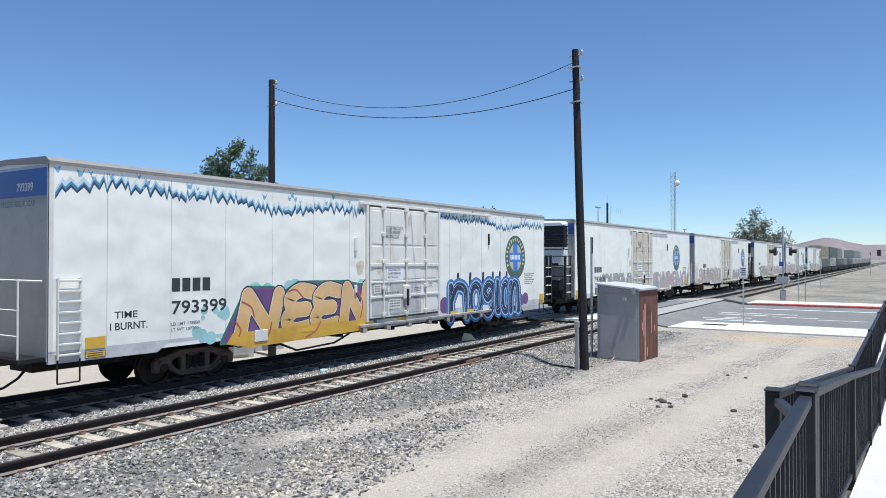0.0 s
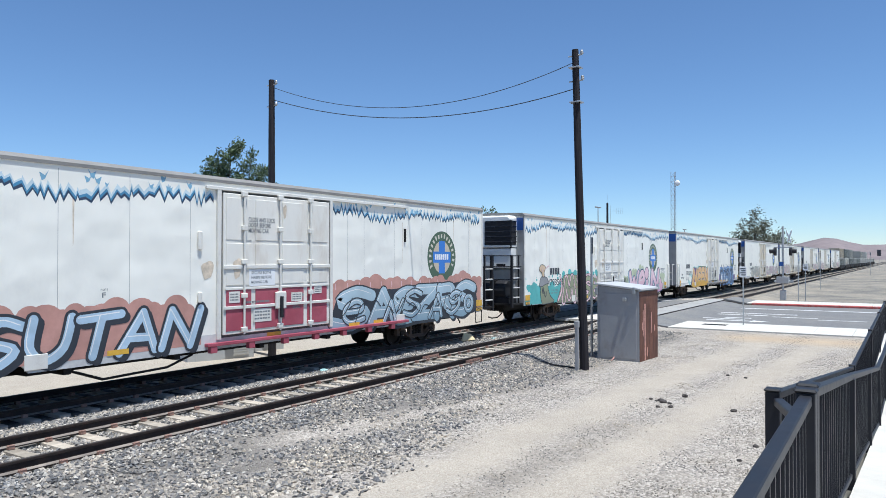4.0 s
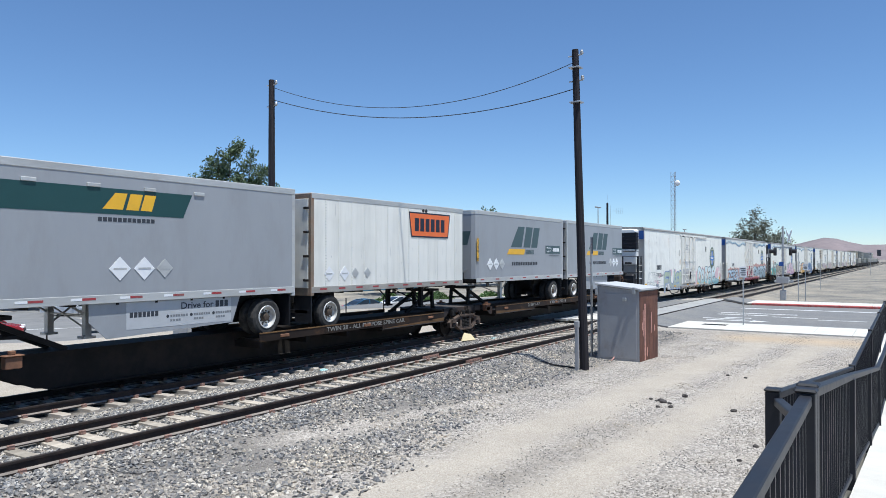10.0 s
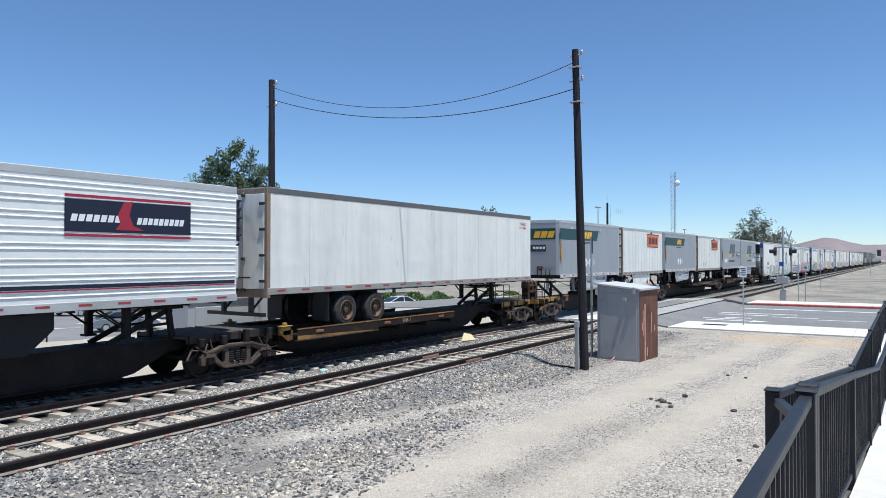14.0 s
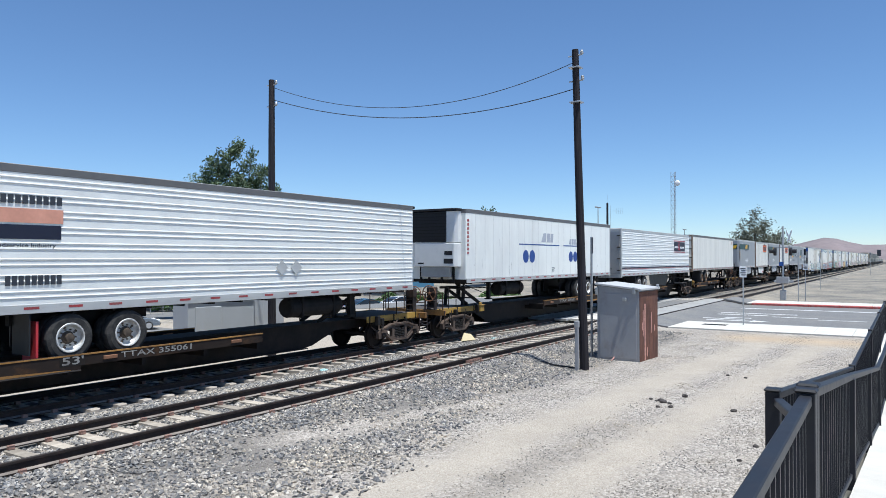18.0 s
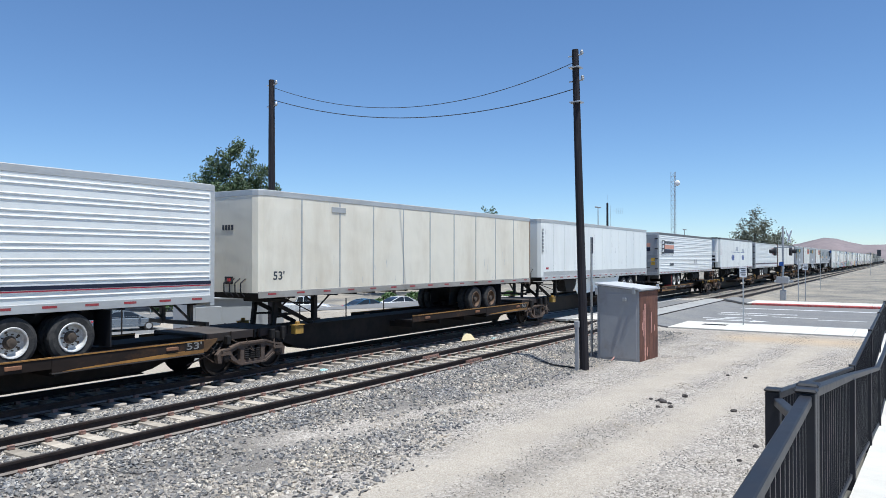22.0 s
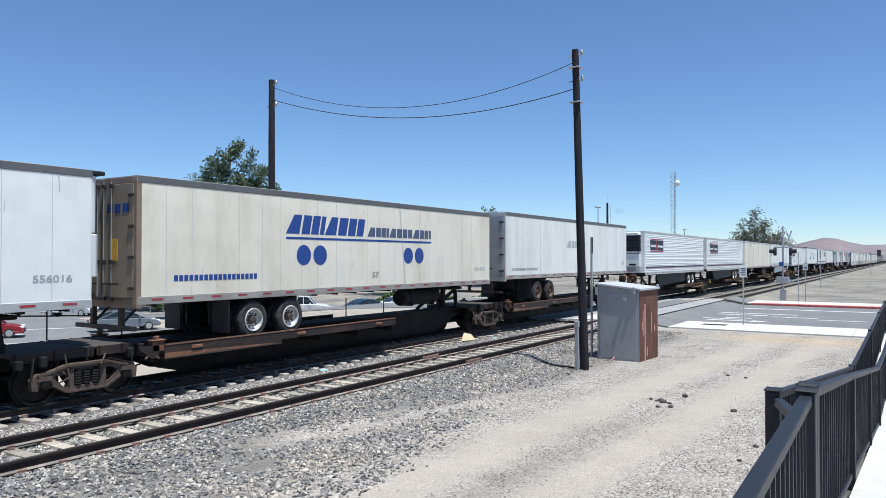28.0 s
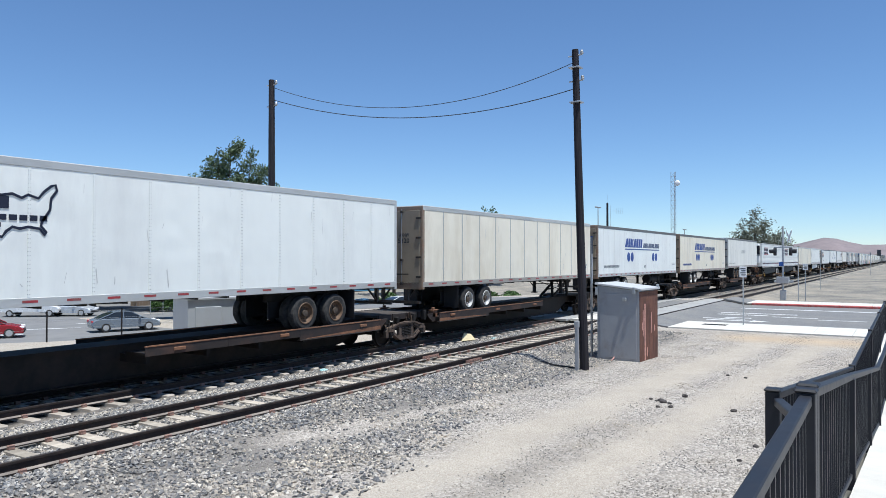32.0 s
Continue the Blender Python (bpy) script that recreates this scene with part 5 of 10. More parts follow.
M["em_cream"] = plain("cream_paint", (0.62, 0.58, 0.48), 0.5)
M["seam_pale"] = plain("pale_grey_seam", (0.60, 0.59, 0.56), 0.6)
M["seam_grey"] = plain("grey_seam_sealant", (0.44, 0.43, 0.41), 0.7)


def plug_door(parent, dx=0.0, low="door_grey", skin="door_white"):
    """Sliding plug door in its frame, with lock bars, hasps and notices."""
    x0, x1, z0, z1 = 9.1 + dx, 12.95 + dx, 1.12, 4.62
    y = -SW
    for xf in (x0 - 0.17, x1 + 0.05):
        part("door_frame", boxes((xf, xf + 0.12, y - 0.07, y + 0.02, z0 - 0.1, z1 + 0.06)), M["white_trim"], parent, bevel=0.01)
    part("door_gasket", boxes((x0 - 0.05, x1 + 0.05, y - 0.03, y + 0.012, z0 - 0.06, z1 + 0.05)), M["gasket"], parent, "dark gasket round the door")
    for cx, cz, rx, rz in ((x0 - 0.42, 2.72, 0.17, 0.26), (x0 + 0.42, 2.75, 0.13, 0.30), (x0 + 2.05, 4.25, 0.06, 0.22)):
        bm = bmnew()
        yy = y - (0.005 if cx < x0 else 0.0925)
        sheet(bm, [(cx + math.cos(a) * rx * (1 + 0.2 * math.sin(3 * a)), cz + math.sin(a) * rz * (1 + 0.25 * math.sin(2 * a + 1))) for a in [2 * math.pi * k / 18 for k in range(18)]], yy)
        part("grease_stain", bm, M["stain"], parent, "brown grease stain")
    d = part("sliding_door", boxes((x0, x1, y - 0.075, y + 0.01, z0, z1)), M[skin], parent, "stained sliding plug door", bevel=0.015)
    for i in range(4):
        for k in range(3):
            px0 = x0 + 0.06 + i * (x1 - x0 - 0.06) / 4
            pz0 = z0 + 0.08 + k * (z1 - z0 - 0.1) / 3
            part("door_panel", boxes((px0 + 0.02, px0 + 0.83, y - 0.088, y - 0.074, pz0, pz0 + 1.05)), M[low if k == 0 and (i < 3 or low != "door_grey") else skin], d, bevel=0.012)
    for x in (x0 + 0.62, x0 + 1.86, x0 + 3.02):
        bm = bmnew()
        rod(bm, (x, y - 0.13, z0 - 0.02), (x, y - 0.13, z1 + 0.05), 0.028, 8)
        lock = part("lock_bar", bm, M["white_trim"], d)
        for k in range(5):
            zz = z0 + 0.1 + (z1 - z0 - 0.1) * k / 4
            part("bar_bracket", boxes((x - 0.09, x + 0.09, y - 0.165, y - 0.09, zz - 0.06, zz + 0.06)), M["white_trim"], lock, bevel=0.012)
    part("door_rail", boxes((x0, x1, y - 0.115, y - 0.088, z0 + 1.62, z0 + 1.72)), M["white_trim"], d, bevel=0.01)
    part("door_rail", boxes((x0, x1, y - 0.115, y - 0.088, z0 + 0.62, z0 + 0.70)), M["white_trim"], d, bevel=0.01)
    part("gear_box", boxes((x0 + 1.68, x0 + 2.06, y - 0.17, y - 0.09, z0 + 0.55, z0 + 1.0)), M["white_trim"], d, "dented white gear box with a handle", bevel=0.02)
    part("operating_handle", boxes((x0 + 1.80, x0 + 1.90, y - 0.22, y - 0.17, z0 + 0.32, z0 + 0.88)), M["black"], d, bevel=0.01)
    for w, zz, ww in (("CLOSE AND LOCK", 3.72, 0.80), ("DOOR BEFORE", 3.58, 0.66), ("MOVING CAR", 3.44, 0.60)):
        letters(w, x0 + 0.78, y - 0.094, zz + 0.22, ww * 1.15, 0.115, M["grey_letter"], d)
    part("notice_plate", boxes((x0 + 0.80, x0 + 1.70, y - 0.094, y - 0.089, 2.30, 2.72)), M["tape_white"], d)
    for w, zz, ww in (("SECURE BOTH", 2.60, 0.66), ("HASPS BEFORE", 2.48, 0.70), ("MOVING CAR", 2.36, 0.56)):
        letters(w, x0 + 0.88, y - 0.096, zz, ww, 0.075, M["grey_letter"], d)
    for px, pz, pw, ph in ((0.16, 0.78, 0.34, 0.28), (0.95, 0.25, 0.62, 0.34), (2.3, 0.72, 0.42, 0.24), (3.2, 0.9, 0.30, 0.2)):
        nt_ = part("notice_plate", boxes((x0 + px, x0 + px + pw, y - 0.096, y - 0.089, z0 + pz, z0 + pz + ph)), M["white_trim"], d)
        for k in range(3):
            bars(nt_, x0 + px + 0.04, y - 0.098, z0 + pz + ph * (0.2 + 0.25 * k), pw - 0.08, ph * 0.12, 6, M["grey_letter"])
    part("door_shelf", boxes((x0 + 0.03, x1 - 0.03, y - 0.105, y - 0.088, z0 + 1.10, z0 + 1.16)), M["white_trim"], d, bevel=0.008)
    letters("SEAL", x0 + 2.35, y - 0.0905, z0 + 0.52, 0.30, 0.08, M["grey_letter"], d)
    bars(d, x0 + 0.72, y - 0.0905, z0 + 0.75, 0.8, 0.05, 9, M["grey_letter"])
    bars(d, x0 + 0.72, y - 0.0905, z0 + 0.62, 0.7, 0.05, 8, M["grey_letter"])
    bars(d, x0 + 2.3, y - 0.0905, z0 + 0.85, 0.5, 0.07, 5, M["grey_letter"])
    # track above and below, on which the door slides to its right
    part("upper_track", boxes((x0 - 0.5, x1 + 3.9, y - 0.07, y + 0.02, z1 + 0.06, z1 + 0.14)), M["white_trim"], parent, "white door track", bevel=0.008)
    part("lower_track", boxes((x0 - 0.5, x1 + 3.9, y - 0.13, y + 0.02, z0 - 0.24, z0 - 0.16)), M["sill_dirty" if low == "door_grey" else low], parent, "scuffed lower door track", bevel=0.008)
    for i in range(7):
        part("track_bracket", boxes((x0 - 0.4 + i * 1.2, x0 - 0.2 + i * 1.2, y - 0.12, y + 0.01, z0 - 0.40, z0 - 0.24)), M["sill_dirty" if low == "door_grey" else low], parent, bevel=0.01)
    part("door_stop", boxes((x1 + 3.78, x1 + 3.86, y - 0.05, y, 3.55, 4.0)), M["under"], parent, bevel=0.01)
    part("door_stop", boxes((x0 - 0.72, x0 - 0.60, y - 0.06, y, 3.2, 3.65)), M["white_trim"], parent, "white latch on the side", bevel=0.02)
    part("door_stop", boxes((x0 - 0.72, x0 - 0.60, y - 0.06, y, 1.95, 2.2)), M["white_trim"], parent, bevel=0.02)


def boxcar(x_start, number, left_unit, right_unit, frieze=True, label="", mark_x=19.15, low="door_grey", skin="door_white"):
    car = thing("refrigerated_boxcar", label or "white refrigerated boxcar on black trucks", "railway car", "boxcars of the train")
    CARRIED.append((car, x_start))
    L = CAR_L
    # shell: side walls and lightly arched roof
    rings = []
    for x in (0.0, L):
        rings.append([(x, -SW, 0.98), (x, SW, 0.98), (x, SW, 4.88), (x, SW - 0.10, 4.99), (x, 0, 5.02), (x, -SW + 0.10, 4.99), (x, -SW, 4.88)])
    bm = bmnew()
    loft(bm, rings)
    part("body", bm, M["white_car"], car)
    bm = bmnew()
    rings = [[(x, -SW - 0.03, 4.86), (x, -SW - 0.03, 4.93), (x, -SW + 0.09, 5.02), (x, 0, 5.06), (x, SW - 0.09, 5.02), (x, SW + 0.03, 4.93), (x, SW + 0.03, 4.86), (x, 0, 4.95)] for x in (-0.02, L + 0.02)]
    loft(bm, rings)
    part("roof", bm, M["roof_grey"], car, "dusty grey roof with a rolled edge")
    # side panels between the seams; a car whose unit faces forward is built the other way round
    dx = 0.9 if right_unit else 0.0
    seams = [1.08 + 1.585 * k for k in range(5)] + [8.2] + [13.87 + 1.57 * k for k in range(6)]
    if right_unit:
        seams = [L - k for k in reversed(seams)]
    edges = [0.06] + seams + [L - 0.06]
    for x0, x1 in zip(edges[:-1], edges[1:]):
        if x1 < 9.2 + dx or x0 > 13.0 + dx:
            part("side_panel", boxes((x0 + 0.006, x1 - 0.006, -SW - 0.003, -SW + 0.01, 1.16, 4.80)), M["white_car"], car)
    seam = mesh_of("panel_seam", boxes((-0.006, 0.006, -SW - 0.0034, -SW + 0.01, 1.17, 4.80)), M["seam_grey"])
    for xs in seams:
        part("panel_seam", seam, M["seam_grey"], car).matrix_basis = pose(xs, 0, 0)
    # side sill: straight, cut up over the trucks
    pts = [(0, 1.16), (0, 0.92), (2.45, 0.90), (2.7, 1.08), (5.15, 1.08), (5.4, 0.80), (L - 5.4, 0.80), (L - 5.15, 1.08), (L - 2.7, 1.08), (L - 2.45, 0.90), (L, 0.92), (L, 1.16)]
    for y0, y1 in ((-SW - 0.0035, -SW + 0.05), (SW - 0.05, SW + 0.0035)):
        bm = bmnew()
        slab(bm, pts, y0, y1)
        part("side_sill", bm, M["sill_white"], car, "scuffed white side sill")
    part("underframe", boxes((0.3, L - 0.3, -0.45, 0.45, 0.62, 0.97), (5.5, L - 5.5, -1.3, -0.5, 0.70, 0.97), (5.5, L - 5.5, 0.5, 1.3, 0.70, 0.97)), M["under"], car, "black underframe")
    for i in range(5):
        x = 6.2 + i * 2.6
        part("cross_bearer", boxes((x - 0.08, x + 0.08, -1.52, 1.52, 0.66, 0.95)), M["under"], car)
    bm = bmnew()
    pipe(bm, [(6.2, -1.45, 0.75), (7.0, -1.45, 0.45), (8.6, -1.42, 0.50), (9.3, -1.42, 0.72)], 0.03)
    part("brake_rod", bm, M["under"], car)
    truck(car, 3.87)
    truck(car, L - 3.87)
    coupler(car, 0.2, -1)
    coupler(car, L - 0.2, 1)
    for x, d, unit in ((0.0, -1, left_unit), (L, 1, right_unit)):
        end = part("end_wall", boxes((min(x, x + d * 0.025), max(x, x + d * 0.025), -SW + 0.02, SW - 0.02, 0.98, 4.86)), M["end_silver"], car, "silver end wall")
        part("end_band", boxes((min(x + d * 0.026, x + d * 0.034), max(x + d * 0.026, x + d * 0.034), -SW + 0.03, SW - 0.03, 4.25, 4.80)), M["blue"], end, "royal blue band")
        part("corner_post", boxes((min(x, x - d * 0.09), max(x, x - d * 0.09), -SW - 0.012, -SW + 0.03, 1.16, 4.86)), M["white_trim"], car)
        plat = boxes((min(x, x + d * (0.98 if unit else 0.55)), max(x, x + d * (0.98 if unit else 0.55)), -SW + 0.05, SW - 0.05, 0.98, 1.06))
        pm = part("end_platform", plat, M["under"], car, "black end platform")
        if d < 0:
            letters(number, x - 0.0355, -0.45, 4.36, 0.62, 0.17, M["letter"], end, REAR)
            letters("EXCESS HEIGHT CAR", x - 0.027, 0.2, 4.05, 1.35, 0.12, M["grey_letter"], end, REAR)
        if unit:
            grille_unit(car, x + d * 0.026, d)
            # black machinery frame, rails and the fuel drum below
            fx0, fx1 = min(x + d * 0.1, x + d * 1.05), max(x + d * 0.1, x + d * 1.05)
            tank = bmnew()
            turned(tank, [(0.02, -1.15), (0.40, -1.15), (0.43, -1.05), (0.43, 1.05), (0.40, 1.15), (0.02, 1.15)], 16, "y", (x + d * 0.55, 0, 1.62))
            t = part("fuel_tank", tank, M["black"], car, "black ribbed fuel drum")
            for q in (-0.62, 0.55):
                part("tank_strap", boxes((x + d * 0.55 - 0.44, x + d * 0.55 + 0.44, q, q + 0.07, 1.2, 2.06)), M["under"], t)
            part("battery_box", boxes((fx0 + 0.15, fx1 - 0.1, -1.3, 1.3, 1.06, 1.32)), M["black"], car, bevel=0.02)
            for yy in (-SW + 0.1, -0.5, 0.5, SW - 0.1):
                part("frame_post", boxes((x + d * 0.98 - 0.05, x + d * 0.98 + 0.05, yy - 0.05, yy + 0.05, 0.9, 3.15)), M["black"], car)
            part("frame_post", boxes((x + d * 0.35 - 0.03, x + d * 0.35 + 0.03, -SW + 0.07, -SW + 0.13, 1.0, 3.15)), M["black"], car)
            for zz in (2.1, 2.65, 3.12):
                bm = bmnew()
                pipe(bm, [(x + d * 0.1, -SW + 0.1, zz), (x + d * 0.98, -SW + 0.1, zz), (x + d * 0.98, SW - 0.1, zz)], 0.022)
                part("guard_rail", bm, M["black"], car)
            for i in range(4):
                part("step", boxes((min(x + d * 0.35, x + d * 0.98), max(x + d * 0.35, x + d * 0.98), -SW + 0.05, -SW + 0.12, 1.3 + i * 0.42, 1.34 + i * 0.42)), M["white_trim"], car, "white step")
        else:
            for yy in (-SW + 0.15, -0.7):
                bm = bmnew()
                pipe(bm, [(x + d * 0.05, yy, 2.55), (x + d * 0.5, yy, 2.58), (x + d * 0.5, yy, 1.06)], 0.022)
                part("hand_rail", bm, M["white_trim"], car)
            bm = bmnew()
            pipe(bm, [(x + d * 0.5, -SW + 0.15, 2.0), (x + d * 0.5, -0.7, 2.0)], 0.02)
            pipe(bm, [(x + d * 0.5, -SW + 0.15, 1.5), (x + d * 0.5, -0.7, 1.5)], 0.02)
            part("hand_rail", bm, M["white_trim"], car)
        xs = (x + 0.16, x + 0.62) if d < 0 else (x - 0.62, x - 0.16)
        if not unit:
            ladder(car, xs[0], xs[1], 1.0, 2.62, -SW - 0.07, 8)
        bm = bmnew()
        pipe(bm, [(xs[0], -SW - 0.05, 0.98), (xs[0], -SW - 0.05, 0.52), (xs[1], -SW - 0.05, 0.52), (xs[1], -SW - 0.05, 0.98)], 0.018)
        part("stirrup_step", bm, M["under"], car)
        off = 0.10 if unit else 0.75
        yx = x + off if d < 0 else x - off - 0.42
        part("yellow_reflector", boxes((yx, yx + 0.45, -SW - 0.015, -SW - 0.011, 1.14, 1.38)), M["yellow"], car)
        tag = part("yellow_notice", boxes((yx, yx + 0.45, -SW - 0.015, -SW - 0.011, 0.95, 1.09)), M["dark_letter"], car, "black-edged yellow notice")
        part("notice_field", boxes((yx + 0.012, yx + 0.438, -SW - 0.017, -SW - 0.015, 0.962, 1.078)), M["yellow"], tag)
        bars(tag, yx + 0.05, -SW - 0.0178, 1.03, 0.34, 0.025, 9, M["dark_letter"])
        bars(tag, yx + 0.05, -SW - 0.0178, 0.985, 0.34, 0.025, 8, M["dark_letter"])
    part("jacking_pad", boxes((5.3, 5.75, -SW - 0.03, -SW - 0.012, 0.85, 1.15), (L - 5.75, L - 5.3, -SW - 0.03, -SW - 0.012, 0.85, 1.15)), M["white_trim"], car, bevel=0.01)
    plug_door(car, dx, low, skin)
    for xr in (7.0, 10.6 + dx, 16.0, 13.9 + dx):
        part("yellow_reflector", boxes((xr, xr + 0.5, -SW - 0.015, -SW - 0.011, 0.95, 1.06)), M["yellow"], car)
    emblem(car, mark_x, 3.05)
    rng = random.Random(int(number))
    for k in range(4):
        x, w = rng.choice((rng.uniform(0.5, 8.5), rng.uniform(13.4, 22.0))), rng.uniform(0.02, 0.05)
        zt, zl = rng.uniform(4.2, 4.75), rng.uniform(0.5, 1.8)
        bm = bmnew()
        sheet(bm, [(x, zt), (x + w * 0.3, zt - zl), (x + w * 0.6, zt - zl * 0.95), (x + w, zt)], -SW - 0.0038)
        part("rust_run", bm, M["stain"], car, "brown run of rust down the side")
    bars(car, 2.72 + dx * 0.11, -SW - 0.0068, 2.24, 1.14, 0.31, 4, M["dark_letter"])
    letters(number, 2.72 + dx * 0.11, -SW - 0.0068, 1.72, 1.58, 0.31, M["dark_letter"], car)
    letters("LD LMT 178800", 2.8, -SW - 0.0068, 1.46, 0.80, 0.075, M["grey_letter"], car)
    letters("LT WT 107200", 2.8, -SW - 0.0068, 1.33, 0.76, 0.075, M["grey_letter"], car)
    letters("PLATE", 6.85, -SW - 0.0040, 2.32, 0.16, 0.05, M["grey_letter"], car)
    letters("F", 6.88, -SW - 0.0040, 2.18, 0.09, 0.11, M["grey_letter"], car)
    for i in range(6):
        bars(car, 20.9, -SW - 0.0040, 2.3 - i * 0.085, 1.0 - 0.1 * (i % 3), 0.045, 10, M["grey_letter"])
    if frieze:
        zigzag(car, 0.12, 8.9 + dx, 4.40, int(number) % 7 + 1)
        zigzag(car, 13.1 + dx, L - 0.12, 4.40, int(number) % 5 + 3)
    return car


def gold_piece(car):
    rng = random.Random(2)
    p = Paint(car)
    p.spots("graffiti_cloud", lumps(rng, 4.9, 10.2, 2.14, 0.12, 0.08, 0.20, 30) + lumps(rng, 3.5, 4.6, 1.45, 0.4, 0.05, 0.16, 14), "g_aqua", "pale aqua sprayed spots")
    p.shape("graffiti_back", [(4.25, 0.93), (5.05, 2.25), (5.9, 2.22), (6.4, 2.1), (6.9, 2.33), (8.9, 2.30), (9.55, 2.18), (10.0, 2.2), (10.35, 1.0)], "g_purple", "g_jade", 0.06)
    p.word([("N", 4.75, 6.25, 1.0, 2.05, 0.10), ("E", 6.42, 7.55, 1.02, 2.12, 0.10), ("E", 7.55, 8.60, 1.02, 2.12, 0.10), ("N", 8.70, 10.0, 1.0, 2.12, 0.0)], 0.40, ((0.11, "dark_letter"), (0.03, "g_white"), (0.0, "fade_orange")))
    p.shape("graffiti_base", [(4.40, 0.88), (5.2, 0.72), (10.3, 0.80), (10.2, 1.12), (4.6, 1.14)], "g_gold")
    p.lines("red_curl", [[(4.9, 1.9), (5.2, 1.75), (5.3, 1.5)], [(5.9, 1.3), (5.8, 1.0), (5.5, 0.85)], [(6.5, 2.1), (6.8, 2.14), (7.1, 1.9)], [(7.8, 1.2), (7.6, 0.95), (7.2, 0.8)], [(9.5, 2.0), (9.7, 1.6), (9.6, 1.2)], [(4.7, 1.4), (4.85, 1.2), (4.8, 1.05)]], 0.05, "g_red")
    p = Paint(car)
    p.spots("graffiti_cloud", [(21.0, 1.25, 0.26), (20.6, 1.2, 0.25), (14.4, 1.3, 0.3), (14.0, 1.32, 0.2)], "g_purple", "dark purple sprayed ends")
    p.lines("spike", [[(x, 1.9), (x + 0.04, 2.4)] for x in (15.3, 16.2, 17.2, 18.0, 18.6, 19.2)], 0.16, "g_night")
    p.word(row_of("nOgiOn", (14.65, 16.15, 17.2, 18.2, 18.75, 19.5, 20.4), 0.80, 2.0), 0.27, ((0.34, "g_cobalt"), (0.14, "g_ice"), (0.05, "g_cobalt"), (0.0, "g_night")), "g_ice")
    for w, x, z, ww, h in (("TIME", 1.40, 1.72, 0.55, 0.15), ("I BURNT.", 1.30, 1.47, 0.90, 0.16)):
        letters(w, x, -SW - 0.0045, z, ww, h, M["dark_letter"], car, name="scrawl")


def rose_piece(car):
    rng = random.Random(7)
    p = Paint(car)
    p.spots("graffiti_cloud", lumps(rng, 13.2, 14.8, 1.5, 0.4, 0.18, 0.34, 12) + lumps(rng, 14.8, 17.3, 2.15, 0.2, 0.14, 0.32, 18) + lumps(rng, 20.4, 22.0, 1.5, 0.4, 0.10, 0.24, 14), "g_leaf", "soft green sprayed spots")
    p.shape("graffiti_base", [(13.75, 1.15), (13.95, 0.72), (20.5, 0.78), (21.15, 0.86), (21.5, 1.28), (21.1, 1.32), (20.9, 1.7), (20.5, 1.2), (14.6, 1.2), (14.45, 1.55)], "fade_pink", "frieze_ink", 0.05)
    p.word([("W", 14.35, 16.1, 0.98, 2.08, 0.05), ("e", 16.15, 17.35, 0.95, 2.08, 0.08), ("i", 17.45, 18.45, 0.88, 1.55, 0.0), ("N", 18.55, 20.5, 0.95, 2.15, 0.05)], 0.42, ((0.19, "g_ice"), (0.14, "frieze_ink"), (0.0, "fade_pink")), "g_white", (-0.20, -0.02, "g_steel"))
    p.spots("letter_dot", [(17.75, 2.05, 0.43)], "frieze_ink", "dark rim of a round dot")
    p.spots("letter_dot", [(17.75, 2.05, 0.37)], "fade_pink", "pink round dot")
    p.lines("scrawl", [[(x0 + px * 0.32, 1.48 + x0 * 0.0 + pz * 0.34) for px, pz in st] for g, x0 in (("H", 13.15), ("U", 13.58)) for st in GLYPHS[g]], 0.10, "dark_letter")
    p.spots("speckle", lumps(rng, 14.6, 20.4, 1.3, 0.5, 0.02, 0.06, 26), "g_pink", "darker pink speckles")


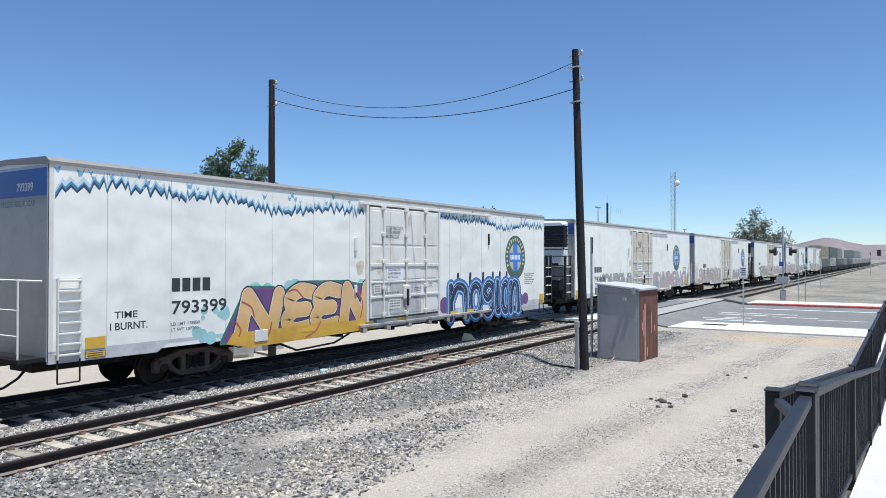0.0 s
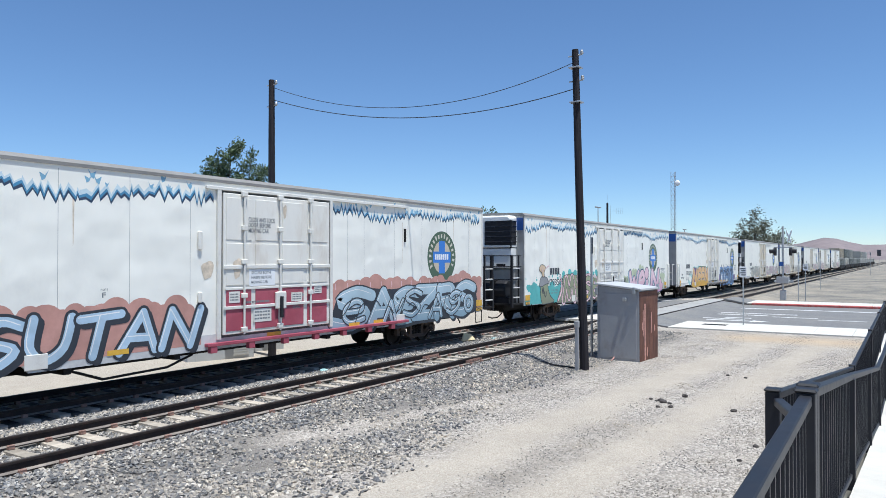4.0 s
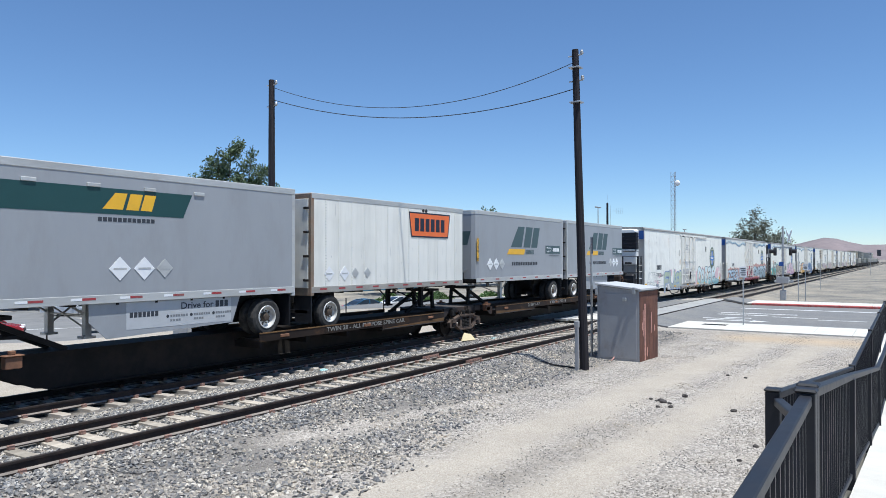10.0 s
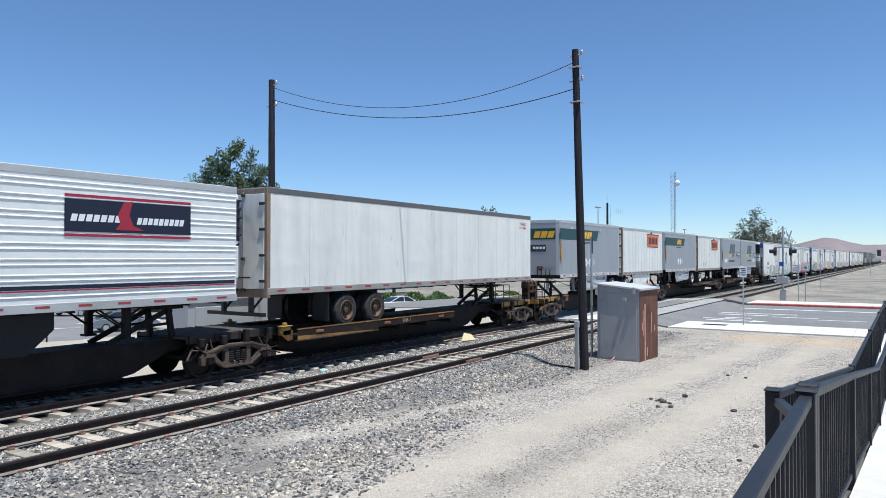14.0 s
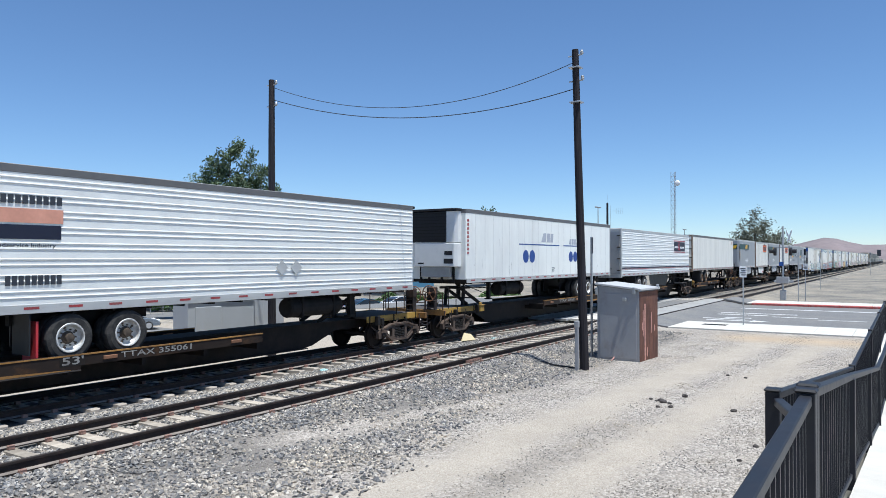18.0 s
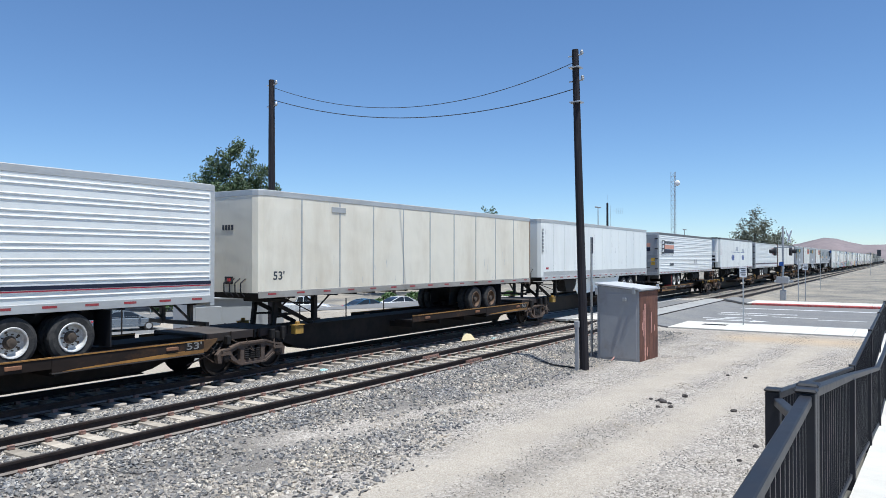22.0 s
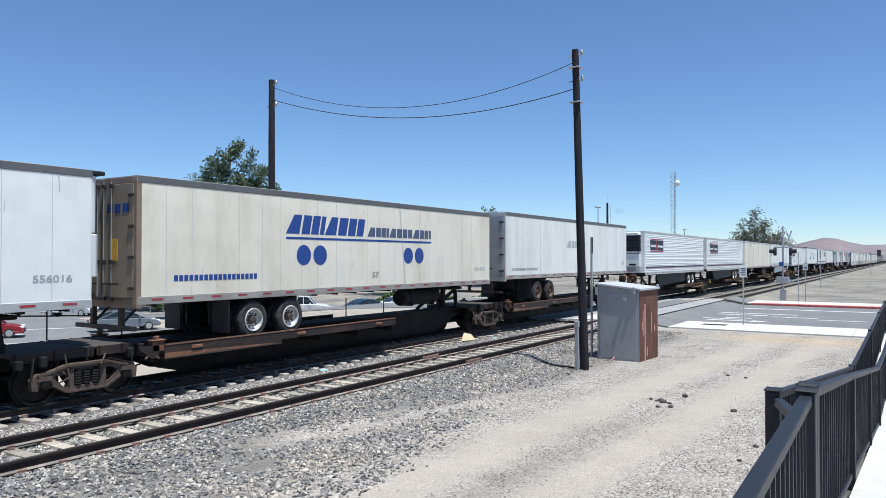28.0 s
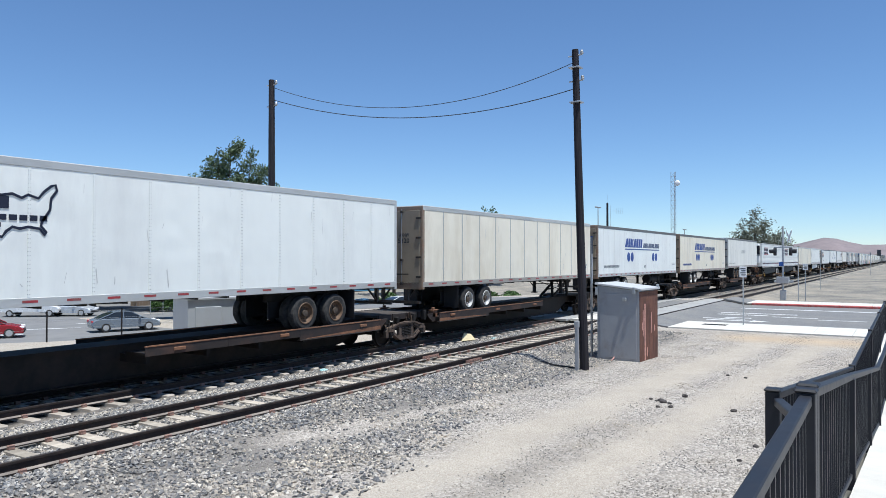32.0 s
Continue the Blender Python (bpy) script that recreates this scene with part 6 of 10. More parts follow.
def olive_piece(car):
    rng = random.Random(3)
    p = Paint(car)
    p.shape("graffiti_cloud", [(0.03, 0.93), (0.05, 1.10), (0.5, 1.25), (0.75, 1.55), (1.2, 1.62), (1.6, 1.85), (2.3, 1.75), (2.9, 1.6), (3.6, 1.7), (4.2, 2.1), (5.2, 2.2), (8.9, 2.15), (9.0, 0.95), (5.4, 0.86), (2.4, 0.93)], "g_teal", label="broad teal sprayed cloud")
    p.spots("teal_spot", lumps(rng, 0.3, 3.2, 1.55, 0.25, 0.08, 0.22, 26) + lumps(rng, 4.2, 8.8, 2.2, 0.16, 0.05, 0.22, 30) + lumps(rng, 0.1, 4.0, 1.9, 0.4, 0.02, 0.09, 16), "g_teal", "teal sprayed spots")
    p.shape("graffiti_mass", [(3.5, 0.88), (4.35, 2.15), (4.8, 2.2), (6.4, 2.12), (7.6, 2.1), (8.4, 1.9), (8.98, 2.05), (8.98, 0.84), (5.4, 0.82)], "fade_olive", "dark_letter", 0.03)
    p.word([("I", 3.2, 4.7, 1.0, 2.15, 0.55)], 0.10, ((0.10, "dark_letter"), (0.04, "g_rose")))
    p.word([("M", 4.35, 5.85, 0.95, 2.02, 0.10), ("I", 5.9, 6.8, 0.92, 2.0, 0.05), ("S", 6.75, 8.1, 0.98, 1.98, 0.1), ("e", 8.1, 8.85, 1.05, 1.92, 0.0)], 0.22, ((0.30, "dark_letter"), (0.24, "g_rose"), (0.07, "dark_letter"), (0.0, "fade_olive")))
    p.spots("speckle", lumps(rng, 4.0, 8.8, 1.5, 0.6, 0.012, 0.035, 90), "dark_letter", "dark sprayed speckles")
    p.spots("pink_speckle", lumps(rng, 4.2, 8.8, 1.5, 0.6, 0.012, 0.03, 60), "g_crimson", "red speckles")
    # the painted spray can
    body = flowing([(1.70, 1.78), (1.68, 1.35), (1.82, 0.96), (2.0, 0.90), (3.15, 0.97), (2.75, 1.22), (2.50, 1.55), (2.48, 1.86)])
    p.shape("can_body", body, "fade_olive", "dark_letter", 0.035, "painted body of a spray can")
    p.shape("can_cap", flowing([(1.56, 1.80), (1.66, 2.05), (1.86, 2.16), (2.15, 2.14), (2.38, 2.06), (2.48, 1.92), (2.60, 1.96), (2.58, 1.86), (2.20, 1.82), (1.90, 1.74), (1.58, 1.72)]), "box_grey", "dark_letter", 0.035, "painted grey cap")
    p.shape("can_nozzle", flowing([(1.88, 2.17), (1.80, 2.34), (1.58, 2.46), (1.56, 2.58), (1.78, 2.70), (2.05, 2.66), (2.20, 2.56), (2.05, 2.36), (2.08, 2.16)]), "g_tan", "dark_letter", 0.035, "painted tan nozzle")
    p.lines("nozzle_mark", [[(1.86, 2.42), (1.92, 2.52)], [(2.15, 2.5), (2.45, 2.62), (2.6, 2.66)]], 0.05, "g_rose")
    p.lines("scrawl", [[(x0 + px * 0.22, z0 + pz * 0.24) for px, pz in st] for g, x0, z0 in (("H", 1.80, 1.40), ("U", 2.08, 1.22)) for st in GLYPHS[g]], 0.075, "dark_letter")


def steel_piece(car):
    rng = random.Random(4)
    p = Paint(car)
    p.spots("brick_cloud", [(14.2 + 0.27 * k + rng.uniform(-0.1, 0.1), 2.0 + 0.12 * math.sin(k * 1.9) + rng.uniform(-0.05, 0.08), rng.uniform(0.24, 0.42)) for k in range(32)], "g_brick", "brick-red sprayed cloud with a wavy top")
    p.shape("brick_field", [(14.0, 0.90), (14.0, 1.95), (22.8, 1.9), (22.8, 0.95)], "g_brick")
    p.lines("drip", [[(x, 2.25), (x + 0.01, 2.25 - rng.uniform(0.15, 0.4))] for x in [14.2 + k * 0.55 for k in range(15)]], 0.03, "g_rose")
    p.shape("graffiti_shadow", flowing([(14.0, 1.2), (14.4, 1.95), (15.4, 2.1), (17.0, 2.0), (18.6, 2.12), (20.0, 2.05), (21.4, 2.14), (22.2, 2.05), (22.5, 1.2), (21.8, 0.86), (18.0, 0.84), (14.3, 0.86)]), "dark_letter")
    p.word([("S", 14.05, 16.0, 0.98, 1.98, 0.25), ("A", 15.8, 17.3, 0.95, 1.92, 0.0), ("E", 17.0, 18.4, 0.95, 1.90, 0.3), ("Z", 18.2, 19.7, 0.98, 1.98, 0.3), ("R", 19.5, 20.9, 0.95, 1.95, 0.15), ("S", 20.75, 22.3, 1.0, 2.02, 0.2)], 0.36, ((0.09, "dark_letter"), (0.0, "fade_steel")), "g_white", (0.07, -0.07, "dark_letter"))
    p.word([("e", 14.5, 15.6, 1.05, 1.7, 0.2), ("N", 16.6, 17.5, 0.95, 1.6, 0.3), ("S", 17.6, 18.7, 1.1, 1.9, 0.1), ("A", 19.2, 20.1, 0.95, 1.7, 0.2), ("g", 20.3, 21.3, 1.0, 1.75, 0.3), ("O", 21.5, 22.2, 1.0, 1.6, 0.0)], 0.15, ((0.08, "dark_letter"), (0.0, "fade_steel")), "g_white")
    p.lines("scratch", [[(x, 1.0 + 0.5 * rng.random()), (x + 0.25, 1.3 + 0.4 * rng.random()), (x + 0.55, 1.2 + 0.6 * rng.random())] for x in [14.4 + 0.7 * k for k in range(11)]], 0.035, "dark_letter")
    p = Paint(car)
    p.spots("brick_cloud", [(1.2 + 0.3 * k, 1.75 + 0.14 * math.sin(k * 2.3), rng.uniform(0.2, 0.36)) for k in range(27)], "g_brick", "brick-red sprayed cloud")
    p.shape("brick_field", [(1.0, 0.95), (1.0, 1.6), (9.4, 1.6), (9.4, 0.95)], "g_brick")
    p.word(row_of("ZERSUTAN", (1.1, 2.3, 3.3, 4.3, 5.3, 6.3, 7.3, 8.3, 9.4), 0.98, 1.82, 0.15), 0.19, ((0.12, "dark_letter"), (0.0, "g_ice")), "g_white", (0.09, -0.08, "dark_letter"))


def bubble_piece(car):
    rng = random.Random(8)
    p = Paint(car)
    p.spots("graffiti_cloud", lumps(rng, 13.0, 14.6, 1.35, 0.5, 0.18, 0.36, 13) + lumps(rng, 15.4, 17.2, 2.05, 0.15, 0.14, 0.26, 8) + lumps(rng, 20.0, 22.2, 1.7, 0.45, 0.16, 0.36, 14), "g_rose", "faded pink sprayed cloud")
    p.shape("graffiti_base", [(13.85, 1.25), (14.1, 0.76), (15.8, 0.82), (16.1, 0.74), (21.4, 0.82), (21.6, 1.1), (20.9, 1.25), (18.0, 1.2), (14.5, 1.3)], "fade_aqua", "frieze_ink", 0.03)
    p.word([("O", 13.95, 15.15, 1.05, 2.18, 0.1), ("O", 15.10, 16.20, 1.0, 1.98, 0.1), ("L", 16.15, 17.5, 0.98, 2.15, 0.1), ("a", 17.45, 18.9, 0.98, 2.12, 0.05), ("e", 18.9, 20.2, 1.05, 2.18, 0.05)], 0.38, ((0.11, "frieze_ink"), (0.0, "fade_aqua")), "g_white", (-0.15, -0.07, "g_tan"))
    p.lines("letter_tail", [[(20.1, 1.25), (20.8, 1.15), (21.4, 1.45)], [(20.9, 1.1), (21.6, 1.0)]], 0.10, "fade_aqua")
    p.spots("round_mark", [(21.2, 1.75, 0.24)], "g_rose", "pale pink round mark")
    p = Paint(car)
    p.spots("graffiti_cloud", [(2.4, 1.5, 0.16), (3.3, 1.75, 0.10), (3.6, 1.85, 0.13), (7.4, 2.12, 0.12), (6.2, 2.0, 0.25), (2.9, 1.35, 0.2)], "g_rose", "pale pink spots")
    p.word(row_of("ALTS", (0.7, 1.25, 1.75, 2.15, 2.62), 1.28, 2.02, 0.05), 0.14, ((0.05, "grey_letter"), (0.0, "white_car")))
    p.word([("F", 4.4, 5.75, 0.85, 1.92, 0.15), ("U", 5.75, 7.35, 0.95, 1.98, 0.0), ("E", 7.4, 8.35, 0.95, 1.85, 0.1), ("R", 8.35, 9.0, 0.95, 1.9, 0.0)], 0.30, ((0.17, "logo_blue"), (0.10, "g_ice"), (0.03, "logo_blue"), (0.0, "fade_sage")))
    p.lines("scrawl", [[(x0 + px * 0.24, 0.92 + pz * 0.20) for px, pz in st] for g, x0 in (("K", 0.55), ("A", 0.84), ("E", 1.14), ("N", 1.42)) for st in GLYPHS[g]], 0.028, "dark_letter")


car_a = boxcar(7.70, "793399", False, True, mark_x=20.05, label="white refrigerated boxcar sprayed with orange and blue graffiti")
gold_piece(car_a)
car_b = boxcar(-17.20, "793503", True, False, label="white refrigerated boxcar with pink and green graffiti")
olive_piece(car_b)
rose_piece(car_b)
car_c = boxcar(-43.86, "793630", False, True, mark_x=19.98, low="g_crimson", label="white refrigerated boxcar with ice-blue and brick-red graffiti")
steel_piece(car_c)
car_d = boxcar(-68.62, "793764", True, False, frieze=False, label="white refrigerated boxcar with pale aqua bubble graffiti")
bubble_piece(car_d)
def faded_strip(car, seed, x0, x1, z1, tones):
    """An old sprayed strip: a ragged band of dull, streaky colours."""
    rng = random.Random(seed)
    p = Paint(car)
    for m in tones:
        bm = bmnew()
        for k in range(int((x1 - x0) * 9 / len(tones))):
            x, w, h = rng.uniform(x0, x1), rng.uniform(0.10, 0.45), rng.uniform(0.45, 1.0)
            zt = 1.0 + (z1 - 1.0) * h
            p.face(bm, [(x, 0.98), (x + w, 0.98), (x + w * 0.9, zt - 0.1 * rng.random()), (x + w * 0.5, zt), (x + w * 0.15, zt - 0.15 * rng.random())])
        part("faded_strip", bm, M[m], car, "ragged strip of faded spray paint")["kind"] = "stuff"
    p.word([(g, x, x + 1.15, 1.1, z1 - 0.15, 0.15) for g, x in zip("SARENO", [x0 + 0.3 + k * (x1 - x0 - 0.6) / 6 for k in range(6)])], 0.15, ((0.08, "g_dusk"), (0.0, tones[0])))


for nm, c in (("g_ash", (0.38, 0.39, 0.34)), ("g_mauve", (0.52, 0.37, 0.40)), ("g_dusk", (0.20, 0.20, 0.21)), ("g_putty", (0.48, 0.42, 0.34))):
    M[nm] = mat("faded_" + nm[2:], c, 0.55, var=0.2, scale=2.0, dirt=tuple(min(1, k * 1.2) for k in c), amount=0.4, dscale=1.5)
M["door_tan"] = mat("sun_browned_door", (0.62, 0.545, 0.42), 0.5, var=0.1, scale=1.5, dirt=(0.42, 0.34, 0.24), amount=0.4, dscale=1.2, stretch=(1, 1, 0.35))
car_e = boxcar(34.35, "790808", True, False, frieze=False, skin="door_tan", low="door_tan", label="white refrigerated boxcar with a faded grey and pink sprayed strip")
faded_strip(car_e, 11, 3.6, 9.0, 2.2, ("g_ash", "g_putty"))
faded_strip(car_e, 12, 13.3, 22.3, 2.15, ("g_mauve", "g_ash"))
car_f = boxcar(58.95, "793630", False, True, frieze=False, skin="door_tan", low="door_tan", mark_x=20.0, label="white refrigerated boxcar with a faded grey and putty sprayed strip")
faded_strip(car_f, 13, 1.0, 9.6, 2.25, ("g_putty", "g_mauve"))
faded_strip(car_f, 14, 14.4, 22.3, 2.0, ("g_ash", "g_putty"))
for i, x in enumerate((85.6, 110.3, 136.6)):
    c = copy_thing(car_e if i % 2 == 0 else car_f, pose(0, 0, 0))
    CARRIED.append((c, x))
    for o in c.children_recursive:
        if o.name.startswith("wheelset"):
            WHEELSETS.append(o)


# ---- train: spine cars that carry road trailers ----
def hitch(parent, x, d):
    """Folding stand that holds a trailer's king pin; its long legs lean towards d."""
    bm = bmnew()
    for s in (-1, 1):
        bars_xz(bm, [(x, 1.78), (x - 0.10 * d, 1.05)], 0.13, s * 0.42 - 0.05, s * 0.42 + 0.05)
        bars_xz(bm, [(x, 1.72), (x + 1.55 * d, 1.04)], 0.11, s * 0.36 - 0.04, s * 0.36 + 0.04)
        bars_xz(bm, [(x - 0.1 * d, 1.40), (x + 0.75 * d, 1.36)], 0.06, s * 0.36 - 0.02, s * 0.36 + 0.02)
    st = part("hitch_stand", bm, M["under"], parent, "black folding hitch stand")
    part("hitch_plate", boxes((x - 0.35, x + 0.35, -0.55, 0.55, 1.76, 1.85)), M["under"], st, bevel=0.015)


def spine_unit(x_start, L, run, hitches, first=False, last=False, colour="spine_edge", words=None, label=""):
    """One platform of a spine car. x = 0 at the joint over its rear truck; run: the stretch of the wheel runways."""
    u = thing("spine_car", label or "dark brown spine car with worn orange runway edges", "railway car", "spine cars of the train")
    CARRIED.append((u, x_start))
    a, e = (0.25 if not last else -1.2), (L - 0.25 if not first else L + 1.3)
    ta, te = (1.0 if last else 0.0), (0.9 if first else 0.0)
    low = 0.285 if colour == "spine_edge" and x_start < -200 else 0.23
    pts = [(a, 0.98), (a, 0.72), (1.5 + ta, 0.70), (1.75 + ta, 0.60), (2.5 + ta, low + 0.045), (2.8 + ta, low), (L - 2.8 - te, low), (L - 2.5 - te, low + 0.045), (L - 1.75 - te, 0.60), (L - 1.5 - te, 0.70), (e, 0.72), (e, 0.98)]
    for y0, y1, nm in ((-0.36, -0.33, "sill_web"), (0.33, 0.36, "sill_web")):
        bm = bmnew()
        slab(bm, pts, y0, y1)
        part(nm, bm, M["spine"], u)
    part("top_flange", boxes((a, e, -0.46, 0.46, 0.98, 1.02)), M["spine"], u)
    part("bottom_flange", boxes((2.8 + ta, L - 2.8 - te, -0.46, 0.46, low - 0.025, low)), M["spine"], u)
    # runways that the tyres stand on
    r0, r1 = run
    tail = r0 < L - r1          # the end that lies nearer its truck is the deep one
    web = M["rust_worn"] if colour == "spine_rust" else M["spine_worn"]
    for s in (-1, 1):
        y0, y1 = (-1.36, -0.62) if s < 0 else (0.62, 1.36)
        rw = part("runway", boxes((r0, r1, y0, y1, 0.80, 0.87)), M["spine"], u, "dark wheel runway")
        ye = (-1.385, -1.36) if s < 0 else (1.36, 1.385)
        deep, d = (r0, 1) if tail else (r1, -1)
        cuts = [0.0, 3.7, 3.705 + (r1 - r0 - 3.7) * 0.52, r1 - r0]
        for k in range(3):
            xa, xb = sorted((deep + d * (cuts[k] + (0.005 if k else 0)), deep + d * cuts[k + 1]))
            part("runway_edge", boxes((xa, xb, ye[0], ye[1], (0.71, 0.79, 0.79)[k], (1.04, 1.0, 1.0)[k])), web, rw, "worn brown runway edge", bevel=0.005)
        bm = bmnew()
        slab(bm, [(deep, 0.715), (deep + d * 3.5, 0.715), (deep + d * 3.3, 0.735), (deep + d * 0.02, 0.83)], s * 1.385 - 0.003, s * 1.385 + 0.003)
        part("painted_wedge", bm, M[colour], rw, "worn painted wedge along its foot")
        bm = boxes((r0, r1, ye[0] - 0.012, ye[1] + 0.012, 1.002, 1.03))
        part("runway_lip", bm, M[colour], rw)
        part("foot_flange", boxes((min(deep, deep + d * 3.7), max(deep, deep + d * 3.7), s * 1.34 - 0.06, s * 1.34 + 0.06, 0.685, 0.708)), M["deck_dust"], rw)
        for xx in (r0 + 0.9, (r0 + r1) / 2, r1 - 0.9):
            part("tie_down", boxes((xx - 0.16, xx + 0.16, ye[0] - 0.03, ye[1] + 0.03, 0.86, 0.94)), M["spine_rust"], rw, bevel=0.01)
        bm = bmnew()
        slab(bm, [(deep - d * 0.02, 0.72), (deep - d * 0.02, 1.0), (deep - d * 0.55, 1.0), (deep - d * 0.5, 0.92), (deep - d * 0.2, 0.70)], s * 1.2 - 0.02, s * 1.2 + 0.02)
        part("end_gusset", bm, M["rust_worn" if colour != "spine_edge" else "spine_dull"], rw, "grimy orange gusset")
    n = int((r1 - r0) / 1.6)
    for i in range(n + 1):
        x = r0 + 0.1 + (r1 - r0 - 0.2) * i / n
        part("cross_arm", boxes((x - 0.05, x + 0.05, -1.33, 1.33, 0.62, 0.80)), M["spine"], u)
    # end decks over the trucks; painted edges at the ends of the car only
    for x0, x1, end in ((-1.30 if last else 0.30, 1.45, last), (L - 1.5, L + (1.35 if first else 0.22), first)):
        part("end_deck", boxes((x0, x1, -0.95, 0.95, 1.02, 1.09)), M["deck_dust"], u, "dusty steel end deck", bevel=0.01)
        for s in (-1, 1):
            part("deck_edge", boxes((x0, x1, s * 0.97 - 0.02, s * 0.97 + 0.02, 0.90, 1.10)), M["deck_yellow" if end and colour != "spine_rust" else "rust_worn"], u, "worn painted deck edge", bevel=0.005)
            part("edge_rib", boxes(*[(x0 + (x1 - x0) * f - 0.02, x0 + (x1 - x0) * f + 0.02, s * 1.0 - 0.015, s * 1.0 + 0.015, 0.88, 1.11) for f in (0.04, 0.5, 0.96)]), M["spine"], u)
    for s in (-1, 1):
        bm = boxes((1.5, 1.82, s * 1.12 - 0.1, s * 1.12 + 0.1, 0.86, 1.10), (1.47, 1.85, s * 1.12 - 0.13, s * 1.12 + 0.13, 1.10, 1.13), (1.6, 1.72, s * 1.12 - 0.05, s * 1.12 + 0.05, 1.13, 1.21))
        part("equipment_box", bm, M["deck_yellow" if colour == "spine_edge" else "spine_rust"], u, "grimy painted equipment box", bevel=0.015)
    for x, d in hitches:
        hitch(u, x, d)
    truck(u, 0.0)
    if first:
        truck(u, L + 0.1)
        coupler(u, L + 0.95, 1)
    if last:
        coupler(u, -0.85, -1)
    for flag, x, d in ((first, L + 1.38, 1), (last, -1.33, -1)):
        if flag:
            part("end_sill", boxes((x - 0.04, x + 0.04, -1.35, 1.35, 0.88, 1.08)), M[colour], u, "worn painted end sill", bevel=0.01)
            for s in (-1, 1):
                # hanging step with two rungs and a hand rail above
                bm = bmnew()
                xa, xb = x - 0.42 * d, x + 0.06 * d
                pipe(bm, [(xa, s * 1.34, 1.05), (xa, s * 1.36, 0.47), (xb, s * 1.36, 0.47), (xb, s * 1.34, 1.05)], 0.018)
                pipe(bm, [(xa, s * 1.36, 0.76), (xb, s * 1.36, 0.76)], 0.016)
                part("sill_step", bm, M["rust_worn"], u, "rusty hanging step")
                bm = bmnew()
                pipe(bm, [(xb, s * 1.25, 1.08), (xb, s * 1.25, 1.72), (xb, s * 0.5, 1.72), (xb, s * 0.5, 1.08)], 0.02)
                pipe(bm, [(xb, s * 1.25, 1.42), (xb, s * 0.5, 1.42)], 0.018)
                part("grab_iron", bm, M["rust_worn"], u)
            bm = bmnew()
            rod(bm, (x - 0.74 * d, -1.0, 1.08), (x - 0.74 * d, -1.0, 1.92), 0.02, 6)
            rod(bm, (x - 1.3 * d, -1.0, 1.08), (x - 1.3 * d, -1.0, 1.55), 0.018, 6)
            part("stanchion", bm, M["under"], u)
            # hand brake: a riveted column with a gear housing and a spoked wheel
            xc, yc = x - 0.04 * d, -0.72
            bm = boxes((xc - 0.10, xc + 0.10, yc - 0.16, yc - 0.13, 1.09, 1.72), (xc - 0.10, xc + 0.10, yc + 0.13, yc + 0.16, 1.09, 1.72))
            for k in range(3):
                bars_xz(bm, [(xc - 0.09, 1.15 + 0.19 * k), (xc + 0.09, 1.32 + 0.19 * k)], 0.025, yc - 0.13, yc + 0.13)
            stand = part("brake_stand", bm, M["rust_worn"], u, "rusty hand brake column")
            part("gear_housing", boxes((xc - 0.11, xc + 0.11, yc - 0.2, yc + 0.2, 1.60, 1.94)), M["rust_worn"], stand, bevel=0.04)
            xw, zw, R = xc + 0.21 * d, 1.70, 0.29
            bm = bmnew()
            rim = [(xw, yc + R * math.cos(2 * math.pi * k / 18), zw + R * math.sin(2 * math.pi * k / 18)) for k in range(19)]
            pipe(bm, rim, 0.02, 6)
            for k in range(5):
                q = 2 * math.pi * k / 5 + 0.3
                rod(bm, (xw - 0.03 * d, yc, zw), (xw, yc + R * math.cos(q), zw + R * math.sin(q)), 0.015, 5)
            rod(bm, (xw - 0.16 * d, yc, zw), (xw + 0.03 * d, yc, zw), 0.045, 8)
            part("brake_wheel", bm, M["spine_rust"], u, "rusty spoked hand brake wheel")
            bm = bmnew()
            pipe(bm, [(x - 0.3 * d, -0.62, 0.86), (x - 0.05 * d, -0.66, 0.62), (x + 0.2 * d, -0.6, 0.50), (x + 0.36 * d, -0.5, 0.56)], 0.032, 7)
            part("air_hose", bm, M["black"], u, "drooping black rubber air hose")
    # brake rods, hoses and levers round both ends
    rng = random.Random(int(x_start * 10))
    for xe in (0.2, L - 0.2):
        for k in range(7):
            xx = xe + rng.uniform(-1.3, 1.3)
            bm = bmnew()
            ya = -rng.uniform(0.75, 1.2)
            pipe(bm, [(xx, ya, rng.uniform(0.75, 1.05)), (xx + rng.uniform(-0.25, 0.25), ya - 0.05, rng.uniform(0.5, 0.75)), (xx + rng.uniform(-0.6, 0.6), ya + 0.1, rng.uniform(0.35, 0.95))], rng.uniform(0.014, 0.026), 5)
            part("brake_pipe", bm, M["under" if k % 2 else "truck"], u)
        for k in range(2):
            xx = xe + rng.uniform(-1.4, 1.4)
            part("lever_box", boxes((xx - 0.07, xx + 0.07, -1.15, -1.0, 0.80, 0.98 + rng.uniform(0, 0.18))), M["under"], u, "grimy lever box", bevel=0.02)
    if words:
        for w, x, width in words:
            small = w.startswith("53")
            z, h = (0.83, 0.17) if small else (0.85, 0.13)
            if small:
                part("number_plate", boxes((x - 0.05, x + width + 0.09, -1.3885, -1.384, z - 0.03, z + h + 0.03)), M["spine"], u, "dark painted ground of a number")
            letters(w, x, -1.3925, z, width * 1.15, h, M["faint_letter"], u)
    return u


RUST, DULL = "spine_rust", "spine_dull"
